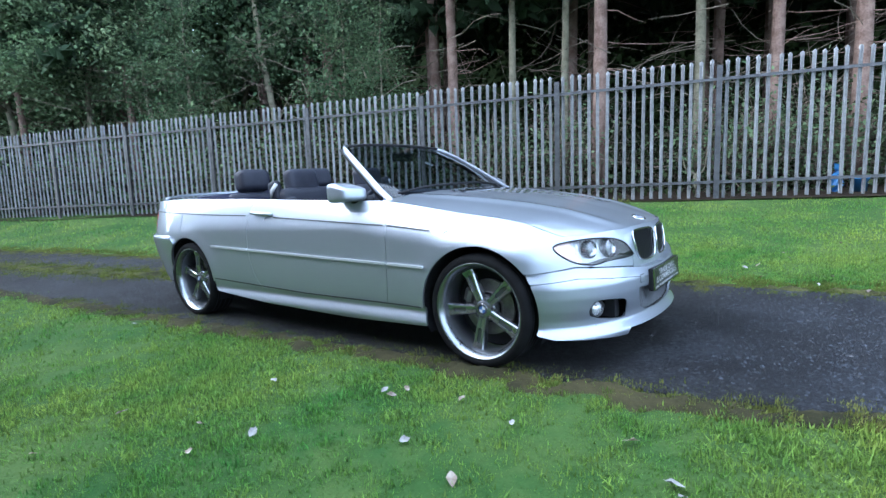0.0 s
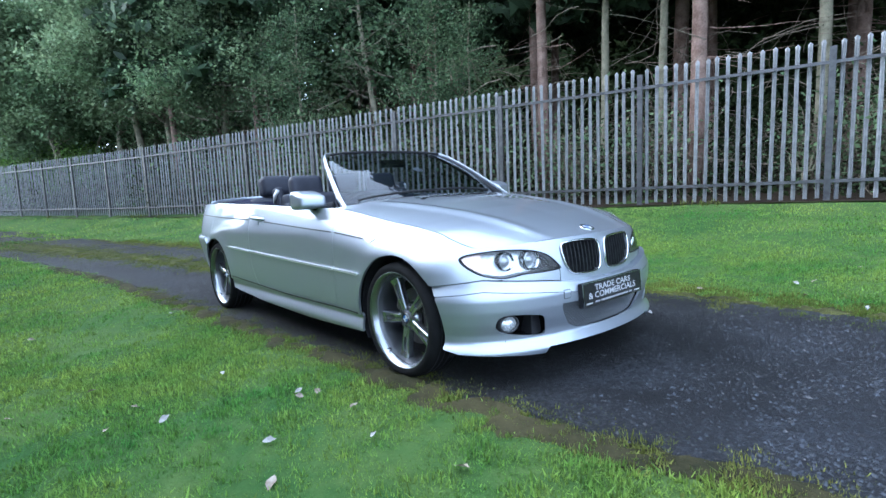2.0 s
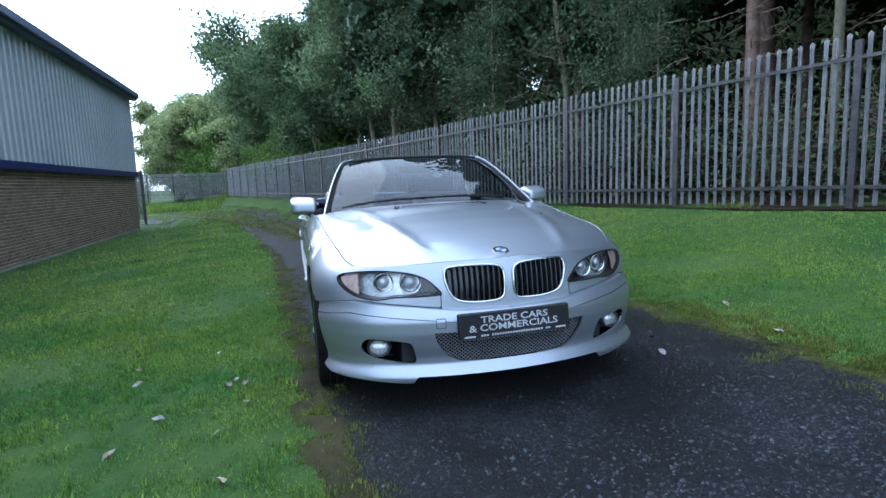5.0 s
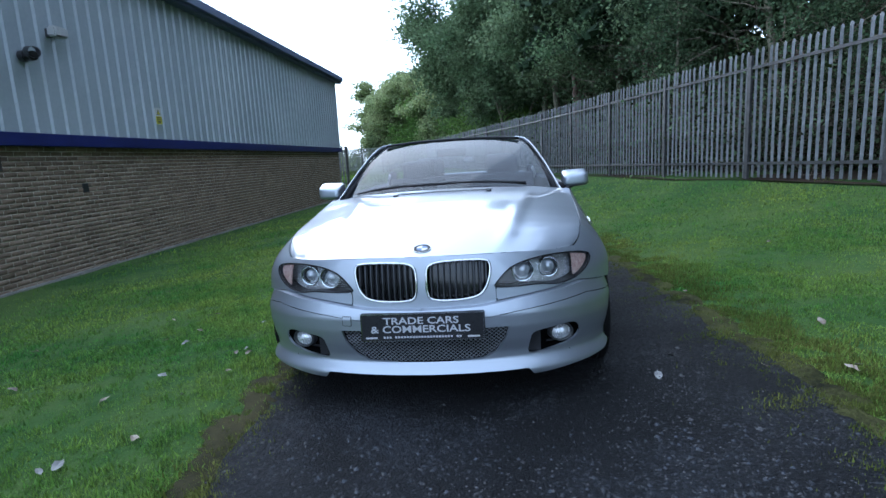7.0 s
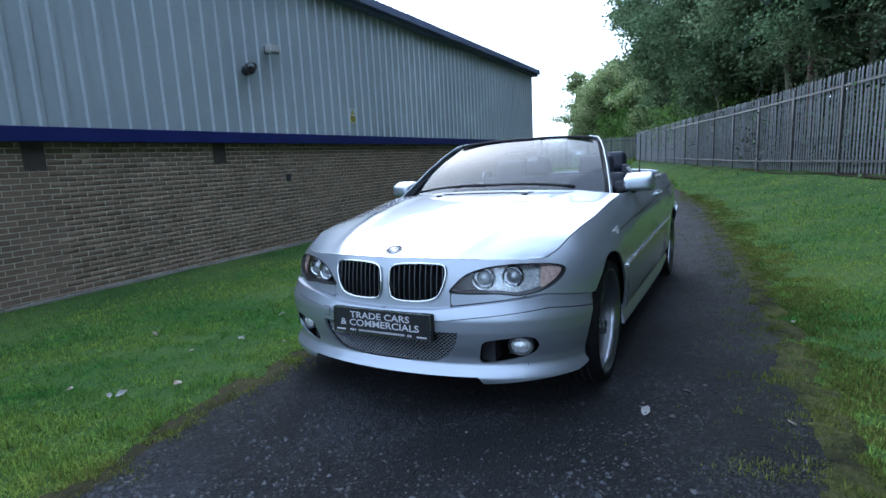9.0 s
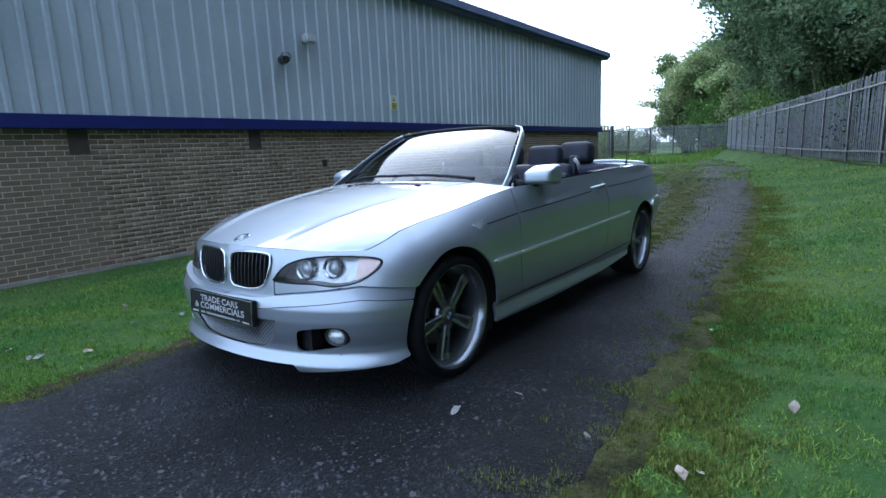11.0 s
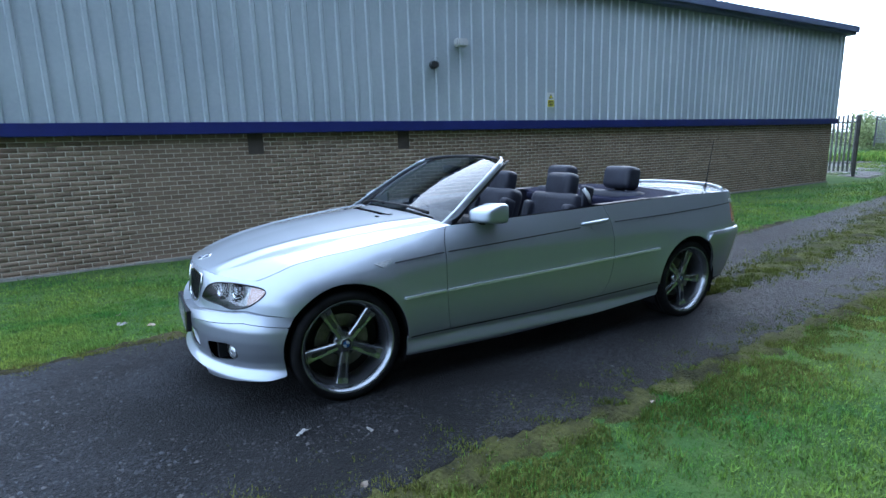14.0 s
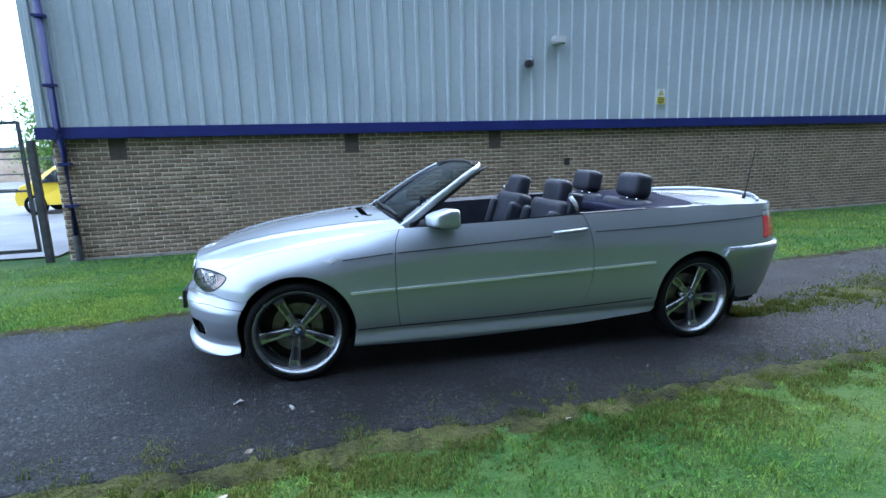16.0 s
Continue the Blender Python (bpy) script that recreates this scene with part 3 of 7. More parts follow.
def leafy_tree(height, girth, low, spread, leaves, leaf, bark, foliage, stems=1, lean=0.06, label=""):
    """A broad-leaved tree: trunk or stems, limbs, twigs and a crown of leaf clumps with gaps."""
    root = new("tree")
    wood = bmesh.new()
    clumps = []
    for s in range(stems):
        foot = Vector((rng.uniform(-0.35, 0.35), rng.uniform(-0.35, 0.35), -0.1)) * (stems > 1)
        d = Vector((rng.normal() * lean * (1 + 2 * (stems > 1)), rng.normal() * lean * (1 + 2 * (stems > 1)), 1))
        trunk = wander(foot, d, height * rng.uniform(0.8, 0.95), 9, 0.045)
        k = girth / stems ** 0.5
        ring_points(wood, trunk, [k * (1.25 if i == 0 else 1) * (1 - 0.85 * i / 9) for i in range(10)], 9)
        for i in range(int(14 / stems) + 3):
            f = rng.uniform(low / height, 0.97)
            j = f * 9
            p = trunk[int(j)].lerp(trunk[min(int(j) + 1, 9)], j - int(j))
            az = rng.uniform(0, 2 * math.pi)
            reach = spread * (1 - 0.55 * max(0, (f - 0.45) / 0.55)) * rng.uniform(0.6, 1.05)
            limb = wander(p, (math.cos(az), math.sin(az), rng.uniform(0.1, 0.7)), reach, 6, 0.16, 0.02)
            r = max(0.012, k * (1 - 0.85 * f) * 0.42)
            ring_points(wood, limb, [r * (1 - 0.13 * m) for m in range(7)], 5)
            for m in range(2, 7):
                clumps.append((limb[m], 0.30 + 0.22 * rng.random()))
                for _ in range(2):
                    twig = wander(limb[m], rng.normal(size=3) + np.array((0, 0, 0.15)), rng.uniform(0.5, 1.3), 2, 0.3)
                    ring_points(wood, twig, [max(0.004, r * 0.3), 0.006, 0.003], 3)
                    clumps.append((twig[-1], 0.26 + 0.22 * rng.random()))
    part("trunk", wood, bark, root, smooth=True)
    per = max(4, leaves // len(clumps))
    c = np.concatenate([np.array(p[:]) + rng.normal(size=(per, 3)) * np.array((r, r, r * 0.62)) for p, r in clumps])
    v, f = quads_from(c, leaf)
    array_mesh("crown", v, f, foliage, root)
    return tagged(root, label, "tree")


def conifer(height, girth, bare, label, bark=None, dead=26):
    """A tall forest conifer: straight trunk, dead whorls low down and drooping needle sprays above."""
    root = new("tree")
    wood = bmesh.new()
    trunk = wander((0, 0, -0.1), (rng.normal() * 0.015, rng.normal() * 0.015, 1), height, 10, 0.008)
    ring_points(wood, trunk, [girth * (1.15 if i == 0 else 1) * (1 - 0.8 * i / 10) for i in range(11)], 12)
    for _ in range(dead):
        z = rng.uniform(1.2, bare + 2)
        az = rng.uniform(0, 2 * math.pi)
        p = trunk[0].lerp(trunk[-1], (z + 0.1) / height)
        b = wander(p, (math.cos(az), math.sin(az), rng.uniform(-0.35, 0.1)), rng.uniform(0.6, 2.3), 5, 0.13)
        ring_points(wood, b, [0.014, 0.011, 0.009, 0.007, 0.005, 0.003], 3)
    for _ in range(30):
        z = rng.uniform(0.8, bare)
        az = rng.uniform(0, 2 * math.pi)
        p = trunk[0].lerp(trunk[-1], z / height)
        r = girth * (1 - 0.8 * z / height)
        rod(wood, p + Vector((math.cos(az), math.sin(az), 0)) * r * 0.9, p + Vector((math.cos(az), math.sin(az), -0.1)) * (r + 0.05), 0.014, 0.008, 4)
    part("trunk", wood, bark or bark_pine, root, smooth=True)
    cs, twigs = [], bmesh.new()
    z = bare
    while z < height - 0.3:
        for _ in range(5):
            az = rng.uniform(0, 2 * math.pi)
            reach = min(2.6, 0.5 + 0.34 * (height - z)) * rng.uniform(0.75, 1.1)
            p = trunk[0].lerp(trunk[-1], z / height)
            b = wander(p, (math.cos(az), math.sin(az), 0.05), reach, 6, 0.05, -0.09)
            ring_points(twigs, b, [0.02, 0.016, 0.013, 0.01, 0.008, 0.006, 0.004], 3)
            side = Vector((-math.sin(az), math.cos(az), 0))
            for m in range(1, 7):
                w = 0.16 + 0.30 * (1 - m / 7)
                for _ in range(9):
                    q = b[m - 1].lerp(b[m], rng.random()) + side * rng.normal() * w + Vector((0, 0, -abs(rng.normal()) * 0.12))
                    cs.append(q[:])
        z += 0.42
    part("branches", twigs, twig_bark, root).name = "branch_wood"
    v, f = quads_from(np.array(cs), 0.30, 0.45, 0.0)
    array_mesh("crown", v, f, needle_green, root)
    return tagged(root, label, "tree")


def place(ob, x, y, turn=0, size=1.0, first=False):
    z = float(ground_z(x, y))
    m = pose(x, y, z - 0.02, 0, 0, turn)
    if first:
        ob.matrix_world = m @ Matrix.Diagonal((size, size, size, 1))
        return ob
    ob2 = copy_thing(ob, m)
    ob2.scale = (size, size, size)
    return ob2


PINE = "tall reddish-barked conifer with bare lower branches behind the fence"
pines = [conifer(17, 0.15, 6.0, PINE), conifer(16, 0.13, 5.2, PINE), conifer(18, 0.17, 6.6, PINE)]
spots = [(-6.5, 8.45, 0), (-2.78, 8.66, 2), (-17.2, 5.55, 1), (0.36, 10.1, 0), (1.8, 9.9, 2), (-20.6, 3.6, 1)]
used = set()
for x, y, k in spots:
    place(pines[k], x, y, rng.uniform(0, 360), rng.uniform(0.95, 1.05), first=k not in used)
    used.add(k)
POLE = "straight greenish-grey forest trunk with bare lower branches behind the fence"
pole = conifer(16, 0.125, 6.4, POLE, bark_grey, 16)
place(pole, -1.08, 10.25, 20, 1.05, True)
for x, y, a, k in ((-5.1, 8.96, 80, 0.85), (-3.85, 9.3, 200, 0.85), (3.6, 10.6, 130, 1.0)):
    place(pole, x, y, a, k)
for i in range(30):
    x = -17 + 1.55 * i + rng.uniform(-0.6, 0.6) if i < 20 else rng.uniform(-50, -20)
    y = fence_y(x) + (rng.uniform(6.5, 13) if i < 20 else rng.uniform(6, 20))
    place(pines[i % 3], x, y, rng.uniform(0, 360), rng.uniform(1.15, 1.4))

GREY = "slim greenish-grey broad-leaved tree with thin foliage behind the fence"
slim = leafy_tree(11, 0.125, 3.9, 1.7, 6200, 0.074, bark_grey, leaf_mid, label=GREY)
place(slim, -12.2, 7.45, 10, 1.05, True)
for x, y, a, k in ((-13.6, 5.6, 80, 0.62), (-9.2, 6.9, 200, 0.6), (-7.6, 7.3, 20, 0.5), (-15.6, 5.2, 300, 0.8), (7.5, 12.5, 160, 1.0)):
    place(slim, x, y, a, k)
LEAFY = "broad-leaved tree with a dense uneven green crown overhanging the fence"
broad = leafy_tree(10.5, 0.17, 3.6, 3.3, 34000, 0.074, bark_grey, leaf_green, label=LEAFY)
place(broad, -22.8, 4.0, 0, 1.05, True)
for x, y, a, s in ((-24.9, 3.4, 90, 1.2), (-19.2, 5.0, 150, 1.0), (-31.0, 0.6, 210, 1.1), (-27.0, 2.6, 300, 1.1)):
    place(broad, x, y, a, s)
CLUSTER = "many-stemmed broad-leaved tree with a wide green crown over the fence"
multi = leafy_tree(10.5, 0.20, 3.6, 3.8, 38000, 0.105, bark_grey, leaf_green, stems=5, label=CLUSTER)
place(multi, -29.5, 1.0, 0, 1.0, True)
for x, y, a, s in ((-34.5, 0.4, 120, 1.15), (-38.5, 0.2, 240, 1.25), (-43.5, -1.2, 30, 1.2), (-26, 7.5, 75, 1.35), (-34, 5.5, 170, 1.4), (-20.5, 9.8, 10, 1.4), (-44, 4, 50, 1.4)):
    place(multi, x, y, a, s)
BUSH = "low bush of small dark green leaves behind the fence"
bush = leafy_tree(2.4, 0.03, 0.3, 1.1, 2600, 0.055, twig_bark, leaf_shade_dark, stems=4, lean=0.25, label=BUSH)
place(bush, -9.5, 7.0, 0, 1.0, True)
for i in range(26):
    x = -46 + 57 * i / 25 + rng.uniform(-0.8, 0.8)
    place(bush, x, fence_y(x) + rng.uniform(1.6, 4.8), rng.uniform(0, 360), rng.uniform(0.6, 1.15))
BRIGHT = "young bright green bushy tree at the fence"
bright = leafy_tree(4.8, 0.06, 1.0, 1.9, 9500, 0.088, twig_bark, leaf_bright, stems=4, lean=0.12, label=BRIGHT)
place(bright, -33.5, 0.6, 0, 1.0, True)
for x, y, a, s in ((-37.0, -0.6, 70, 0.95), (-30.5, 1.2, 200, 0.8), (-41.5, -1.8, 140, 0.95), (-55.0, -6.6, 20, 1.5), (-57.5, -8.6, 100, 1.2), (-51.5, -4.9, 260, 1.35), (13.9, -33.3, 40, 1.1)):
    place(bright, x, y, a, s)

# The depth of the wood: foliage far in, coloured dark for shade, and its dead branches and undergrowth.
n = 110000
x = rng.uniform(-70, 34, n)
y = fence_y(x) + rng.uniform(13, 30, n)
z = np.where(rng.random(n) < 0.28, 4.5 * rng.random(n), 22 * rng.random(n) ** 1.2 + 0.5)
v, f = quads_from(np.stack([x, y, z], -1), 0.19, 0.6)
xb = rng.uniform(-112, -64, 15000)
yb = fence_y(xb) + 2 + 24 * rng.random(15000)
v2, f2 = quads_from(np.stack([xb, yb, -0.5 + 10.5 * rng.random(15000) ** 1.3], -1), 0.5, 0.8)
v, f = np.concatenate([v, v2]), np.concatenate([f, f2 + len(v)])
far_wood = array_mesh("far_wood", v, f, leaf_shade_dark)
tagged(far_wood, "leaves and needles run together deep in the wood, coloured dark for its shade", "woodland", kind="stuff")
# Leaf layer added high up only to block sky light and darken the wood.
n = 42000
x = rng.uniform(-21, 34, n)
off = rng.uniform(3.2, 34, n)
y = fence_y(x) + off
z = 9.5 + 6.5 * rng.random(n) + 1.6 * np.sin(x * 0.9) * np.sin(y * 0.8) + 1.5 * (off < 6)
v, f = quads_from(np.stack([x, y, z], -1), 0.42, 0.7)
tagged(array_mesh("wood_canopy", v, f, leaf_shade_dark), "added layer of dark leaves that keeps sky light out of the wood", "woodland", kind="stuff")
n = 16000
x = rng.uniform(-48, 14, n)
y = fence_y(x) + 0.5 + np.abs(rng.normal(size=n)) * 5
z = ground_z(x, y) + np.abs(rng.normal(size=n)) * 0.28 + 0.02
v, f = quads_from(np.stack([x, y, z], -1), 0.06, 0.7, 1.0)
under = array_mesh("undergrowth", v, f, leaf_shade_dark)
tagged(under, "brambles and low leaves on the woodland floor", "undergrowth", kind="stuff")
brush = bmesh.new()
for _ in range(520):
    x = rng.uniform(-20, 9)
    y = fence_y(x) + rng.uniform(0.8, 7)
    az = rng.uniform(0, 2 * math.pi)
    b = wander((x, y, float(ground_z(x, y)) + rng.uniform(0, 3.6)), (math.cos(az), math.sin(az), rng.uniform(-0.4, 0.9)), rng.uniform(0.8, 2.8), 5, 0.2)
    ring_points(brush, b, [0.012, 0.01, 0.008, 0.006, 0.005, 0.003], 4)
deadwood = link_mesh("deadwood", brush, twig_bark)
tagged(deadwood, "thin bare dead branches tangled behind the fence", "brushwood", kind="stuff")
thicket_x = rng.uniform(-64, -24, 13000)
thicket_off = 1.7 + 6 * rng.random(13000) ** 1.4
knot = soft_noise(thicket_x, thicket_off, 0.45, 6.0)
keep = rng.random(13000) < np.clip(0.55 + 1.4 * knot, 0.08, 1)
thicket_x, thicket_off, knot = thicket_x[keep], thicket_off[keep], knot[keep]
thicket_y = fence_y(thicket_x) + thicket_off
v, f = quads_from(np.stack([thicket_x, thicket_y, ground_z(thicket_x, thicket_y) + (1.6 + 2.2 * np.clip(knot + 0.35, 0, 1)) * rng.random(len(thicket_x)) ** 0.8], -1), 0.13, 0.65)
thicket = array_mesh("thicket", v, f, leaf_green)
tagged(thicket, "dense low thicket of green leaves behind the fence", "undergrowth", kind="stuff")
SHRUB = "thin green leafy shrub just behind the fence"
shrub = leafy_tree(1.9, 0.02, 0.25, 0.6, 750, 0.055, twig_bark, leaf_green, stems=3, lean=0.25, label=SHRUB)
place(shrub, 0.35, 9.3, 0, 1.0, True)
for x, off, s in ((-0.6, 1.2, 0.9), (1.2, 1.0, 0.8), (2.4, 1.3, 0.9), (-3.4, 1.5, 1.0), (-5.2, 1.0, 0.9), (-7.6, 1.4, 1.1), (-9.6, 1.0, 1.0), (-12.0, 1.2, 1.2), (-14.4, 1.0, 1.1), (-17.5, 1.2, 1.3)):
    place(shrub, x, fence_y(x) + off + 0.75, s * 400 + x * 50, s)

# A cut sapling with bare curved shoots, and two blue plastic things left behind the fence.
stump = thing("cut_sapling", (-0.62, fence_y(-0.62) + 0.45, float(ground_z(-0.62, fence_y(-0.62) + 0.45))), "pale cut-back sapling with bare curved shoots behind the fence", "sapling")
bm = bmesh.new()
ring_points(bm, [(0, 0, -0.1), (0.01, 0, 0.2), (-0.01, 0, 0.42), (0, 0, 0.55)], [0.045, 0.036, 0.034, 0.03], 8)
for az, r, h in ((0.2, 0.16, 0.95), (2.9, 0.12, 0.62), (3.6, 0.2, 0.72), (0.9, 0.1, 0.7)):
    ring_points(bm, [(0, 0, 0.44), (math.cos(az) * r * 0.7, math.sin(az) * 0.1, 0.47), (math.cos(az) * r, math.sin(az) * 0.14, 0.58), (math.cos(az) * r * 1.15, math.sin(az) * 0.16, h)], [0.02, 0.017, 0.013, 0.006], 6)
part("trunk", bm, bark_grey, stump, smooth=True)
tub = thing("plastic_tub", (1.82, 8.75, float(ground_z(1.82, 8.75))), "small open blue plastic tub lying behind the fence", "tub")
part("shell", lathe(bmesh.new(), [(0.0005, 0.01), (0.11, 0.01), (0.115, 0.0), (0.14, 0.24), (0.15, 0.245), (0.15, 0.225), (0.132, 0.22), (0.105, 0.03)], Matrix.Identity(4), 20), blue_plastic, tub, smooth=True)
bag = thing("plastic_sack", (1.5, 8.7, float(ground_z(1.5, 8.7))), "upright crumpled blue plastic sack behind the fence", "sack")
part("shell", ring_points(bmesh.new(), [(0, 0, -0.02), (0.01, 0, 0.12), (-0.01, 0.01, 0.3), (0.0, 0, 0.42), (0.015, 0, 0.5)], [0.09, 0.11, 0.09, 0.05, 0.07], 9), blue_plastic, bag)

# Far in, a plain dark sheet stands in for the wood's deep shade.
depth = sheet("backdrop", np.linspace(-95, 60, 40), np.linspace(0, 1, 5), lambda a, b: a * 0, leaf_shade_dark)
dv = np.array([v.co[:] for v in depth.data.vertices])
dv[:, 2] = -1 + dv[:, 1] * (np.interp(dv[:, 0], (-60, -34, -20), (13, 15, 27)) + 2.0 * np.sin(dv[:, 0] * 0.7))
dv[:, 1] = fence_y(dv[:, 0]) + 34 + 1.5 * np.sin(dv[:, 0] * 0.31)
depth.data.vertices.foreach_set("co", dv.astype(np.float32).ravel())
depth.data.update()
tagged(depth, "plain dark sheet standing for the shade deep in the wood", "backdrop", kind="structure")
soil = sheet("woodland_floor", np.arange(-50, 16, 2.0), np.linspace(0, 1, 8), lambda a, b: a * 0, forest_soil)
sv = np.array([v.co[:] for v in soil.data.vertices])
sv[:, 1] = fence_y(sv[:, 0]) - 0.25 + 30 * sv[:, 1] + 0.12 * np.sin(sv[:, 0] * 2.1)
sv[:, 2] = ground_z(sv[:, 0], sv[:, 1]) + 0.03
soil.data.vertices.foreach_set("co", sv.astype(np.float32).ravel())
soil.data.update()
tagged(soil, "bare brown woodland soil with fallen needles", "ground", kind="structure")
PALE_BUSH = "yellow-green bush past the far fence, its leaf colour lightened as if sunlit"
pale_bush = leafy_tree(3.4, 0.04, 0.4, 1.5, 5200, 0.10, twig_bark, leaf_backlit, stems=4, lean=0.2, label=PALE_BUSH)
place(pale_bush, -62, -22, 0, 1.0, True)
for x, y, a, k in ((-60, -19.5, 80, 0.9), (-66, -25, 150, 1.1), (-58, -16.6, 220, 0.85), (-64, -20, 300, 1.0)):
    place(pale_bush, x, y, a, k)
round_tree = leafy_tree(10.5, 0.18, 1.4, 3.9, 42000, 0.135, bark_grey, leaf_backlit, stems=4, label="broad round-crowned green tree past the far fence")
place(round_tree, -75, -12, 40, 1.25, True)
for x, y, s in ((-49.5, -2.8, 1.1), (-54.5, -4.4, 1.1), (-72, -14.8, 1.3), (-60.5, -12.8, 1.0), (-63.5, -11.2, 1.05), (-58, -6.5, 1.1), (-64, -8.0, 1.2), (-53, -5.0, 1.0), (-70, -5, 1.4), (-60, 1, 1.3)):
    place(round_tree, x, y, s * 300, s)


# ---- the silver convertible ----
paint = material("silver_paint", (0.325, 0.352, 0.395), (0.342, 0.369, 0.412), 0.43, metal=0.85, scale=1.2, fine=30, coat=1.0, rough_spread=0.02)
paint.node_tree.nodes["Principled BSDF"].inputs["Coat IOR"].default_value = 1.45
seam_grey = material("seam_grey", (0.035, 0.038, 0.042), (0.055, 0.058, 0.062), 0.5, metal=0.3, scale=20, fine=200)
trim_black = material("trim_black", (0.008, 0.008, 0.010), (0.014, 0.014, 0.016), 0.6, scale=20, fine=200, spec=0.25)
hole_black = material("hole_black", (0.002, 0.002, 0.0022), (0.004, 0.004, 0.0042), 0.95, scale=20, fine=200, spec=0.0)
plate_black = material("plate_black", (0.010, 0.010, 0.012), (0.014, 0.014, 0.016), 0.3, scale=20, fine=200, spec=0.3)
gloss_black = material("gloss_black", (0.008, 0.008, 0.01), (0.012, 0.012, 0.014), 0.12, scale=20, fine=200)
chrome = material("chrome", (0.55, 0.56, 0.58), (0.62, 0.63, 0.64), 0.1, metal=1.0, scale=9, fine=90, rough_spread=0.04)
wheel_silver = material("wheel_silver", (0.275, 0.288, 0.308), (0.33, 0.343, 0.363), 0.25, metal=0.93, scale=6, fine=400, coat=0.4, rough_spread=0.02)
wheel_lip = material("wheel_lip", (0.22, 0.232, 0.252), (0.28, 0.292, 0.312), 0.26, metal=0.95, scale=6, fine=400, rough_spread=0.02)
wheel_barrel = material("wheel_barrel", (0.085, 0.089, 0.096), (0.12, 0.124, 0.131), 0.35, metal=0.75, scale=6, fine=400, rough_spread=0.03)
rubber = material("rubber", (0.003, 0.003, 0.0033), (0.007, 0.007, 0.0073), 0.85, spec=0.12, scale=12, fine=120, bump=0.001)
leather = material("leather", (0.009, 0.010, 0.018), (0.019, 0.021, 0.033), 0.55, scale=9, fine=260, bump=0.0012, spec=0.32)
soft_top = material("soft_top", (0.009, 0.010, 0.022), (0.018, 0.019, 0.038), 0.9, scale=7, fine=300, bump=0.002, spec=0.08)
carpet = material("carpet", (0.014, 0.014, 0.016), (0.025, 0.025, 0.028), 0.95, scale=9, fine=300)
lamp_glass = glass("lamp_glass", (0.97, 0.98, 0.99), index=1.45)
# Lighter than the body paint: the side strip's highlight is put into its colour.
strip_highlight = material("strip_highlight", (0.52, 0.54, 0.56), (0.60, 0.62, 0.64), 0.3, metal=0.6, scale=6, fine=300, coat=0.6)
slat_black = material("slat_black", (0.030, 0.031, 0.034), (0.05, 0.052, 0.056), 0.3, metal=0.6, scale=20, fine=200, spec=0.3)
screen_glass = glass("screen_glass", (0.33, 0.38, 0.42), index=1.6)
amber = material("amber_lens", (0.46, 0.29, 0.24), (0.74, 0.58, 0.52), 0.2, metal=0.4, scale=90, fine=220, bump=0.002, bump_scale=120, coat=0.6)
red_lens = material("red_lens", (0.42, 0.012, 0.012), (0.55, 0.03, 0.03), 0.15, scale=30, fine=200, coat=0.8)
clear_lens = material("clear_lens", (0.62, 0.64, 0.66), (0.75, 0.76, 0.78), 0.12, metal=0.5, scale=60, fine=200, coat=1.0)
lamp_silver = material("lamp_silver", (0.42, 0.435, 0.45), (0.72, 0.735, 0.75), 0.25, metal=0.55, scale=45, fine=160, bump=0.003, bump_scale=70, coat=0.5)
lamp_dark = material("lamp_dark", (0.020, 0.021, 0.023), (0.035, 0.036, 0.04), 0.3, scale=20, fine=200)
bulb_lens = material("bulb_lens", (0.26, 0.28, 0.30), (0.42, 0.44, 0.46), 0.08, metal=0.5, scale=20, fine=100, coat=1.0)
badge_blue = material("badge_blue", (0.010, 0.060, 0.19), (0.014, 0.075, 0.23), 0.35, scale=20, fine=90, coat=0.2)
badge_white = material("badge_white", (0.42, 0.42, 0.42), (0.48, 0.48, 0.48), 0.4, scale=20, fine=90, coat=0.2)
text_grey = material("text_grey", (0.36, 0.36, 0.38), (0.44, 0.44, 0.46), 0.4, scale=20, fine=90)
wire_grey = material("wire_grey", (0.20, 0.21, 0.22), (0.28, 0.29, 0.31), 0.4, metal=0.5, scale=20, fine=120)
disc_steel = material("disc_steel", (0.16, 0.15, 0.145), (0.28, 0.27, 0.26), 0.45, metal=0.8, scale=20, fine=120)

TILT = Matrix(((1, 0, -0.02, 0), (0, 1, -0.011, 0), (0.02, 0.011, 1, 0.004), (0, 0, 0, 1)))
car = thing("convertible_car", (0, 0, 0), "silver convertible with roof down and alloy wheels, on the track", "car", turn=TILT)

# Plan of the body: q runs along the side like x, and on round the nose and the tail by arc length.
NOSE, TAIL = 0.20, -2.75
phi = np.linspace(math.pi / 2, 0, 160)
fx, fy = NOSE + 0.52 * np.abs(np.cos(phi)) ** 0.909, 0.86 * np.sin(phi) ** 0.909
sx = np.linspace(TAIL, NOSE, 200)[:-1]
sy = np.interp(sx, (-2.75, -2.0, -1.2, -0.3, 0.20), (0.868, 0.876, 0.878, 0.871, 0.86))
the = np.linspace(0.0001, math.pi / 2, 160)[:-1]
rx, ry = TAIL - 0.97 * np.cos(the) ** (2 / 3.2), 0.868 * np.sin(the) ** (2 / 3.2)
PX, PY = np.concatenate([rx, sx, fx]), np.concatenate([ry, sy, fy])
PQ = np.concatenate([[0], np.cumsum(np.hypot(np.diff(PX), np.diff(PY)))])
PQ = PQ - PQ[len(rx) + len(sx)] + NOSE
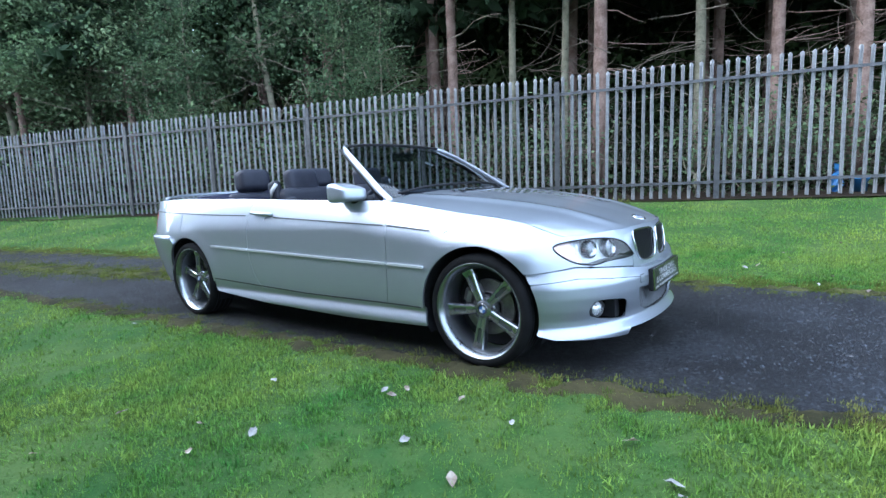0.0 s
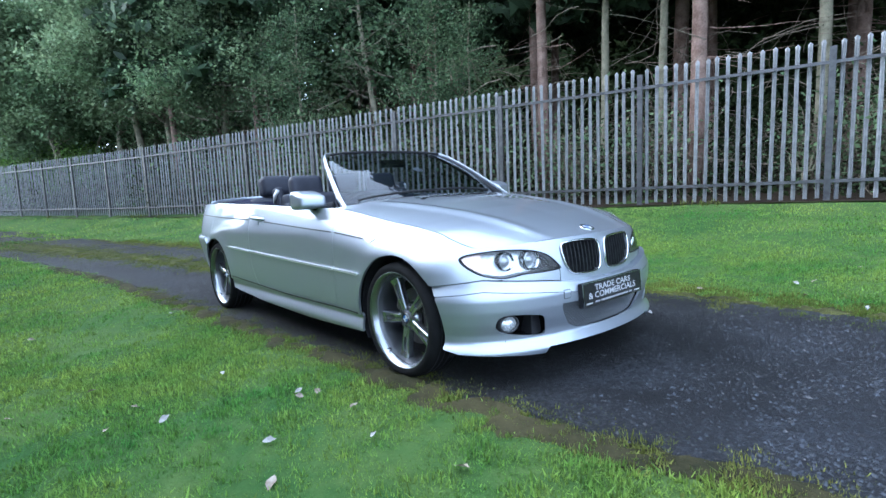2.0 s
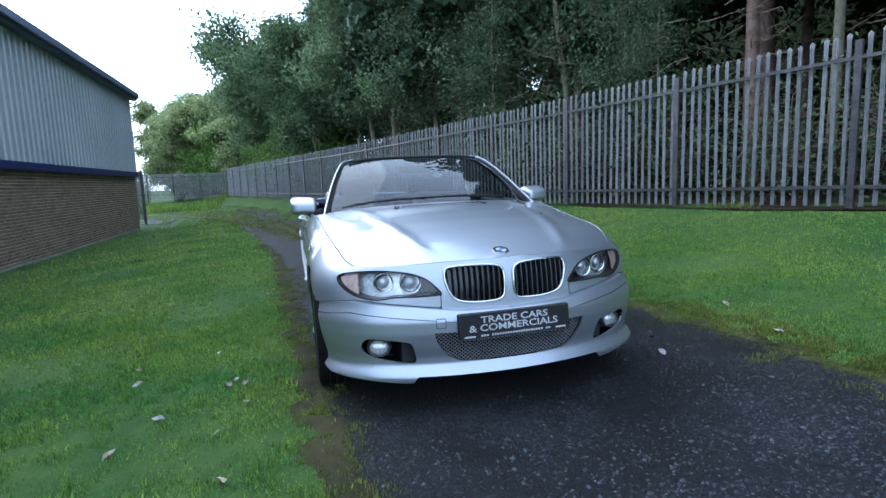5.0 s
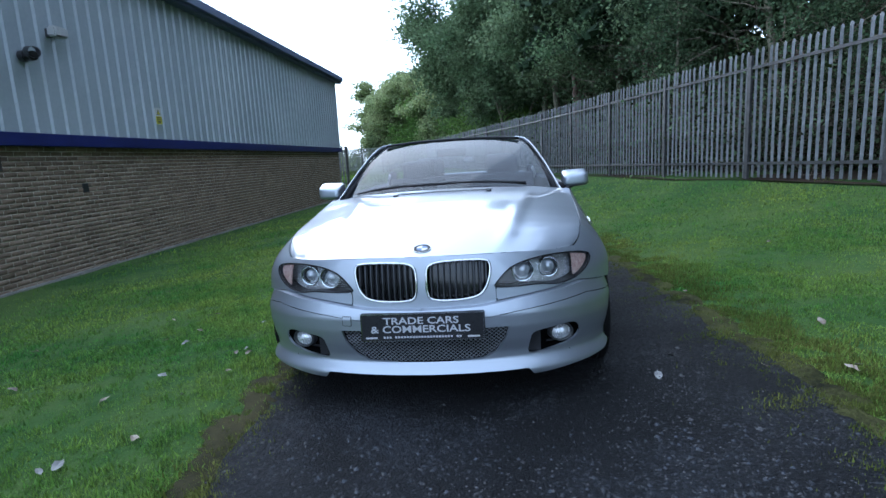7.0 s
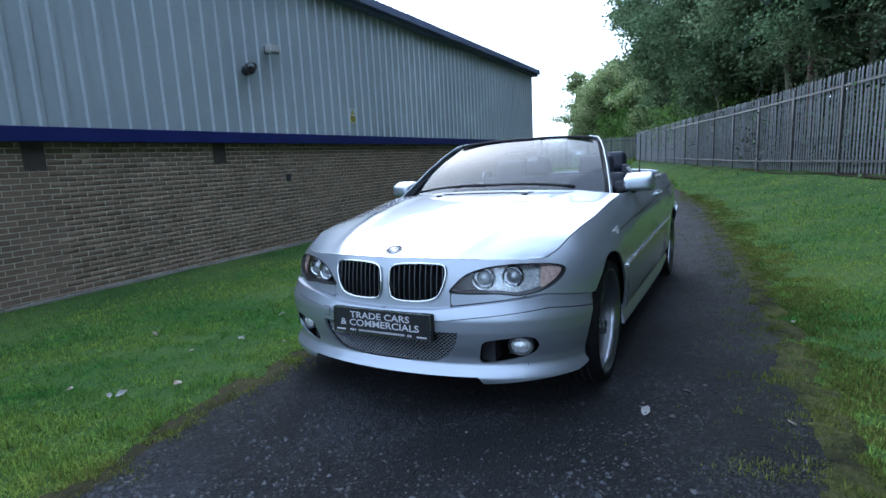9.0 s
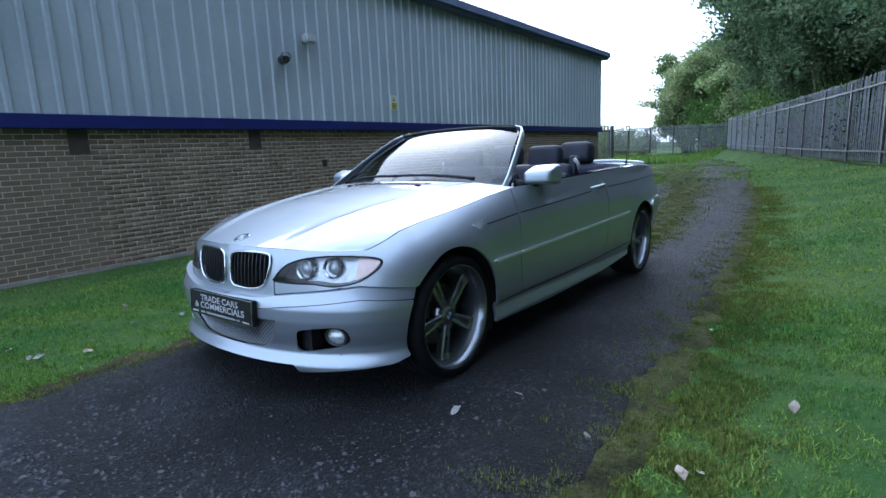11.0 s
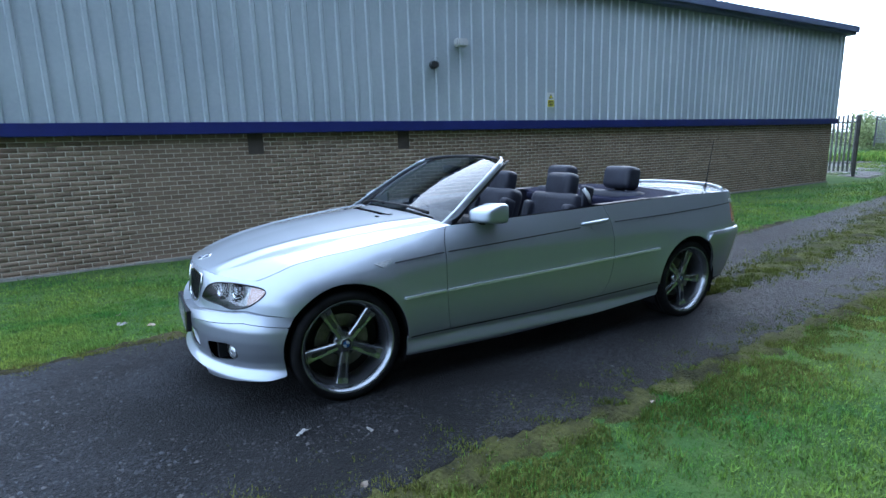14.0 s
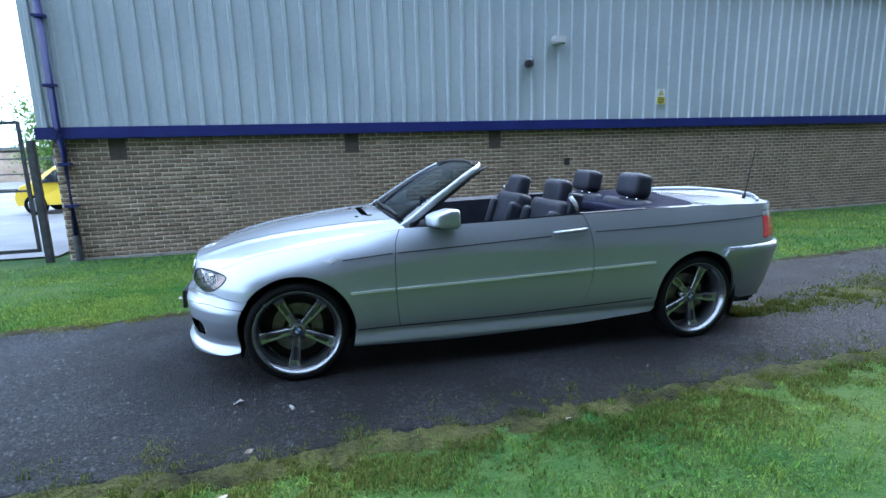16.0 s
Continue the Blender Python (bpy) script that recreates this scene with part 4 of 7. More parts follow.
tx_, ty_ = np.gradient(PX, PQ), np.gradient(PY, PQ)
ln_ = np.hypot(tx_, ty_)
NX, NY = -ty_ / ln_, tx_ / ln_
QC, QR = PQ[-1], PQ[0]


def q_at_angle(deg):
    return float(np.interp(-deg, -np.degrees(phi), PQ[-160:]))


TOP_Q = [QR, -3.75, -3.4, -3.2, -3.0, -2.76, -2.27, -1.81, -1.27, -0.8, -0.646, -0.42, -0.12, 0.1, 0.28] + [q_at_angle(a) for a in (75, 60, 48, 35, 20, 0)]
TOP_Z = [0.945, 0.945, 0.945, 0.948, 0.95, 0.952, 0.941, 0.928, 0.908, 0.892, 0.886, 0.854, 0.806, 0.777, 0.742, 0.720, 0.678, 0.675, 0.682, 0.69, 0.693]
TOP_I = [0.055, 0.055, 0.065, 0.085, 0.09, 0.085, 0.068, 0.060, 0.060, 0.064, 0.085, 0.100, 0.106, 0.116, 0.130, 0.126, 0.108, 0.106, 0.096, 0.084, 0.074]


def top_z(q):
    return np.interp(q, TOP_Q, TOP_Z)


def upper_inset(q, z):
    """How far the painted side lies within the plan's outline."""
    zt, it = top_z(q), np.interp(q, TOP_Q, TOP_I)
    wf = np.interp(q, [NOSE - 0.05, q_at_angle(48)], [0, 1])
    wf = wf * wf * (3 - 2 * wf)
    tf = np.clip((z - 0.45) / (zt - 0.45), 0, 1)
    front = 0.048 + (it - 0.048) * (0.42 * tf + 0.58 * tf ** 3.6)
    zs = np.interp(q, [-3.6, -2.6, -0.9, -0.5, 0.28], [0.62, 0.70, 0.72, 0.66, 0.56])
    ts = np.clip((z - zs) / (zt - zs), 0, 1)
    side = 0.02 * np.clip((0.48 - z) / 0.25, 0, 1) ** 2 + it * ts ** np.interp(q, [-2.6, -0.9, -0.4], [1.4, 1.4, 2.0])
    side = side - 0.008 * np.exp(-((np.hypot(q, z - 0.30) - 0.35) / 0.075) ** 2) - 0.010 * np.exp(-((np.hypot(q + 2.735, z - 0.304) - 0.345) / 0.07) ** 2)
    return wf * front + (1 - wf) * side


def front_bumper_inset(q, z):
    return np.interp(z, (0.15, 0.165, 0.19, 0.205, 0.235, 0.27, 0.32, 0.38, 0.435, 0.455, 0.475, 0.50, 0.53, 0.56), (0.016, 0.002, 0.000, 0.008, 0.028, 0.026, 0.012, 0.002, 0.0, 0.004, 0.012, 0.022, 0.03, 0.05)) - 0.002


def rear_bumper_inset(q, z):
    return np.interp(z, (0.26, 0.30, 0.45, 0.60, 0.64, 0.66, 0.70), (0.07, 0.05, 0.01, -0.022, -0.028, -0.012, 0.05))


def skirt_inset(q, z):
    return np.interp(z, (0.16, 0.18, 0.205, 0.23, 0.27, 0.30, 0.34), (0.05, 0.012, 0.002, 0.008, 0.022, 0.014, 0.012))


def on_body(q, z, inset=upper_inset, deeper=0.0):
    q, z = np.asarray(q, dtype=float), np.asarray(z, dtype=float)
    d = inset(q, z) + deeper
    return np.stack([np.interp(q, PQ, PX) - d * np.interp(q, PQ, NX), np.maximum(np.interp(q, PQ, PY) - d * np.interp(q, PQ, NY), 0), z + 0 * q], -1)


def q_for(y, z, inset=upper_inset):
    """The q on the nose at which the body stands y off its middle, at height z."""
    qs = np.linspace(NOSE - 0.1, QC, 500)
    ys = on_body(qs, np.full_like(qs, z), inset)[:, 1]
    return float(np.interp(-y, -ys, qs))


def polygon(points):
    """Signed distance to a closed outline, negative inside."""
    pts = np.array(points)

    def distance(q, z):
        d = np.full(np.shape(q), 1e9)
        inside = np.zeros(np.shape(q), dtype=bool)
        for a, b in zip(pts, np.roll(pts, -1, 0)):
            ex, ez = b - a
            wx, wz = q - a[0], z - a[1]
            k = np.clip((wx * ex + wz * ez) / (ex * ex + ez * ez), 0, 1)
            d = np.minimum(d, np.hypot(wx - k * ex, wz - k * ez))
            inside ^= ((a[1] > z) != (b[1] > z)) & (q < (b[0] - a[0]) * (z - a[1]) / ((b[1] - a[1]) or 1e-9) + a[0])
        return np.where(inside, -d, d)
    return distance


def chaikin(points):
    """The closed outline with its corners cut once."""
    p = np.array(points)
    q = np.roll(p, -1, 0)
    return [tuple(v) for v in np.stack([0.75 * p + 0.25 * q, 0.25 * p + 0.75 * q], 1).reshape(-1, 2)]


def disc(cq, cz, r):
    return lambda q, z: np.hypot(q - cq, z - cz) - r


def below_top(gap=0.0):
    return lambda q, z: z - top_z(q) + gap


def both(*fs):
    return lambda q, z: np.maximum.reduce([f(q, z) for f in fs])


def cut(f, *holes, gap=0.0):
    return lambda q, z: np.maximum.reduce([f(q, z)] + [gap - h(q, z) for h in holes])


def grown(f, by):
    return lambda q, z: f(q, z) - by


def panel_bm(shape, q0, q1, z0, z1, h, inset=upper_inset, flip=False, deeper=0.0, bm=None, to_top=None):
    """The piece of the body's skin inside a shape, cut clean along its edge."""
    bm = bm or bmesh.new()
    qs, zs = np.linspace(q0, q1, max(2, int((q1 - q0) / h) + 1)), np.linspace(z0, z1, max(2, int((z1 - z0) / h) + 1))
    Q, Z = np.meshgrid(qs, zs, indexing="ij")
    if to_top is not None:
        w = (Z - z0) / (z1 - z0)
        Z = z0 + (top_z(Q) - to_top - z0) * (1 - (1 - w) ** 1.35)
    D = shape(Q, Z)
    s = -1 if flip else 1
    verts, keys = {}, []

    def vert(key, q, z):
        if key not in verts:
            verts[key] = len(keys)
            keys.append((q, z))
        return verts[key]

    faces = []
    ins = D < 0
    for i in range(len(qs) - 1):
        for j in range(len(zs) - 1):
            c = ((i, j), (i, j + 1), (i + 1, j + 1), (i + 1, j))
            flags = [ins[k] for k in c]
            if not any(flags):
                continue
            loop = []
            for k in range(4):
                a, b = c[k], c[(k + 1) % 4]
                if flags[k]:
                    loop.append(vert(a, Q[a], Z[a]))
                if flags[k] != flags[(k + 1) % 4]:
                    lo, hi = (a, b) if a < b else (b, a)
                    w = D[lo] / (D[lo] - D[hi])
                    loop.append(vert((lo, hi), Q[lo] + w * (Q[hi] - Q[lo]), Z[lo] + w * (Z[hi] - Z[lo])))
            if len(loop) > 2:
                faces.append(loop)
    if not keys:
        return bm
    P = on_body(*np.array(keys).T, inset, deeper)
    made = [bm.verts.new((p[0], s * p[1], p[2])) for p in P]
    for f in faces:
        f = [made[k] for k in (f if not flip else reversed(f))]
        try:
            bm.faces.new(f)
        except ValueError:
            pass
    return bm


def weld(bm, d=0.0004):
    bmesh.ops.remove_doubles(bm, verts=bm.verts, dist=d)
    return bm


def skin(name, bm, mat, parent, label="", thick=0.014):
    weld(bm)
    for e in bm.edges:
        e.smooth = not e.is_boundary
    for f in bm.faces:
        f.smooth = True
    ob = part(name, bm, mat, parent, label)
    if thick:
        mod = ob.modifiers.new("thickness", "SOLIDIFY")
        mod.thickness, mod.offset, mod.use_rim = thick, -1, True
    return ob


ARCH_F, ARCH_R = disc(0.006, 0.302, 0.340), disc(-2.735, 0.304, 0.340)
bump_top = lambda q: np.interp(q, [0.30, 0.55, q_for(0.42, 0.50), QC - 0.25, QC], [0.510, 0.532, 0.502, 0.480, 0.474])
lamp_out = [(q_for(y, z), z) for y, z in ((0.306, 0.545), (0.325, 0.570), (0.37, 0.617), (0.42, 0.639), (0.477, 0.652), (0.56, 0.658), (0.64, 0.655), (0.710, 0.648), (0.742, 0.637), (0.749, 0.621), (0.736, 0.592), (0.70, 0.560), (0.66, 0.541), (0.60, 0.530), (0.56, 0.533), (0.52, 0.541), (0.48, 0.542), (0.42, 0.541))]
lamp_out = chaikin(lamp_out)
LAMP = polygon(lamp_out)
kid = [(0.022, 0.61), (0.022, 0.545), (0.032, 0.515), (0.06, 0.504), (0.13, 0.501), (0.20, 0.505), (0.25, 0.518), (0.276, 0.550), (0.292, 0.60), (0.296, 0.635), (0.288, 0.660), (0.262, 0.667), (0.19, 0.670), (0.10, 0.668), (0.048, 0.661), (0.026, 0.644)]
kid_q = [(q_for(y, z), z) for y, z in chaikin(chaikin(kid))]
KIDNEY = polygon(kid_q)
q_in = q_for(0.318, 0.52)
door_front = [(-0.604, 0.300), (-0.590, 0.42), (-0.583, 0.57), (-0.582, 0.70), (-0.590, 0.80), (-0.612, 0.86), (-0.648, 0.92), (-0.65, 1.2)]
door_rear = [(-1.832, 1.2), (-1.838, 0.935), (-1.880, 0.83), (-1.898, 0.70), (-1.902, 0.59), (-1.892, 0.50), (-1.862, 0.41), (-1.822, 0.345), (-1.785, 0.318), (-1.73, 0.307)]
DOOR = polygon(door_front + door_rear)
WING = both(polygon([(-0.65, 1.2), (0.62, 1.2), (0.62, 0.9), (q_for(0.677, 0.66), 0.74), (q_for(0.681, 0.60), 0.60), (q_in, 0.60), (q_in, 0.40), (0.30, 0.40), (0.30, 0.286), (-0.604, 0.286)]),
            lambda q, z: bump_top(q) - z - 0.25 * (q < 0.2), lambda q, z: q * 0 - 1)
QUARTER = both(polygon([(-1.6, 1.2), (-4.2, 1.2), (-4.2, 0.655), (-3.0, 0.640), (-2.95, 0.60), (-2.95, 0.33), (-1.73, 0.303)]))
TAIL_LAMP = polygon([(-3.33, 0.70), (-3.365, 0.893), (-3.85, 0.893), (-3.90, 0.70)])
SKIRT = polygon([(-0.30, 0.292), (-0.315, 0.192), (-0.9, 0.178), (-1.7, 0.200), (-2.36, 0.238), (-2.44, 0.29), (-2.44, 0.345), (-1.3, 0.299)])
BUMPER_F = both(lambda q, z: z - bump_top(q) + 0.004, lambda q, z: np.interp(q, [0.30, 0.42, q_for(0.45, 0.19), q_for(0.44, 0.19) + 0.012, QC], [0.215, 0.190, 0.160, 0.192, 0.190]) - z, lambda q, z: 0.2 - q)
MESH_HOLE = polygon([(q_for(y, z, front_bumper_inset), z) for y, z in ((0.365, 0.385), (0.352, 0.335), (0.31, 0.275), (0.25, 0.246), (0.12, 0.239), (-0.01, 0.238))] + [(QC + 0.1, 0.238), (QC + 0.1, 0.385)])
fog_y = chaikin(((0.440, 0.250), (0.450, 0.300), (0.462, 0.343), (0.50, 0.352), (0.58, 0.362), (0.640, 0.366), (0.668, 0.352), (0.677, 0.318), (0.664, 0.288), (0.63, 0.272), (0.56, 0.258), (0.48, 0.247)))
FOG_HOLE = polygon([(q_for(y, z, front_bumper_inset), z) for y, z in fog_y])
BUMPER_R = polygon([(-2.93, 0.60), (-2.97, 0.66), (QR - 0.1, 0.672), (QR - 0.1, 0.25), (-3.4, 0.25), (-2.99, 0.255), (-2.9, 0.40)])
GAP = 0.003

for side, flip in ((1, False), (-1, True)):
    wing = skin("front_wing", panel_bm(both(grown(cut(WING, ARCH_F, DOOR, LAMP, gap=GAP), 0.0)), -0.67, QC - 0.2, 0.285, 0.96, 0.0115, flip=flip, to_top=0.0015), paint, car)
    door = skin("door", panel_bm(grown(DOOR, -0.001), -1.92, -0.57, 0.295, 0.96, 0.0125, flip=flip, to_top=0.0), paint, car)
    skin("rear_wing", panel_bm(cut(QUARTER, ARCH_R, DOOR, TAIL_LAMP, gap=GAP), QR, -1.70, 0.29, 0.97, 0.0125, flip=flip, to_top=0.0), paint, car)
    skin("side_skirt", panel_bm(cut(SKIRT, ARCH_F, ARCH_R, gap=0.0), -2.46, -0.28, 0.16, 0.35, 0.010, skirt_inset, flip=flip), paint, car)
    tail = skin("tail_lamp", panel_bm(grown(TAIL_LAMP, -0.003), -3.93, -3.32, 0.69, 0.855, 0.016, flip=flip), red_lens, car, "red tail lamp", thick=0.02)
    skin("clear_lens", panel_bm(grown(TAIL_LAMP, -0.003), -3.93, -3.32, 0.855, 0.90, 0.016, flip=flip), clear_lens, tail, thick=0.02)

    # Headlamp: glass cover, dark bowl, two round lamps and an amber corner.
    lamp = skin("headlamp", panel_bm(grown(LAMP, 0.006), q_for(0.78, 0.6), q_for(0.27, 0.55), 0.50, 0.69, 0.010, flip=flip, deeper=0.075), lamp_dark, car, "headlamp with two round lamps behind clear glass", thick=0)
    wall = bmesh.new()
    inner = on_body(*np.array(lamp_out).T, upper_inset, 0.076)
    outer = on_body(*np.array(lamp_out).T, upper_inset, 0.004)
    a = [wall.verts.new((p[0], side * p[1], p[2])) for p in inner]
    b = [wall.verts.new((p[0], side * p[1], p[2])) for p in outer]
    for k in range(len(a)):
        wall.faces.new((a[k], a[(k + 1) % len(a)], b[(k + 1) % len(a)], b[k]))
    part("housing", wall, lamp_dark, lamp)
    cover = skin("cover", panel_bm(grown(LAMP, -0.002), q_for(0.78, 0.6), q_for(0.27, 0.55), 0.50, 0.69, 0.009, flip=flip, deeper=0.001), lamp_glass, lamp, "clear headlamp glass", thick=0)
    cover.visible_shadow = False
    edge = bmesh.new()
    rim = on_body(*np.array(lamp_out).T, upper_inset, -0.001)
    ring_points(edge, [(p[0], side * p[1], p[2]) for p in rim] + [(rim[0][0], side * rim[0][1], rim[0][2])], [0.0035] * (len(rim) + 1), 6, close=False)
    part("seal", edge, trim_black, lamp, smooth=True)
    for y, z, r in ((0.448, 0.598, 0.050), (0.570, 0.600, 0.046)):
        q = q_for(y, z)
        c = on_body(np.array([q]), np.array([z]), upper_inset, 0.045)[0]
        aim = Matrix.Translation((c[0], side * c[1], c[2])) @ Vector((1, side * 0.12, 0.02)).to_track_quat("Z", "Y").to_matrix().to_4x4()
        bezel = part("bezel", lathe(bmesh.new(), [(r * 0.74, -0.02), (r * 0.80, 0.004), (r * 0.94, 0.018), (r, 0.014), (r * 1.03, -0.02)], aim, 28), chrome, lamp, "chrome lamp ring", smooth=True)
        part("lens", lathe(bmesh.new(), [(0.0008, 0.016), (r * 0.3, 0.014), (r * 0.55, 0.006), (r * 0.72, -0.008), (r * 0.74, -0.02)], aim, 28), bulb_lens, bezel, smooth=True)
    skin("indicator", panel_bm(both(grown(LAMP, -0.006), lambda q, z: q - (q_for(0.668, 0.60) - 0.25 * (z - 0.60))), q_for(0.78, 0.6), q_for(0.5, 0.55), 0.52, 0.67, 0.008, flip=flip, deeper=0.014), amber, lamp, "clear corner indicator with a faint amber tint", thick=0.003)
    skin("reflector", panel_bm(both(grown(LAMP, -0.002), lambda q, z: q - (q_for(0.405, 0.60) + 0.9 * (z - 0.60))), q_for(0.76, 0.6), q_for(0.33, 0.55), 0.51, 0.67, 0.010, flip=flip, deeper=0.055), lamp_silver, lamp, "silvered lamp bowl", thick=0)

    # Door furniture, trim strips and small lamps.
    handle = bmesh.new()
    pts = [on_body(np.array([q]), np.array([z]), upper_inset, -d)[0] for q, z, d in ((-1.615, 0.822, -0.004), (-1.64, 0.824, 0.018), (-1.70, 0.828, 0.030), (-1.78, 0.833, 0.030), (-1.835, 0.837, 0.018), (-1.86, 0.838, -0.004))]
    ring_points(handle, [(p[0], side * p[1], p[2]) for p in pts], [0.009, 0.012, 0.0135, 0.0135, 0.012, 0.009], 10)
    hob = part("door_handle", handle, paint, door, smooth=True)
    skin("handle_recess", panel_bm(disc(-1.725, 0.806, 0.032), -1.78, -1.66, 0.77, 0.85, 0.006, flip=flip, deeper=-0.003), paint, door, thick=0.004)
    for q0, q1, owner in ((-0.575, -0.312, wing), (-1.895, -0.59, door), (-2.37, -1.908, car)):
        z0 = lambda q: 0.523 + (q + 0.312) * -0.031
        strip = both(lambda q, z: np.abs(z - z0(q)) - 0.0068, lambda q, z: np.maximum(q0 - q, q - q1))
        skin("rubbing_strip", panel_bm(strip, q0, q1, 0.49, 0.62, 0.006, flip=flip, deeper=-0.013), strip_highlight, owner, "slim silver side strip, coloured lighter for its highlight", thick=0.016)
    # The shade along the swage crease, drawn as a thin dark strip over the paint.
    groove = both(lambda q, z: np.abs(z - np.interp(q, (-3.42, -2.5, -1.86, -1.27, -0.57, -0.24), (0.862, 0.828, 0.815, 0.785, 0.748, 0.718))) - 0.004, lambda q, z: np.maximum(-3.42 - q, q + 0.25))
    for a0, a1, owner in ((-0.572, -0.27, wing), (-1.60, -0.595, door), (-3.42, -1.91, car)):
        skin("swage_shade", panel_bm(both(groove, lambda q, z: np.maximum(a0 - q, q - a1)), a0, a1, 0.70, 0.90, 0.004 if a0 > -0.7 else 0.006, flip=flip, deeper=-0.006), seam_grey, owner, thick=0)
    sill = both(lambda q, z: np.abs(z - np.interp(q, (-2.36, -1.3, -0.33), (0.338, 0.303, 0.296))) - 0.0045, lambda q, z: np.maximum(-2.36 - q, q + 0.345))
    skin("sill_gap", panel_bm(sill, -2.36, -0.345, 0.28, 0.35, 0.006, flip=flip, deeper=-0.007), seam_grey, car, thick=0)
    rep = polygon([(-0.155, 0.727), (-0.265, 0.742), (-0.215, 0.705), (-0.195, 0.705)])
    repeater = skin("side_repeater", panel_bm(rep, -0.28, -0.14, 0.69, 0.75, 0.005, flip=flip, deeper=-0.006), lamp_silver, wing, "clear side repeater lamp", thick=0.008)

    # Door mirror.
    mirror_bm = bmesh.new()
    bmesh.ops.create_cube(mirror_bm, size=1.0)
    bmesh.ops.subdivide_edges(mirror_bm, edges=mirror_bm.edges, cuts=7, use_grid_fill=True)
    for v in mirror_bm.verts:
        c = v.co * 2
        n8 = (abs(c.x) ** 6 + abs(c.y) ** 6 + abs(c.z) ** 6) ** (1 / 6)
        c = c / n8
        outw = (c.y + 1) / 2
        x = -0.90 + (0.062 if c.x < 0 else 0.125 * (1 - 0.25 * outw)) * c.x - 0.012 * outw
        y = 0.770 + 0.172 * outw
        z = 0.940 + 0.060 * c.z * (1 - 0.38 * max(c.x, 0)) - 0.012 * max(c.x, 0) + 0.006 * outw
        v.co = (x, side * y, z)
    mirror = part("door_mirror", mirror_bm, paint, car, "silver door mirror", smooth=True)
    part("mirror_glass", boxed(-0.975, -0.970, min(side * 0.79, side * 0.915), max(side * 0.79, side * 0.915), 0.895, 0.985, bevel=0.002), chrome, mirror)
    foot = bmesh.new()
    ring_points(foot, [(-0.77, side * 0.735, 0.898), (-0.82, side * 0.775, 0.894), (-0.87, side * 0.83, 0.896)], [0.03, 0.022, 0.02], 10)
    part("mirror_foot", foot, trim_black, mirror, smooth=True)

    # Wheel wells.
    for cx, r in ((0.006, 0.352), (-2.735, 0.352)):
        well = bmesh.new()
        arc = [(cx + r * math.cos(a), 0.302 + r * math.sin(a)) for a in np.linspace(math.radians(-25), math.radians(205), 30)]
        o = [well.verts.new((x, side * (0.842 - 0.055 * min(1, max(0, (x + 0.02) / 0.14)) if cx > -1 else 0.83), z)) for x, z in arc]
        i = [well.verts.new((x, side * 0.50, z)) for x, z in arc]
        for k in range(len(arc) - 1):
            well.faces.new((o[k], o[k + 1], i[k + 1], i[k]))
        well.faces.new(i)
        part("wheel_well", well, trim_black, car, smooth=False)
# Fuel flap line on the right rear wing only.
skin("fuel_flap", panel_bm(both(lambda q, z: np.maximum(np.abs(q + 2.90) - 0.085, np.abs(z - 0.755) - 0.075)), -3.0, -2.8, 0.66, 0.85, 0.008, flip=True, deeper=-0.0025), paint, car, "fuel filler flap", thick=0.004)

# Inner shell, so that nothing shines through the gaps.
shell = bmesh.new()
SHELL = cut(lambda q, z: np.maximum(0.24 - z, z - top_z(q) + 0.02), grown(ARCH_F, 0.02), grown(ARCH_R, 0.02), grown(LAMP, 0.02), grown(KIDNEY, 0.01))
for flip in (False, True):
    panel_bm(SHELL, QR, QC, 0.22, 0.95, 0.025, flip=flip, deeper=0.055, bm=shell, to_top=0.02)
skin("inner_shell", shell, trim_black, car, thick=0)
part("underbody", boxed(-3.45, 0.55, -0.66, 0.66, 0.17, 0.27, bevel=0.03), trim_black, car)
part("front_tray", boxed(0.2, 0.60, -0.50, 0.50, 0.20, 0.45), trim_black, car)

# Bonnet: the upper sheet and the nose round the two grilles.
bonnet_bm = bmesh.new()
q_corner, q_end = q_for(0.676, 0.658), -0.66
NU, NV = 40, 60
us = np.linspace(0, 1, NU)
front_q = QC + (q_corner - QC) * us
F = on_body(front_q, top_z(front_q))
vs = np.linspace(0, 1, NV)
side_q = q_corner + (q_end - q_corner) * vs
S = on_body(side_q, top_z(side_q))
S[:, 1] -= 0.004
cx = 0.646 + (-0.60 - 0.646) * vs
cz = np.interp(cx, (-0.60, -0.3, -0.1, 0.1, 0.3, 0.44, 0.53, 0.59, 0.646), (0.928, 0.893, 0.866, 0.833, 0.790, 0.754, 0.729, 0.711, 0.693))
R = np.stack([cx[-1] + (S[-1, 0] - cx[-1]) * us ** 2.2, S[-1, 1] * us, cz[-1] + (S[-1, 2] - cz[-1]) * us ** 2.4], -1)
grid = np.zeros((NU, NV, 3))
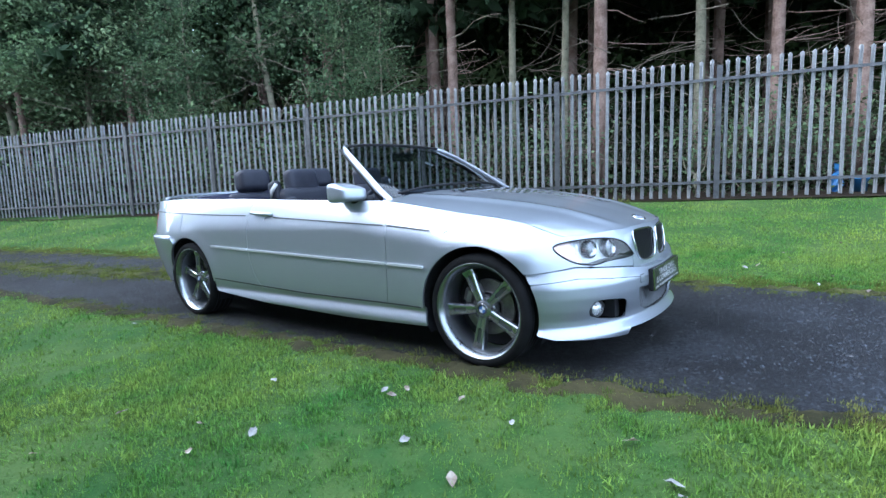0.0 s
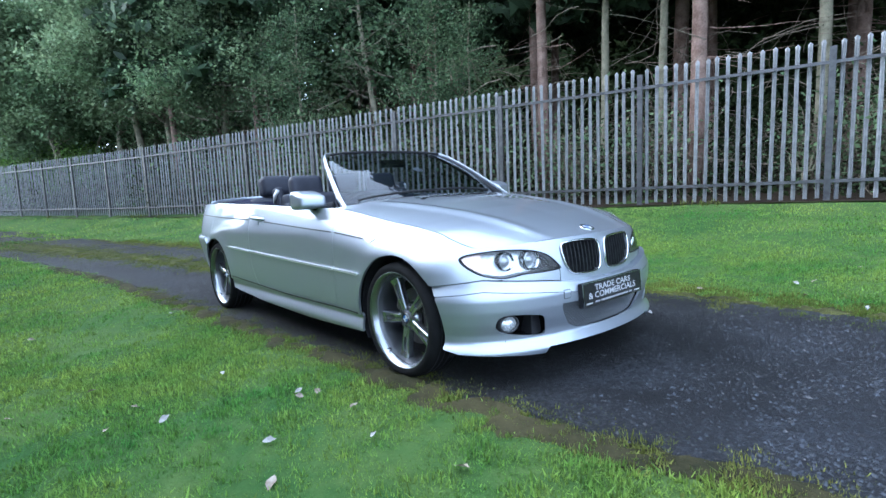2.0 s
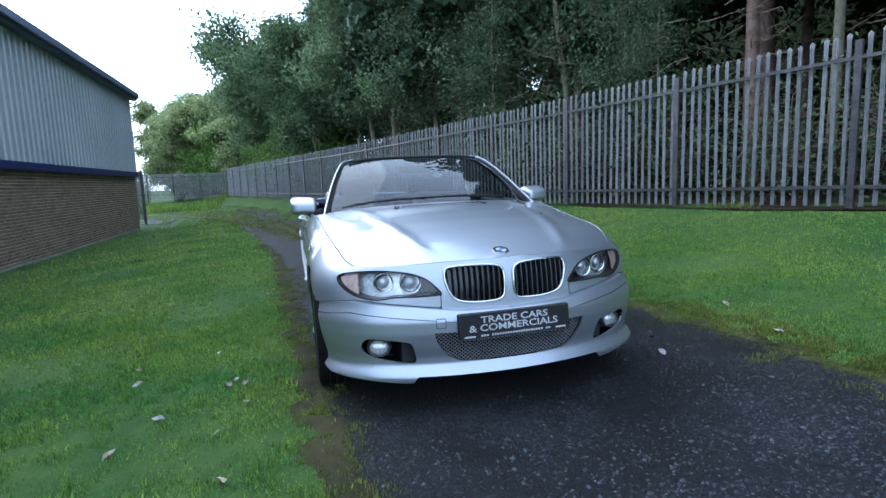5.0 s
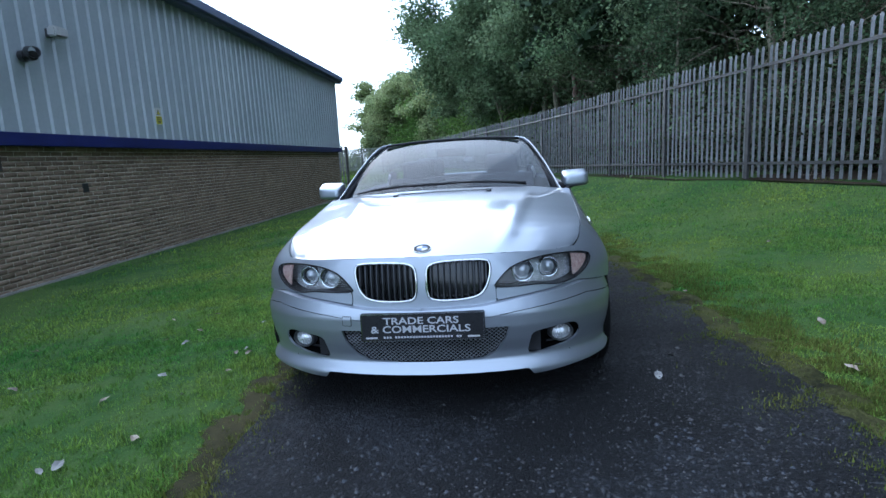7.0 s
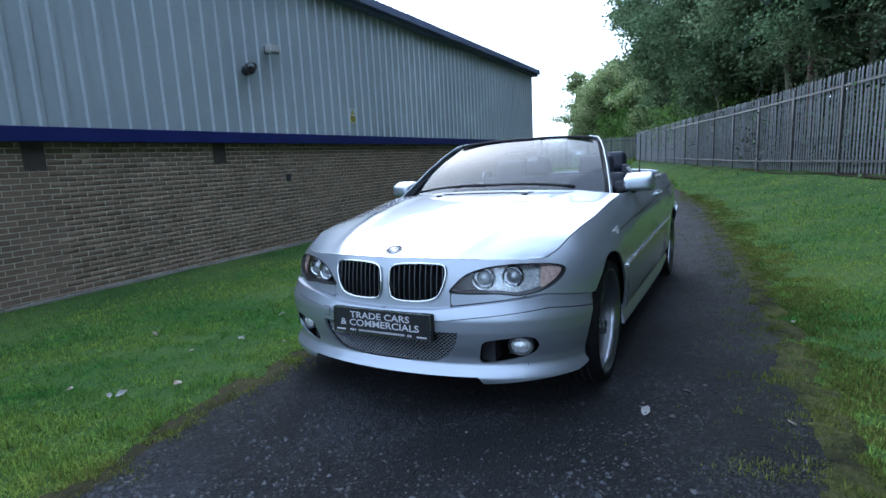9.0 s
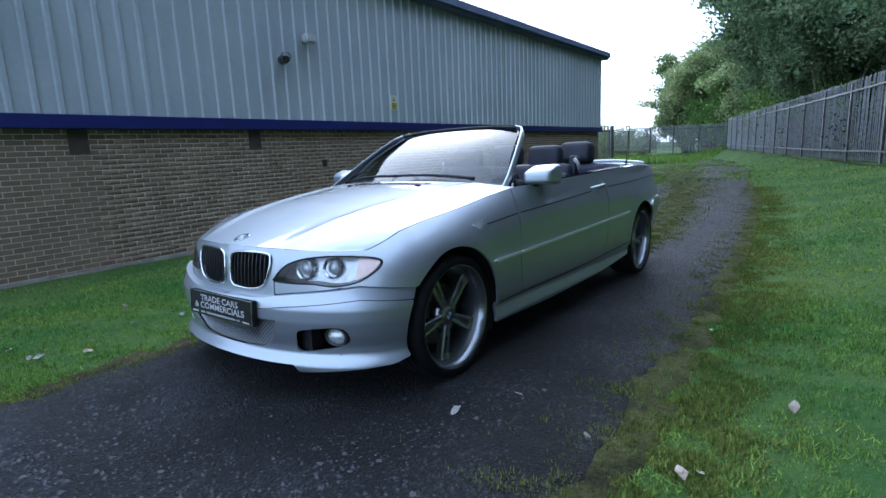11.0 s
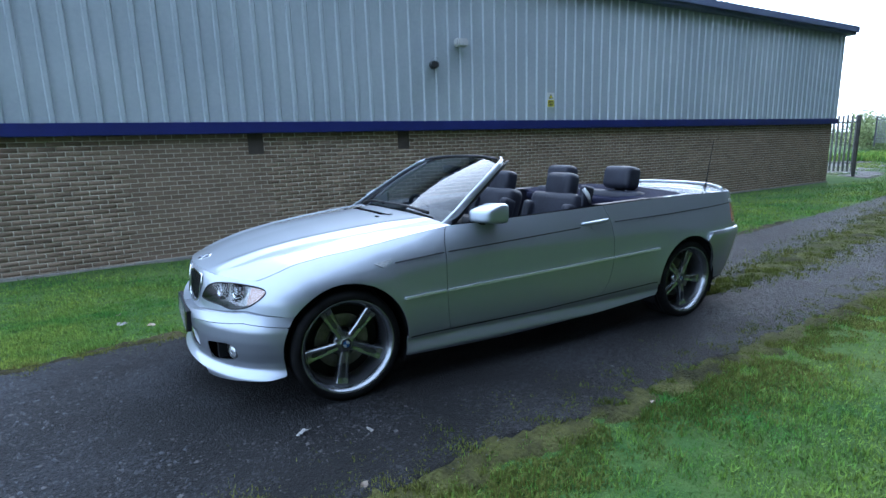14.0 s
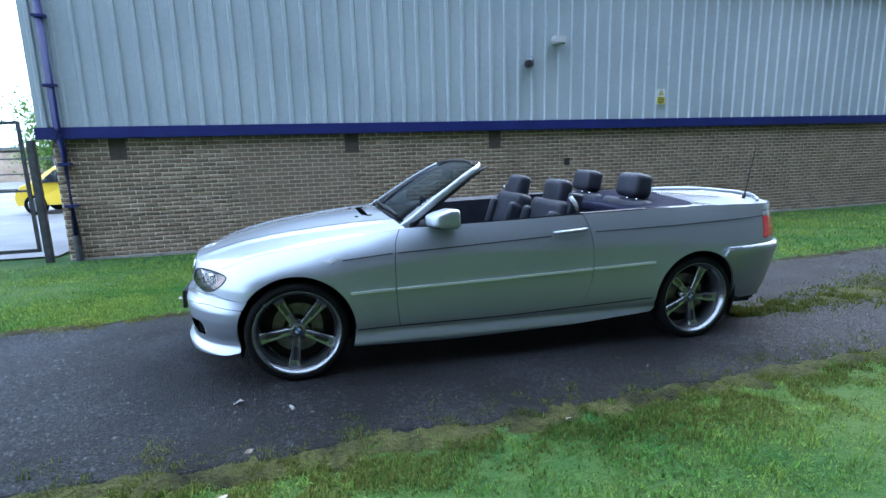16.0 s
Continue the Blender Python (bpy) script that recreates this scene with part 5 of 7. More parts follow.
for i, u in enumerate(us):
    for j, v in enumerate(vs):
        C0, C1 = np.array((cx[j], 0, cz[j])), S[j]
        coons = (1 - u) * C0 + u * C1 + (1 - v) * F[i] + v * R[i] - ((1 - u) * (1 - v) * F[0] + u * (1 - v) * F[-1] + (1 - u) * v * R[0] + u * v * R[-1])
        wave = np.interp(v, (0, 0.12, 0.8, 1), (0, 1, 1, 0.4))
        z_formula = C0[2] + (C1[2] - C0[2]) * u ** 2.3
        z_front = (F[i, 2] - (cz[0] + (S[0, 2] - cz[0]) * u ** 2.3)) * (1 - v) ** 6
        power = 0.010 * math.exp(-((u - (0.44 + 0.26 * v)) / 0.055) ** 2) * wave
        grid[i, j] = (coons[0], coons[1], z_formula + z_front + power + 0.010 * (1 - u ** 2) * math.sin(math.pi * v))
for s in (1, -1):
    vv = [[bonnet_bm.verts.new((p[0], s * p[1], p[2])) for p in row] for row in grid]
    for i in range(NU - 1):
        for j in range(NV - 1):
            f = (vv[i][j], vv[i + 1][j], vv[i + 1][j + 1], vv[i][j + 1])
            bonnet_bm.faces.new(f if s > 0 else tuple(reversed(f)))
NOSE_SHAPE = cut(both(polygon([(q_in + GAP, 0.40), (q_in + GAP, 0.545), (q_for(0.31, 0.55), 0.56), (q_corner, 0.60), (q_corner, 0.9), (QC + 0.1, 0.9), (QC + 0.1, 0.40)]), lambda q, z: bump_top(q) - z - 0.012), LAMP, gap=GAP)
for flip in (False, True):
    panel_bm(cut(NOSE_SHAPE, KIDNEY), q_corner - 0.02, QC, 0.44, 0.70, 0.009, flip=flip, bm=bonnet_bm, to_top=0.0)
bmesh.ops.remove_doubles(bonnet_bm, verts=bonnet_bm.verts, dist=0.003)
bmesh.ops.recalc_face_normals(bonnet_bm, faces=bonnet_bm.faces)
bonnet = skin("bonnet", bonnet_bm, paint, car, "silver bonnet", thick=0.010)
for k in range(27):
    y = -0.29 + 0.58 * k / 26
    i = int(np.argmin(np.abs(grid[:, -1, 1] - abs(y))))
    j = int(np.argmin(np.abs(grid[i, :, 0] + 0.47 + 0.03 * (y / 0.33) ** 2)))
    x, z = grid[i, j, 0], grid[i, j, 2]
    ob = part("vent_slot", boxed(-0.021, 0.021, -0.0046, 0.0046, -0.004, 0.0022), hole_black, bonnet)
    ob.matrix_local = pose(x, y, z, 0, math.degrees(math.atan2(grid[i, j, 2] - grid[i, j - 3, 2], grid[i, j - 3, 0] - grid[i, j, 0])), -20)

# Grilles.
for side in (1, -1):
    grille = skin("grille", panel_bm(grown(KIDNEY, 0.004), q_for(0.33, 0.6), QC, 0.49, 0.69, 0.012, flip=side < 0, deeper=0.04), gloss_black, car, "black slatted grille in a chrome surround", thick=0)
    rim = on_body(*np.array(kid_q).T, upper_inset, -0.004)
    loop = [(p[0], side * p[1], p[2]) for p in rim]
    part("surround", ring_points(bmesh.new(), loop + loop[:1], [0.0058] * (len(loop) + 1), 8, close=False), chrome, grille, "chrome surround", smooth=True)
    for k in range(10):
        y = 0.042 + 0.0262 * k
        zz = np.linspace(0.50, 0.68, 60)
        qq = np.array([q_for(y, z) for z in zz])
        ok = KIDNEY(qq, zz) < -0.003
        if ok.sum() < 4:
            continue
        lo, hi = zz[ok][0], zz[ok][-1]
        bar = bmesh.new()
        pts = on_body(np.interp(np.linspace(lo, hi, 8), zz, qq), np.linspace(lo, hi, 8), upper_inset, 0.004)
        f = [[bar.verts.new((p[0] - dx, side * (p[1] + dy), p[2])) for dx, dy in ((0.0, -0.0024), (0.0, 0.0024), (0.03, 0.0045), (0.03, -0.0045))] for p in pts]
        for a, b in zip(f, f[1:]):
            for m in range(4):
                bar.faces.new((a[m], a[(m + 1) % 4], b[(m + 1) % 4], b[m]))
        part("slat", bar, slat_black, grille)


def roundel(name, m, r, parent, label):
    ring = part(name, lathe(bmesh.new(), [(r, -0.004), (r, 0.002), (r * 0.97, 0.004), (r * 0.93, 0.003), (r * 0.70, 0.003), (0.0005, 0.003)], m, 32), trim_black, parent, label, smooth=True)
    part("rim", lathe(bmesh.new(), [(r * 1.01, -0.003), (r * 1.015, 0.003), (r * 0.98, 0.0042), (r * 0.97, 0.003)], m, 32), chrome, ring, smooth=True)
    for k in range(4):
        bm = bmesh.new()
        c = bm.verts.new(m @ Vector((0, 0, 0.0042)))
        arc = [bm.verts.new(m @ Vector((0.63 * r * math.cos(a), 0.63 * r * math.sin(a), 0.0042))) for a in np.linspace(k * math.pi / 2, (k + 1) * math.pi / 2, 9)]
        for a, b in zip(arc, arc[1:]):
            bm.faces.new((c, a, b))
        part("quadrant", bm, badge_blue if k % 2 else badge_white, ring)
    return ring


nz = Vector((0.31, 0, 0.95)).normalized()
roundel("bonnet_badge", Matrix.Translation((0.580, 0, 0.7155)) @ nz.to_track_quat("Z", "X").to_matrix().to_4x4(), 0.039, bonnet, "round badge of plain blue and white quarters")

# Front bumper with its openings, lamps and plate.
fb = bmesh.new()
for flip in (False, True):
    for half in (1, -1):
        seam = lambda q, z: half * (z - bump_top(q) + 0.052) + 0.0016
        panel_bm(both(cut(BUMPER_F, ARCH_F, MESH_HOLE, FOG_HOLE, gap=0.0), seam), 0.28, QC, 0.145, 0.545, 0.0085, front_bumper_inset, flip=flip, bm=fb)
bmesh.ops.remove_doubles(fb, verts=fb.verts, dist=0.0004)
bumper = skin("front_bumper", fb, paint, car, "deep silver front bumper with a splitter lip", thick=0.011)
ledge = bmesh.new()
for flip in (False, True):
    qs = np.linspace(0.30, QC, 60)
    s = -1 if flip else 1
    a = on_body(qs, bump_top(qs) - 0.0045, front_bumper_inset, 0.001)
    b = on_body(qs, bump_top(qs) - 0.003, upper_inset, 0.012)
    va, vb = ([ledge.verts.new((p[0], s * p[1], p[2])) for p in row] for row in (a, b))
    for k in range(59):
        ledge.faces.new((va[k], va[k + 1], vb[k + 1], vb[k]))
part("bumper_ledge", weld(ledge), paint, bumper, smooth=True)
mesh_back = bmesh.new()
for flip in (False, True):
    panel_bm(grown(MESH_HOLE, 0.01), q_for(0.39, 0.3, front_bumper_inset), QC, 0.22, 0.40, 0.02, front_bumper_inset, flip=flip, deeper=0.075, bm=mesh_back)
intake = skin("intake", mesh_back, hole_black, bumper, thick=0)
wires = bmesh.new()


def wire_point(w, z, d):
    """w runs from one end of the intake to the other across the middle."""
    p = on_body(np.array([QC - abs(w)]), np.array([z]), front_bumper_inset, d)[0]
    return Vector((p[0], math.copysign(p[1], w), p[2]))


for slant in (1, -1):
    for k in range(-34, 35):
        w0 = k * 0.0205
        run = [(w0 + slant * (z - 0.31) * 1.25, z) for z in np.linspace(0.236, 0.388, 40)]
        run = [(w, z) for w, z in run if MESH_HOLE(np.array(QC - abs(w)), np.array(z)) < 0.004]
        if len(run) > 1:
            ring_points(wires, [wire_point(w, z, 0.024 + 0.002 * slant) for w, z in run], [0.0018] * len(run), 4, close=False)
part("mesh_grille", wires, wire_grey, intake, "diamond wire mesh")
for side in (1, -1):
    flip = side < 0
    recess = skin("fog_recess", panel_bm(grown(FOG_HOLE, 0.006), q_for(0.70, 0.32, front_bumper_inset), q_for(0.42, 0.32, front_bumper_inset), 0.23, 0.39, 0.012, front_bumper_inset, flip=flip, deeper=0.075), hole_black, bumper, "black fog lamp recess", thick=0)
    wall = bmesh.new()
    out = np.array([(q_for(y, z, front_bumper_inset), z) for y, z in fog_y])
    A, B = on_body(*out.T, front_bumper_inset, 0.076), on_body(*out.T, front_bumper_inset, 0.003)
    a, b = ([wall.verts.new((p[0], side * p[1], p[2])) for p in row] for row in (A, B))
    for k in range(len(a)):
        wall.faces.new((a[k], a[(k + 1) % len(a)], b[(k + 1) % len(a)], b[k]))
    part("recess_wall", wall, hole_black, recess)
    c = on_body(np.array([q_for(0.613, 0.312, front_bumper_inset)]), np.array([0.312]), front_bumper_inset, 0.036)[0]
    aim = Matrix.Translation((c[0], side * c[1], c[2])) @ Vector((1, side * 0.25, 0)).to_track_quat("Z", "Y").to_matrix().to_4x4() @ Matrix.Diagonal((1.35, 1.05, 1, 1))
    fog = part("fog_lamp", lathe(bmesh.new(), [(0.0005, 0.014), (0.014, 0.012), (0.026, 0.006), (0.033, -0.004)], aim, 24), lamp_silver, bumper, "round clear fog lamp", smooth=True)
    part("bezel", lathe(bmesh.new(), [(0.032, -0.01), (0.034, 0.006), (0.040, 0.006), (0.042, -0.03)], aim, 24), lamp_dark, fog, smooth=True)
skin("tow_cover_gap", panel_bm(lambda q, z: np.maximum(np.abs(q - q_for(0.335, 0.43, front_bumper_inset)) - 0.0222, np.abs(z - 0.428) - 0.0222), q_for(0.40, 0.43, front_bumper_inset), QC - 0.2, 0.40, 0.455, 0.004, front_bumper_inset, flip=True, deeper=-0.0007), seam_grey, bumper, thick=0)
skin("tow_cover", panel_bm(lambda q, z: np.maximum(np.abs(q - q_for(0.335, 0.43, front_bumper_inset)) - 0.019, np.abs(z - 0.428) - 0.019), q_for(0.40, 0.43, front_bumper_inset), QC - 0.2, 0.40, 0.455, 0.004, front_bumper_inset, flip=True, deeper=-0.003), paint, bumper, thick=0.004)

plate_at = Matrix.Translation((0.731, 0.0, 0.407)) @ Matrix.Rotation(radians(90), 4, "Z") @ Matrix.Rotation(radians(87), 4, "X")
holder = part("plate_holder", boxed(-0.266, 0.266, -0.059, 0.059, -0.03, -0.004, bevel=0.004), trim_black, bumper, "dealer plate in a black holder")
holder.matrix_local = plate_at
plate = part("plate", boxed(-0.260, 0.260, -0.0555, 0.0555, -0.004, 0.0, bevel=0.0015), plate_black, holder)
random.seed(8)


def lettering(words, x, y, wide, tall):
    """Block capitals of the built-in font, fitted to a width and a height, raised on the plate."""
    curve = bpy.data.curves.new("lettering", "FONT")
    curve.body, curve.align_x, curve.offset, curve.resolution_u = words, "CENTER", 0.016, 3
    holder_of_text = bpy.data.objects.new("lettering", curve)
    me = bpy.data.meshes.new_from_object(holder_of_text)
    bpy.data.objects.remove(holder_of_text)
    bpy.data.curves.remove(curve)
    bm = bmesh.new()
    bm.from_mesh(me)
    bpy.data.meshes.remove(me)
    lo = [min(v.co[k] for v in bm.verts) for k in (0, 1)]
    hi = [max(v.co[k] for v in bm.verts) for k in (0, 1)]
    for v in bm.verts:
        v.co = (x + wide * ((v.co.x - lo[0]) / (hi[0] - lo[0]) - 0.5), y + tall * ((v.co.y - lo[1]) / (hi[1] - lo[1]) - 0.5), 0.0008)
    return part("lettering", bm, text_grey, holder, "grey block capitals")


lettering("TRADE CARS", -0.004, 0.0275, 0.322, 0.030)
lettering("& COMMERCIALS", -0.008, -0.0085, 0.425, 0.031)
n = 27
for k in range(n):
    if k not in (3, 24):
        a = -0.168 + 0.336 * k / n
        part("text_bar", boxed(a + 0.002, a + 0.0105, -0.047, -0.0385, 0.0003, 0.0012), text_grey, holder)
for x in (-0.218, 0.218):
    part("pale_bar", boxed(x - 0.025, x + 0.025, -0.0475, -0.0405, 0.0003, 0.0012), badge_white, holder)
edge = bmesh.new()
for a in ((-0.262, 0.262, 0.0555, 0.0575), (-0.262, 0.262, -0.0575, -0.0555)):
    box(edge, a[0], a[1], a[2], a[3], -0.004, 0.0015)
for a in (-0.262, 0.260):
    box(edge, a, a + 0.002, -0.0555, 0.0555, -0.004, 0.0015)
part("plate_border", edge, chrome, holder)

# Rear bumper, boot lid and deck.
rb = bmesh.new()
for flip in (False, True):
    panel_bm(cut(BUMPER_R, ARCH_R), QR, -2.88, 0.25, 0.70, 0.014, rear_bumper_inset, flip=flip, bm=rb)
skin("rear_bumper", rb, paint, car, "silver rear bumper", thick=0.02)
boot = bmesh.new()
NB, NW = 24, 28
q_b = np.linspace(-2.93, QR, NB)
edge3 = on_body(q_b, top_z(q_b))
rows = []
for k in range(NB):
    e = edge3[k]
    row = []
    for w in np.linspace(1, 0, NW):
        spread = min(1.0, k / (NB - 1))
        x_mid = -2.93 - 0.70 * min(1, k / 15) if k < 16 else None
        xm = np.interp(k, (0, 15, NB - 1), (-2.90, -3.56, -3.60))
        x = xm + (e[0] - xm) * w
        zc = np.interp(x, (-3.66, -3.60, -3.54, -3.40, -3.1, -2.9), (0.935, 0.978, 0.976, 0.964, 0.962, 0.958))
        row.append((x, e[1] * w, zc + (e[2] - zc) * w ** 2.6))
    rows.append(row)
for s in (1, -1):
    vv = [[boot.verts.new((p[0], s * p[1], p[2])) for p in r] for r in rows]
    for a, b in zip(vv, vv[1:]):
        for i in range(NW - 1):
            f = (a[i], a[i + 1], b[i + 1], b[i])
            try:
                boot.faces.new(f if s < 0 else tuple(reversed(f)))
            except ValueError:
                pass
bmesh.ops.remove_doubles(boot, verts=boot.verts, dist=0.002)
bmesh.ops.recalc_face_normals(boot, faces=boot.faces)
boot_lid = skin("boot_lid", boot, paint, car, "silver boot lid with a lip spoiler", thick=0.01)
spoiler = bmesh.new()
ring_points(spoiler, [(-3.60 + 0.22 * abs(t) ** 3, 0.66 * t, 0.990 - 0.028 * abs(t) ** 3) for t in np.linspace(-1, 1, 21)], [0.012] * 21, 8)
part("lip_spoiler", spoiler, paint, boot_lid, smooth=True)
ant = bmesh.new()
ring_points(ant, [(-3.43, 0.47, 0.955), (-3.44, 0.47, 0.985), (-3.445, 0.47, 1.00), (-3.47, 0.47, 1.15), (-3.51, 0.47, 1.36)], [0.014, 0.011, 0.005, 0.0035, 0.0025], 8)
part("aerial", ant, trim_black, car, "thin black whip aerial")

# Tonneau over the folded roof, and the cabin rim.
def rounded(size, at, bevel, turn=(0, 0, 0), seg=3):
    bm = bmesh.new()
    bmesh.ops.create_cube(bm, size=1.0, matrix=Matrix.Diagonal((*size, 1)))
    bmesh.ops.bevel(bm, geom=list(bm.edges), offset=bevel, segments=seg, affect="EDGES", profile=0.6)
    bmesh.ops.transform(bm, matrix=pose(*at, *turn), verts=bm.verts)
    return bm


ton = bmesh.new()
rows = []
for k, t in enumerate(np.linspace(0, 1, 22)):
    x = -2.37 - 0.60 * t
    half = 0.735 * (1 - max(0, (t - 0.49) / 0.51) ** 2.6) + 0.02
    row = []
    for w in np.linspace(-1, 1, 31):
        xx = x
        zc = 0.985 - 0.085 * max(0, 1 - t / 0.4) ** 1.5 + 0.010 * math.sin(math.pi * t)
        edge_z = float(top_z(xx)) + 0.006
        row.append(ton.verts.new((xx, w * half, zc + (edge_z - zc) * abs(w) ** 2.2 + 0.004 * math.sin(9 * w + 7 * t))))
    rows.append(row)
for a, b in zip(rows, rows[1:]):
    for i in range(30):
        ton.faces.new((a[i + 1], b[i + 1], b[i], a[i]))
cover = skin("tonneau", ton, soft_top, car, "dark blue-black tonneau over the folded roof", thick=0.02)
deck = bmesh.new()
for s in (1, -1):
    qs = np.linspace(-2.97, -2.35, 30)
    a = on_body(qs, top_z(qs))
    b = a.copy()
    b[:, 1] = np.minimum(a[:, 1] - 0.03, 0.74)
    t = np.clip((-2.50 - qs) / 0.47, 0, 1)
    b[:, 1] = np.minimum(a[:, 1] - 0.025, 0.735 * (1 - np.clip((t - 0.35) / 0.65, 0, 1) ** 2.6) + 0.015)
    b[:, 2] += 0.004
    va, vb = ([deck.verts.new((p[0], s * p[1], p[2])) for p in r] for r in (a, b))
    for k in range(29):
        f = (va[k], va[k + 1], vb[k + 1], vb[k])
        deck.faces.new(f if s > 0 else tuple(reversed(f)))
part("rear_deck", deck, paint, car, smooth=True)

# Windscreen with its frame.
tp = np.linspace(-1, 1, 33)
base = np.stack([-0.615 - 0.085 * np.abs(tp) ** 2.2, 0.70 * tp, 0.925 - 0.047 * np.abs(tp) ** 2.2], -1)
head = np.stack([-1.235 + 0.055 * np.abs(tp) ** 2.4, 0.535 * tp, 1.268 - 0.045 * np.abs(tp) ** 3.0], -1)
gl = bmesh.new()
rows = []
for v in np.linspace(0, 1, 16):
    row = base + (head - base) * v
    row[:, 2] += 0.022 * math.sin(math.pi * v)
    row[:, 0] += 0.012 * math.sin(math.pi * v)
    rows.append([gl.verts.new(p) for p in row])
for a, b in zip(rows, rows[1:]):
    for i in range(32):
        gl.faces.new((a[i], a[i + 1], b[i + 1], b[i]))
screen = part("windscreen", gl, screen_glass, car, "clear raked windscreen", smooth=True)
screen.visible_shadow = False
for s in (1, -1):
    frame_bm = bmesh.new()
    pts = [(-0.635, 0.738, 0.872), (-0.74, 0.712, 0.938), (-0.90, 0.663, 1.052), (-1.05, 0.612, 1.150), (-1.15, 0.572, 1.210), (-1.205, 0.535, 1.240), (-1.238, 0.47, 1.258)]
    rings = []
    for k, p in enumerate(pts):
        along = (Vector(pts[min(k + 1, 6)]) - Vector(pts[max(k - 1, 0)])).normalized()
        out = Vector((0.10, 1.0, 0.25)) if k < 5 else Vector((-0.75, 0.7, 0.25))
        out = (out - along * out.dot(along)).normalized()
        wide = along.cross(out)
        a, b = (0.025, 0.024, 0.022, 0.021, 0.020, 0.016, 0.012)[k], 0.0085
        rings.append([frame_bm.verts.new(Vector((q.x, s * q.y, q.z))) for q in (Vector(p) + wide * a * math.cos(t) + out * b * math.sin(t) for t in np.linspace(0, 2 * math.pi, 13)[:-1])])
    for a, b in zip(rings, rings[1:]):
        for k in range(12):
            frame_bm.faces.new((a[k], a[(k + 1) % 12], b[(k + 1) % 12], b[k]))
    bmesh.ops.recalc_face_normals(frame_bm, faces=frame_bm.faces)
    part("screen_pillar", frame_bm, paint, screen, "silver windscreen pillar", smooth=True)
hd = bmesh.new()
ring_points(hd, [(-1.238 + 0.05 * abs(t) ** 2.4, 0.50 * t, 1.272 - 0.024 * abs(t) ** 3) for t in np.linspace(-1, 1, 17)], [0.0095] * 17, 8)
part("header_rail", hd, trim_black, screen, smooth=True)
for s in (1, -1):
    hd = bmesh.new()
    ring_points(hd, [(-0.70, s * 0.715, 0.885), (-0.86, s * 0.665, 0.995), (-1.02, s * 0.612, 1.095), (-1.16, s * 0.56, 1.185), (-1.245, s * 0.52, 1.226), (-1.29, s * 0.49, 1.236)], [0.026, 0.021, 0.018, 0.016, 0.011, 0.006], 8)
    part("pillar_seal", hd, trim_black, screen, smooth=True)
cowl = bmesh.new()
rows = []
for off, dz in ((-0.02, -0.035), (0.0, -0.006), (0.045, 0.0)):
    rows.append([cowl.verts.new((p[0] + off, p[1] * 1.0, p[2] + dz - 0.008)) for p in base])
for a, b in zip(rows, rows[1:]):
    for i in range(32):
        cowl.faces.new((a[i], a[i + 1], b[i + 1], b[i]))
part("cowl", cowl, trim_black, car, smooth=True)
for y0, y1, lift in ((0.52, -0.12, 0.012), (-0.06, -0.62, 0.018)):
    wp = bmesh.new()
    pts = []
    for t in np.linspace(0, 1, 9):
        y = y0 + (y1 - y0) * t
        u = abs(y) / 0.70
        b0 = np.array((-0.615 - 0.085 * u ** 2.2, y, 0.925 - 0.047 * u ** 2.2))
        h0 = np.array((-1.235 + 0.055 * u ** 2.4, y * 0.765, 1.268 - 0.045 * u ** 3))
        k = 0.035 + 0.06 * t * (1 - t)
        p = b0 + (h0 - b0) * k
        pts.append((p[0] + 0.02, p[1], p[2] + 0.022))
    ring_points(wp, pts, [0.012, 0.010, 0.009, 0.009, 0.009, 0.008, 0.008, 0.008, 0.006], 6)
    part("wiper", wp, trim_black, car, "black wiper", smooth=True)
for y in (-0.30, 0.28):
    part("washer_jet", rounded((0.022, 0.030, 0.010), (-0.415, y, 0.908), 0.003), trim_black, bonnet)
im = rounded((0.03, 0.22, 0.06), (-1.14, 0.0, 1.175), 0.012)
part("inside_mirror", im, trim_black, screen)
part("tax_disc", lathe(bmesh.new(), [(0.0005, 0), (0.037, 0.0)], Matrix.Translation((-1.0, 0.13, 1.118)) @ Vector((0.47, 0, 0.88)).to_track_quat("Z", "X").to_matrix().to_4x4(), 24), badge_white, screen, "pale round paper disc on the glass")

# Cabin.
tub = bmesh.new()
box(tub, -2.62, -0.72, -0.70, 0.70, 0.26, 0.30)
part("cabin_floor", tub, carpet, car)
for s in (1, -1):
    dc = bmesh.new()
    qs = np.linspace(-1.84, -0.70, 24)
    a = on_body(qs, top_z(qs), upper_inset, 0.004)
    lo, mid = a.copy(), a.copy()
    a[:, 2] += 0.006
    mid[:, 1] -= 0.06
    mid[:, 2] -= 0.02
    lo[:, 1] = 0.70
    lo[:, 2] = 0.30
    rws = [[dc.verts.new((p[0], s * p[1], p[2])) for p in r] for r in (a, mid, lo)]
    for r0, r1 in zip(rws, rws[1:]):
        for k in range(23):
            dc.faces.new((r0[k], r0[k + 1], r1[k + 1], r1[k]))
    part("door_card", dc, leather, car, smooth=False)
    qc = bmesh.new()
    qs = np.linspace(-2.52, -1.84, 16)
    a = on_body(qs, top_z(qs), upper_inset, 0.004)
    mid, lo = a.copy(), a.copy()
    a[:, 2] += 0.006
    mid[:, 1] -= 0.10
    lo[:, 1] = 0.66
    lo[:, 2] = 0.30
    rws = [[qc.verts.new((p[0], s * p[1], p[2])) for p in r] for r in (a, mid, lo)]
    for r0, r1 in zip(rws, rws[1:]):
        for k in range(15):
            qc.faces.new((r0[k], r0[k + 1], r1[k + 1], r1[k]))
    part("side_trim", qc, leather, car)
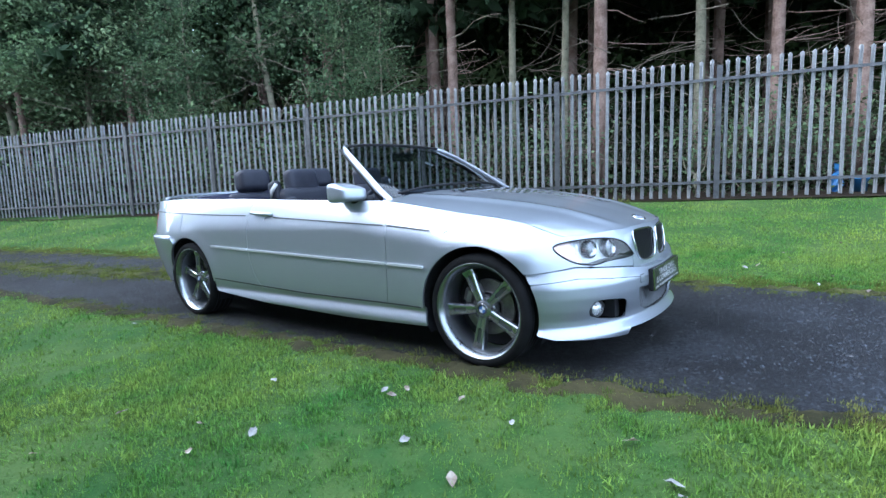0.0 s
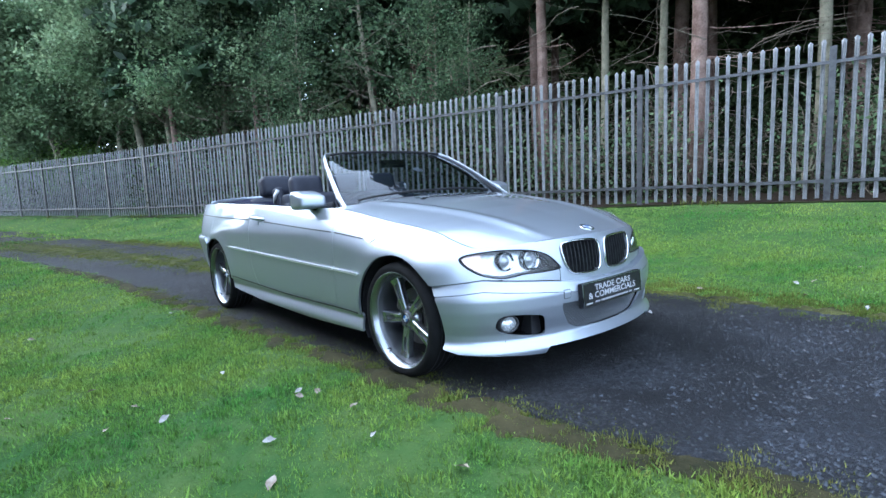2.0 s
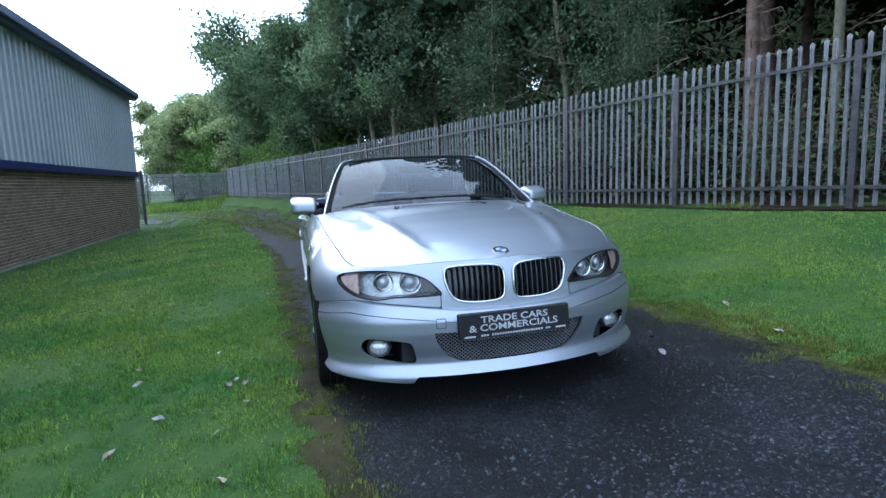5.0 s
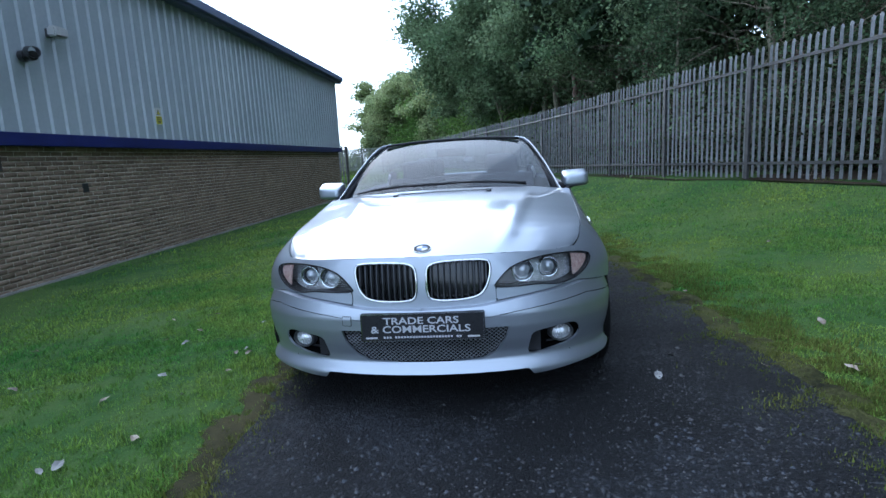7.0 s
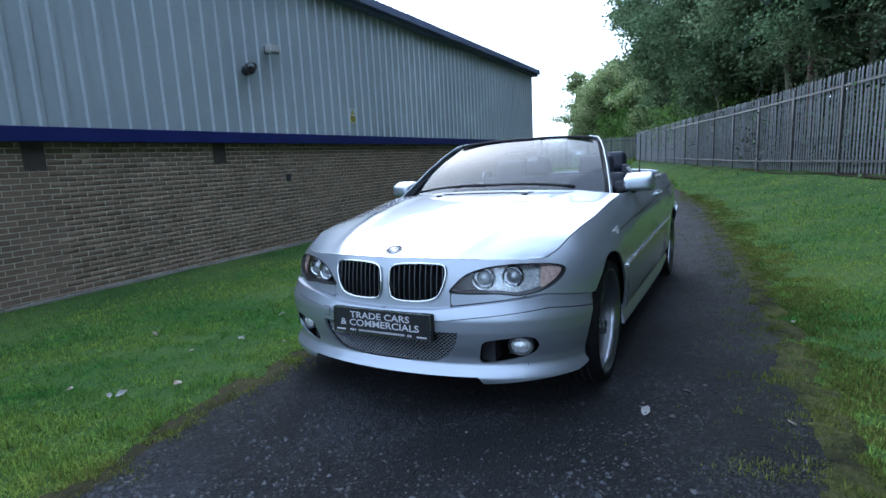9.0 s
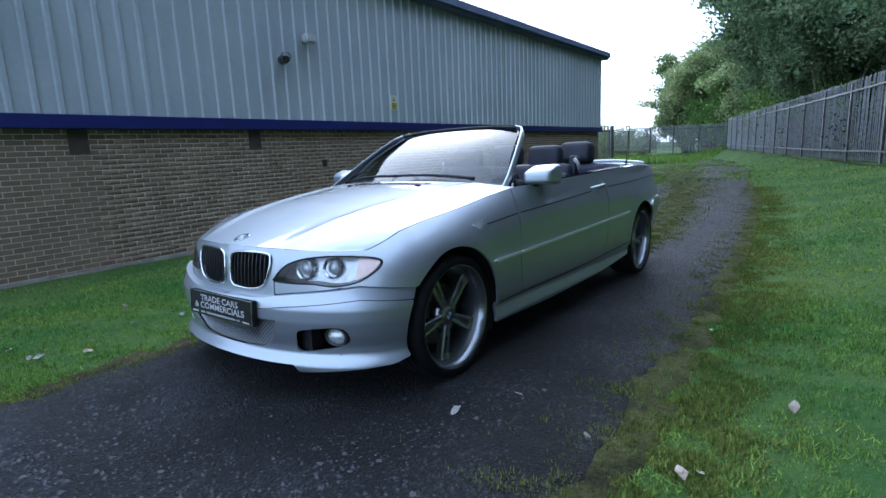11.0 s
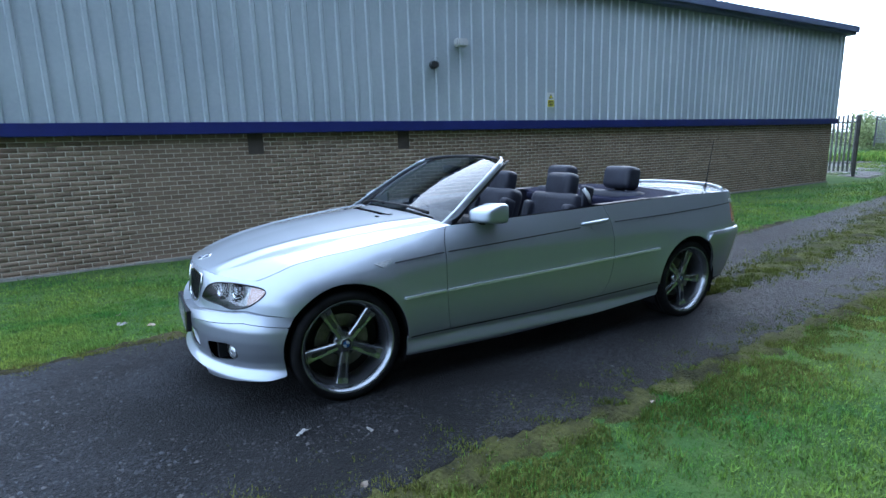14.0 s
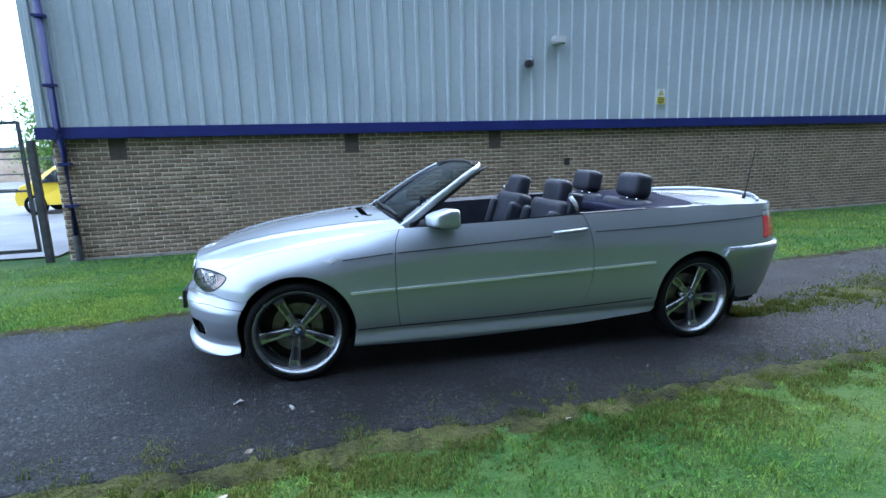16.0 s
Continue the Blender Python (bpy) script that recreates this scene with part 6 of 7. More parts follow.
dash = rounded((0.42, 1.36, 0.26), (-0.86, 0, 0.76), 0.07)
dashboard = part("dashboard", dash, trim_black, car, "black dashboard", smooth=True)
part("cowl_shelf", boxed(-0.95, -0.60, -0.66, 0.66, 0.80, 0.872, bevel=0.02), trim_black, dashboard)
wheel = bmesh.new()
sm = Matrix.Translation((-1.10, -0.37, 0.80)) @ Vector((-0.9, 0, 0.42)).to_track_quat("Z", "Y").to_matrix().to_4x4()
ringp = [sm @ Vector((0.185 * math.cos(a), 0.185 * math.sin(a), 0)) for a in np.linspace(0, 2 * math.pi, 33)]
ring_points(wheel, ringp, [0.016] * 33, 8, close=False)
lathe(wheel, [(0.0005, 0.03), (0.05, 0.03), (0.075, 0.01), (0.08, -0.02)], sm, 20)
for a in (0.3, math.pi - 0.3, -math.pi / 2):
    rod(wheel, sm @ Vector((0.05 * math.cos(a), 0.05 * math.sin(a), 0)), sm @ Vector((0.18 * math.cos(a), 0.18 * math.sin(a), 0)), 0.022, 0.016, 8)
part("steering_wheel", wheel, leather, car, "black leather steering wheel", smooth=True)
part("centre_console", rounded((1.1, 0.22, 0.28), (-1.45, 0, 0.44), 0.03), trim_black, car)
for s in (1, -1):
    seat = part("front_seat", rounded((0.52, 0.52, 0.17), (-1.42, s * 0.37, 0.48), 0.06, (0, -8, 0)), leather, car, "dark leather front seat", smooth=True)
    part("backrest", rounded((0.15, 0.50, 0.60), (-1.765, s * 0.37, 0.70), 0.06, (0, -17, 0)), leather, seat, smooth=True)
    part("side_bolster", rounded((0.13, 0.09, 0.50), (-1.70, s * 0.37 + 0.215, 0.68), 0.04, (0, -17, 0)), leather, seat, smooth=True)
    part("side_bolster", rounded((0.13, 0.09, 0.50), (-1.70, s * 0.37 - 0.215, 0.68), 0.04, (0, -17, 0)), leather, seat, smooth=True)
    part("headrest", rounded((0.12, 0.275, 0.205), (-1.872, s * 0.37, 1.035), 0.056, (0, -12, 0), 5), leather, seat, smooth=True)
    for d in (0.06, -0.06):
        part("headrest_post", rod(bmesh.new(), (-1.83, s * 0.37 + d, 0.88), (-1.86, s * 0.37 + d, 1.0), 0.007, sides=6), chrome, seat)
    part("belt_guide", rounded((0.10, 0.06, 0.17), (-1.885, s * 0.605, 0.965), 0.025, (0, -12, 0)), leather, seat, smooth=True)
    guide = bmesh.new()
    ring_points(guide, [(-1.845, s * 0.625, 1.03), (-1.875, s * 0.64, 0.985), (-1.90, s * 0.64, 0.93)], [0.014, 0.016, 0.008], 8)
    part("belt_tongue", guide, badge_white, seat, "pale belt feeder tip", smooth=True)
    rear = part("rear_seat", rounded((0.46, 0.56, 0.16), (-2.16, s * 0.33, 0.50), 0.06), leather, car, "dark leather rear seat", smooth=True)
    part("backrest", rounded((0.16, 0.58, 0.56), (-2.44, s * 0.33, 0.70), 0.06, (0, -16, 0)), leather, rear, smooth=True)
    part("headrest", rounded((0.16, 0.285, 0.185), (-2.525, s * 0.35, 1.075), 0.062, (0, -10, 0), 5), leather, rear, smooth=True)
    for d in (0.06, -0.06):
        part("headrest_post", rod(bmesh.new(), (-2.50, s * 0.35 + d, 0.92), (-2.52, s * 0.35 + d, 1.0), 0.008, sides=6), chrome, rear)
part("parcel_shelf", rounded((0.16, 1.30, 0.07), (-2.42, 0, 0.885), 0.025), soft_top, car, smooth=True)
part("bulkhead", boxed(-2.62, -2.55, -0.68, 0.68, 0.30, 0.93), carpet, car)


# ---- wheels ----
def wheel_parts(parent, face, turn):
    """One wheel round the y axis, its outer face towards +y * face; the hub at the origin."""
    m = Matrix.Rotation(radians(-90 * face), 4, "X")
    tyre = part("tyre", lathe(bmesh.new(), [(0.262, -0.20), (0.295, -0.205), (0.312, -0.19), (0.3175, -0.165), (0.318, -0.10), (0.3175, -0.03), (0.312, -0.005), (0.298, 0.010), (0.280, 0.013), (0.266, 0.008), (0.262, 0.0)], m, 64), rubber, parent, "low-profile black tyre", smooth=True)
    for rr in (-0.155, -0.115, -0.075, -0.04):
        part("groove", lathe(bmesh.new(), [(0.3185, rr - 0.004), (0.3187, rr), (0.3185, rr + 0.004)], m, 64), trim_black, tyre)
    rim = part("rim", lathe(bmesh.new(), [(0.238, -0.030), (0.240, -0.022), (0.246, -0.012), (0.254, -0.001), (0.262, 0.007), (0.268, 0.009), (0.270, 0.004), (0.266, -0.002)], m, 64), wheel_lip, parent, "bright dished alloy rim", smooth=True)
    part("barrel", lathe(bmesh.new(), [(0.262, -0.20), (0.245, -0.19), (0.235, -0.16), (0.228, -0.10), (0.228, -0.060), (0.233, -0.042), (0.238, -0.030)], m, 64), wheel_barrel, rim, smooth=True)
    outer, m = m, m @ Matrix.Translation((0, 0, -0.050))
    for k in range(5):
        a0 = radians(turn + 72 * k)
        bm = bmesh.new()
        # Two bars with a slot between them, sweeping up from the hub and widening at the rim.
        def at(r, t, h):
            return m @ Vector((r * math.cos(a0) - t * math.sin(a0), r * math.sin(a0) + t * math.cos(a0), h))
        prof = [(0.050, 0.024, -0.004), (0.112, 0.027, -0.002), (0.118, 0.0275, -0.002), (0.15, 0.030, -0.003), (0.196, 0.034, -0.004), (0.202, 0.0345, -0.004), (0.236, 0.040, 0.004)]
        beds = []
        for s in (1, -1):
            rws = []
            for r, w, h in prof:
                slot = 0.0006 if r < 0.115 or r > 0.20 else 0.0105
                rws.append([bm.verts.new(at(r, s * t, hh)) for t, hh in ((slot, h - 0.008), (slot + 0.0012, h - 0.001), (w - 0.006, h + 0.001), (w, h - 0.005), (w + 0.003, h - 0.035))])
            for a, b in zip(rws, rws[1:]):
                for i in range(4):
                    f = (a[i], a[i + 1], b[i + 1], b[i])
                    bm.faces.new(f)
            beds.append([r[0] for r in rws])
        bed = bmesh.new()
        for k2 in range(len(prof) - 1):
            bed.faces.new([bed.verts.new(v.co) for v in (beds[0][k2], beds[0][k2 + 1], beds[1][k2 + 1], beds[1][k2])])
        part("spoke_slot", bed, wheel_barrel, rim)
        bmesh.ops.recalc_face_normals(bm, faces=bm.faces)
        spoke = part("spoke", bm, wheel_silver, rim)
        nut = at(0.060, 0.0, -0.004)
        a1 = radians(turn + 36 + 72 * k)
        c = m @ Vector((0.056 * math.cos(a1), 0.056 * math.sin(a1), -0.018))
        part("wheel_bolt", rod(bmesh.new(), c - m.to_3x3() @ Vector((0, 0, 0.01)), c + m.to_3x3() @ Vector((0, 0, 0.012)), 0.011, sides=6), steel_dark, rim)
    part("hub", lathe(bmesh.new(), [(0.0005, -0.002), (0.036, -0.002), (0.05, -0.008), (0.072, -0.022), (0.078, -0.05)], m, 32), wheel_silver, rim, smooth=True)
    roundel("hub_badge", m @ Matrix.Translation((0, 0, 0.0)), 0.031, parent, "round badge of plain blue and white quarters")
    m = outer
    va = radians(-125)
    part("valve", rod(bmesh.new(), m @ Vector((0.236 * math.cos(va), 0.236 * math.sin(va), -0.03)), m @ Vector((0.222 * math.cos(va), 0.222 * math.sin(va), 0.0)), 0.004, sides=6), trim_black, rim)
    brake = part("brake_disc", lathe(bmesh.new(), [(0.085, -0.105), (0.09, -0.12), (0.158, -0.12), (0.158, -0.14)], m, 40), disc_steel, parent, "bare steel brake disc", smooth=False)
    part("brake_back", lathe(bmesh.new(), [(0.0005, -0.15), (0.225, -0.155)], m, 32), trim_black, parent)
    part("caliper", rod(bmesh.new(), m @ Vector((-0.135, 0.03, -0.125)), m @ Vector((-0.115, 0.09, -0.125)), 0.035, sides=8), disc_steel, parent)


for face in (1, -1):
    for x in (0.004, -2.735):
        turn = (82 if x > -1 else 29) if face > 0 else (42 if x > -1 else 20)
        w = new("road_wheel")
        w.parent = car
        w.matrix_local = pose(x, 0.848 * face, 0.302) @ Matrix.Diagonal((0.95, 1.0, 0.95, 1.0))
        tagged(w, "five-spoke alloy wheel with a low-profile tyre")
        wheel_parts(w, face, turn)


# ---- grass, grit and leaves ----
def blades(x, y, tall, wide, lean=0.5):
    """One bent blade, two triangles, at every point of the lawn."""
    n = len(x)
    z = ground_z(x, y) - 0.004
    az, ln = rng.uniform(0, 2 * math.pi, n), rng.normal(size=n) * lean
    h = tall * rng.uniform(0.55, 1.2, n)
    d = np.stack([np.cos(az), np.sin(az), 0 * az], -1)
    s = np.stack([-np.sin(az), np.cos(az), 0 * az], -1)
    base = np.stack([x, y, z], -1)
    w = (wide * rng.uniform(0.7, 1.3, n))[:, None]
    mid = base + d * (ln * h * 0.3)[:, None] + np.array((0, 0, 0.6)) * h[:, None]
    tip = base + d * (ln * h)[:, None] + np.array((0, 0, 0.95)) * h[:, None] * np.clip(1.1 - np.abs(ln) * 0.5, 0.3, 1)[:, None]
    v = np.stack([base - s * w, base + s * w, mid + s * w * 0.8, tip, mid - s * w * 0.8], 1).reshape(-1, 3)
    k = np.arange(n)[:, None] * 5
    return v, np.concatenate([k + np.array((0, 1, 2, 4)), k + np.array((4, 2, 3, 3))])[:, :], n


def blade_mesh(name, x, y, tall, wide, mat, label, lean=0.5):
    if tall < 0.1:
        v = straight_blades(x, y, tall, wide)
        faces = np.arange(len(v)).reshape(-1, 3)
    else:
        v, f, n = blades(x, y, tall, wide, lean)
        quad, tri = f[:n], f[n:, :3]
        faces = np.concatenate([quad[:, [0, 1, 2]], quad[:, [0, 2, 3]], tri])
    ob = array_mesh(name, v, faces, mat)
    return tagged(ob, label, "grass", kind="stuff")


def scatter(n, x0, x1, y0, y1):
    return rng.uniform(x0, x1, n), rng.uniform(y0, y1, n)


def lawn_points(n, x0, x1, y0, y1, which, soft=1.0):
    """Points of the lawn in a stretch that thins out softly towards its borders."""
    x, y = scatter(n, x0, x1, y0, y1)
    wob = 0.07 * np.sin(x * 4.1) + 0.05 * np.sin(x * 11.3 + 1) + 0.05 * rng.normal(size=n)
    keep = y < near_edge(x) + wob - 0.02 if which < 0 else (y > far_edge(x) + wob + 0.02) & (y < fence_y(x) - 0.25) & (rng.random(n) < np.clip(0.6 + (y - far_edge(x)) / 0.35, 0, 1))
    outer = np.minimum(x - x0, x1 - x)
    outer = np.minimum(outer, y - y0 if which < 0 else y1 - y)
    keep &= rng.random(n) < np.clip(outer / soft, 0, 1)
    return x[keep], y[keep]


WAVES = [(2 * math.pi / w * math.cos(a), 2 * math.pi / w * math.sin(a), p) for w, a, p in zip(np.random.default_rng(5).uniform(0.07, 0.42, 14), np.random.default_rng(6).uniform(0, math.pi, 14), np.random.default_rng(7).uniform(0, 6.28, 14))]


def tufts(x, y):
    """A clumpy field about -1 to 1, a hand's width from tuft to tuft."""
    return np.clip(sum(np.sin(a * x + b * y + p) for a, b, p in WAVES) / 3.6, -1.3, 1.3)


def straight_blades(x, y, tall, wide):
    """One slim leaning triangle at every point, taller and leaning together in tufts."""
    n = len(x)
    clump = tufts(x, y)
    az, ln = rng.uniform(0, 2 * math.pi, n) * 0.55 + 3.2 * tufts(y + 3.0, x), rng.normal(size=n) * 0.7
    h = tall * rng.uniform(0.55, 1.25, n) * (1 + 0.4 * clump)
    base = np.stack([x, y, ground_z(x, y) - 0.004], -1)
    s = np.stack([-np.sin(az), np.cos(az), 0 * az], -1) * (wide * rng.uniform(0.7, 1.3, n))[:, None]
    tip = base + np.stack([np.cos(az) * ln * h, np.sin(az) * ln * h, h * np.clip(1 - 0.35 * np.abs(ln), 0.3, 1)], -1)
    return np.stack([base - s, base + s, tip], 1).reshape(-1, 3)


parts_n = [lawn_points(210000, -3.4, 3.0, -3.5, -0.6, -1, 1.3), lawn_points(150000, -7.5, 4.2, -5.4, -0.6, -1, 2.2), lawn_points(90000, -13, 5.0, -6.6, -0.6, -1, 2.5), lawn_points(50000, -26, -5, -7.0, -0.8, -1, 3.0)]
parts_f = [lawn_points(180000, -4.0, 3.4, 1.4, 4.4, 1, 1.4), lawn_points(170000, -9, 6.5, 0.9, 8.6, 1, 2.5), lawn_points(60000, -32, -4, -3, 6.5, 1, 4.0)]
for name, sets, label, talls, wides in (
        ("lawn_grass", parts_n, "short mown green grass between the track and the shed", (0.023, 0.028, 0.036, 0.048), (0.0026, 0.0040, 0.006, 0.010)),
        ("verge_grass", parts_f, "short mown green grass between the track and the fence", (0.024, 0.032, 0.048), (0.0026, 0.005, 0.010))):
    v = np.concatenate([straight_blades(x, y, a, b) for (x, y), a, b in zip(sets, talls, wides)])
    tagged(array_mesh(name, v, np.arange(len(v)).reshape(-1, 3), grass_blade), label, "grass", kind="stuff")

# Yellowing moss and thin grass along the edges and down the middle of the track behind the car.
n, k = 170000, 26000
x = np.concatenate([rng.uniform(-14, 4, n), rng.uniform(-5, 3.5, k)])
y = np.concatenate([far_edge(x[:n]) + 0.14 + rng.normal(size=n) * 0.19 - 0.15 * np.abs(soft_noise(x[:n], x[:n] * 0, 2.2, 4.0)), near_edge(x[n:]) + 0.02 + rng.normal(size=k) * 0.085])
keep = (soft_noise(x, y, 4.5, 8.0) > -0.22)
x, y = x[keep], y[keep]
blade_mesh("edge_moss", x, y, 0.027, 0.005, moss_blade, "yellowing moss and thin grass along the track edge", 0.9)


def strip_y(x):
    return np.interp(x, (-31, -22, -14.4, -8.9, -6, -4, -3), (-6.0, -3.8, -1.5, -0.44, 0.1, 0.42, 0.5))


def strip_half(x):
    return np.interp(x, (-26, -14, -8, -5, -3.4), (1.0, 0.55, 0.34, 0.22, 0.06))


vx = np.concatenate([np.arange(-28, -12, 0.25), np.arange(-12, -3.3, 0.06)])
vv = np.linspace(-1, 1, 11)
half = strip_half(vx) * (0.85 + 0.4 * soft_noise(vx, vx * 0, 1.2, 21.0) + 0.5 * soft_noise(vx, vx * 0, 5.0, 23.0))
vy = (strip_y(vx) + 0.08 * soft_noise(vx, vx * 0, 0.8, 25.0))[:, None] + half[:, None] * vv[None]
vxx = np.repeat(vx[:, None], 11, 1)
vz = ground_z(vxx, vy) + 0.010 + 0.012 * (1 - vv[None] ** 2) + 0.022 * soft_noise(vxx, vy, 4.0, 2.0) - 0.03 * (np.abs(vv[None]) > 0.99)
va = (np.arange(len(vx) - 1)[:, None] * 11 + np.arange(10)[None]).ravel()
ridge = array_mesh("verge", np.stack([vxx, vy, vz], -1).reshape(-1, 3), np.stack([va, va + 11, va + 12, va + 1], -1), moss_green, smooth=True)
tagged(ridge, "mossy ridge between the wheel ruts of the track", "ground", kind="structure")
n = 110000
x = -3.4 - 25 * rng.random(n) ** 1.6
y = strip_y(x) + rng.normal(size=n) * strip_half(x) * 0.8
keep = soft_noise(x, y, 1.7, 2.0) + 0.3 * rng.normal(size=n) > -0.3
blade_mesh("strip_grass", x[keep], y[keep], 0.038, 0.008, moss_blade, "low grass and moss growing down the middle of the track", 0.8)
n = 70000
x = rng.uniform(-42, -15, n)
y = rng.uniform(-12, 0, n)
keep = (y > near_edge(x) - 0.1) & (y < far_edge(x) + 0.1) & (soft_noise(x, y, 0.55, 31.0) + 0.25 * soft_noise(x, y, 2.1, 33.0) > np.interp(x, (-34, -24, -15), (-0.12, 0.05, 0.22)))
blade_mesh("lane_grass", x[keep], y[keep], 0.085, 0.014, grass_blade, "patches of rough grass where the lane is little used", 0.7)
n = 9000
x = rng.uniform(-50, -38, n)
y = rng.uniform(-16, -6.5, n)
blade_mesh("tall_weeds", x, y, 0.5, 0.02, grass_blade, "rough tall grass at the far fence", 0.5)
n = 5000
x = rng.uniform(-30, 6, n)
y = fence_y(x) - 0.1 + rng.normal(size=n) * 0.12
keep = soft_noise(x, y, 0.8, 7.0) > 0.36
blade_mesh("fence_weeds", x[keep], y[keep], 0.11, 0.006, moss_blade, "tufts of weeds along the foot of the fence", 0.5)

# Loose grit on the track.
n = 9000
x = np.concatenate([rng.uniform(-8, 3.5, n), 0.15 + rng.normal(size=700) * 0.28, rng.uniform(0.5, 3.0, 4200)])
y = np.concatenate([near_edge(x[:n]) + (far_edge(x[:n]) - near_edge(x[:n])) * rng.beta(0.8, 0.7, n), 1.15 + rng.normal(size=700) * 0.11, rng.uniform(0.0, 1.65, 4200)])
s = np.where(rng.random(len(x)) < 0.012, rng.uniform(0.009, 0.015, len(x)), rng.uniform(0.002, 0.006, len(x)))
octa = np.array([(1, 0, 0), (-1, 0, 0), (0, 1, 0), (0, -1, 0), (0, 0, 0.7), (0, 0, -0.7)])
of = np.array([(0, 2, 4), (2, 1, 4), (1, 3, 4), (3, 0, 4)])
ang = rng.uniform(0, 6.28, len(x))
v = octa[None] * s[:, None, None] * rng.uniform(0.6, 1.3, (len(x), 6, 1))
v = np.stack([v[..., 0] * np.cos(ang)[:, None] - v[..., 1] * np.sin(ang)[:, None], v[..., 0] * np.sin(ang)[:, None] + v[..., 1] * np.cos(ang)[:, None], v[..., 2]], -1)
v += np.stack([x, y, ground_z(x, y) + 0.013], -1)[:, None]
grit = array_mesh("grit", v.reshape(-1, 3), (of[None] + 6 * np.arange(len(x))[:, None, None]).reshape(-1, 3), stone_grey)
tagged(grit, "loose grey grit and small stones on the track", "gravel", kind="stuff")

# Pale chippings where the car has not stood, ahead of it and behind it.
def chippings(n, x0, x1, peak):
    x = x0 + (x1 - x0) * rng.beta(*peak, n)
    y = near_edge(x) + (far_edge(x) - near_edge(x)) * rng.uniform(0.03, 0.97, n)
    keep = soft_noise(x, y, 1.1, 12.0) + 0.35 * rng.normal(size=n) > -0.1
    return x[keep], y[keep]


(xa, ya), (xb, yb) = chippings(46000, 0.75, 5.4, (1.7, 1.4)), chippings(20000, -9.5, -2.5, (1.0, 1.4))
x, y = np.concatenate([xa, xb]), np.concatenate([ya, yb])
s = 0.003 + 0.0095 * rng.random(len(x)) ** 2.2
ang = rng.uniform(0, 6.28, (len(x), 1)) + np.array((0, 1.5, 3.2, 4.7))[None] + rng.normal(size=(len(x), 4)) * 0.25
rad = s[:, None] * rng.uniform(0.7, 1.35, (len(x), 4))
low = np.stack([np.cos(ang) * rad, np.sin(ang) * rad, -0.002 + 0 * rad], -1)
peak = np.stack([rng.normal(size=len(x)) * s * 0.35, rng.normal(size=len(x)) * s * 0.35, s * rng.uniform(0.5, 1.0, len(x))], -1)[:, None]
v = np.concatenate([low, peak], 1) + np.stack([x, y, ground_z(x, y) + 0.012], -1)[:, None]
f = np.array([(0, 1, 4), (1, 2, 4), (2, 3, 4), (3, 0, 4)])
chips = array_mesh("chippings", v.reshape(-1, 3), (f[None] + 5 * np.arange(len(x))[:, None, None]).reshape(-1, 3), stone_light)
tagged(chips, "pale grey stone chippings worked loose on the track", "gravel", kind="stuff")


def fallen_leaf(size):
    bm = bmesh.new()
    out = [(0.0, -1.0), (0.35, -0.65), (0.62, -0.1), (0.5, 0.45), (0.15, 0.9), (0, 1.1), (-0.2, 0.8), (-0.55, 0.4), (-0.6, -0.15), (-0.3, -0.7)]
    mid = bm.verts.new((0, 0, size * 0.10))
    ring = [bm.verts.new((a * size, b * size, size * (0.12 + 0.5 * a * a + 0.12 * math.sin(5 * b)))) for a, b in out]
    for a, b in zip(ring, ring[1:] + ring[:1]):
        bm.faces.new((mid, a, b))
    return bm


LEAF_AT = [(-0.25, -1.31, 1), (0.45, -1.32, 1), (-0.49, -1.88, 1), (0.14, -1.63, 1), (-0.88, -1.48, 1), (0.83, 2.46, 1), (-0.18, -1.34, 0), (1.13, -1.49, 1), (0.27, 2.0, 1),
           (0.30, 1.95, 0), (0.33, 1.07, 1), (0.05, 1.21, 1), (0.45, -1.75, 0), (-0.6, -2.1, 0), (0.9, -1.25, 0), (0.23, 1.6, 0), (-0.4, 2.2, 0), (-1.3, 1.72, 0), (1.0, 2.1, 0), (1.4, 1.9, 1)]
for _ in range(24):
    side = rng.random() < 0.6
    x = rng.uniform(-4, 2.6)
    LEAF_AT.append((x, rng.uniform(-3.2, -1.0) if side else rng.uniform(1.75, 4.5), int(rng.random() < 0.3)))
pale_data_leaf = brown_data_leaf = None
for i, (x, y, pale_one) in enumerate(LEAF_AT):
    size = float(rng.uniform(0.018, 0.034))
    data = pale_data_leaf if pale_one else brown_data_leaf
    if data is None:
        ob = link_mesh("fallen_leaf", fallen_leaf(0.03), pale_leaf if pale_one else dead_leaf)
        if pale_one:
            pale_data_leaf = ob.data
        else:
            brown_data_leaf = ob.data
    else:
        ob = new("fallen_leaf", data)
    lift = 0.022 if (y < near_edge(x) or y > far_edge(x)) else 0.015
    ob.matrix_world = pose(x, y, float(ground_z(x, y)) + lift, float(rng.uniform(-25, 25)), float(rng.uniform(-25, 25)), float(rng.uniform(0, 360))) @ Matrix.Scale(size / 0.03, 4)
    tagged(ob, "curled pale silvery fallen leaf on the grass" if pale_one else "curled brown fallen leaf on the ground", "leaf", "fallen leaves")


# ---- the yard past the shed's corner ----
concrete = material("yard_concrete", (0.16, 0.16, 0.165), (0.26, 0.26, 0.265), 0.85, scale=0.7, fine=30, bump=0.004)
yellow_paint = material("yellow_paint", (0.72, 0.50, 0.015), (0.78, 0.56, 0.03), 0.3, scale=2, fine=60, coat=1.0)
dark_glass = material("dark_glass", (0.015, 0.018, 0.022), (0.03, 0.034, 0.04), 0.05, scale=3, fine=40, coat=1.0)
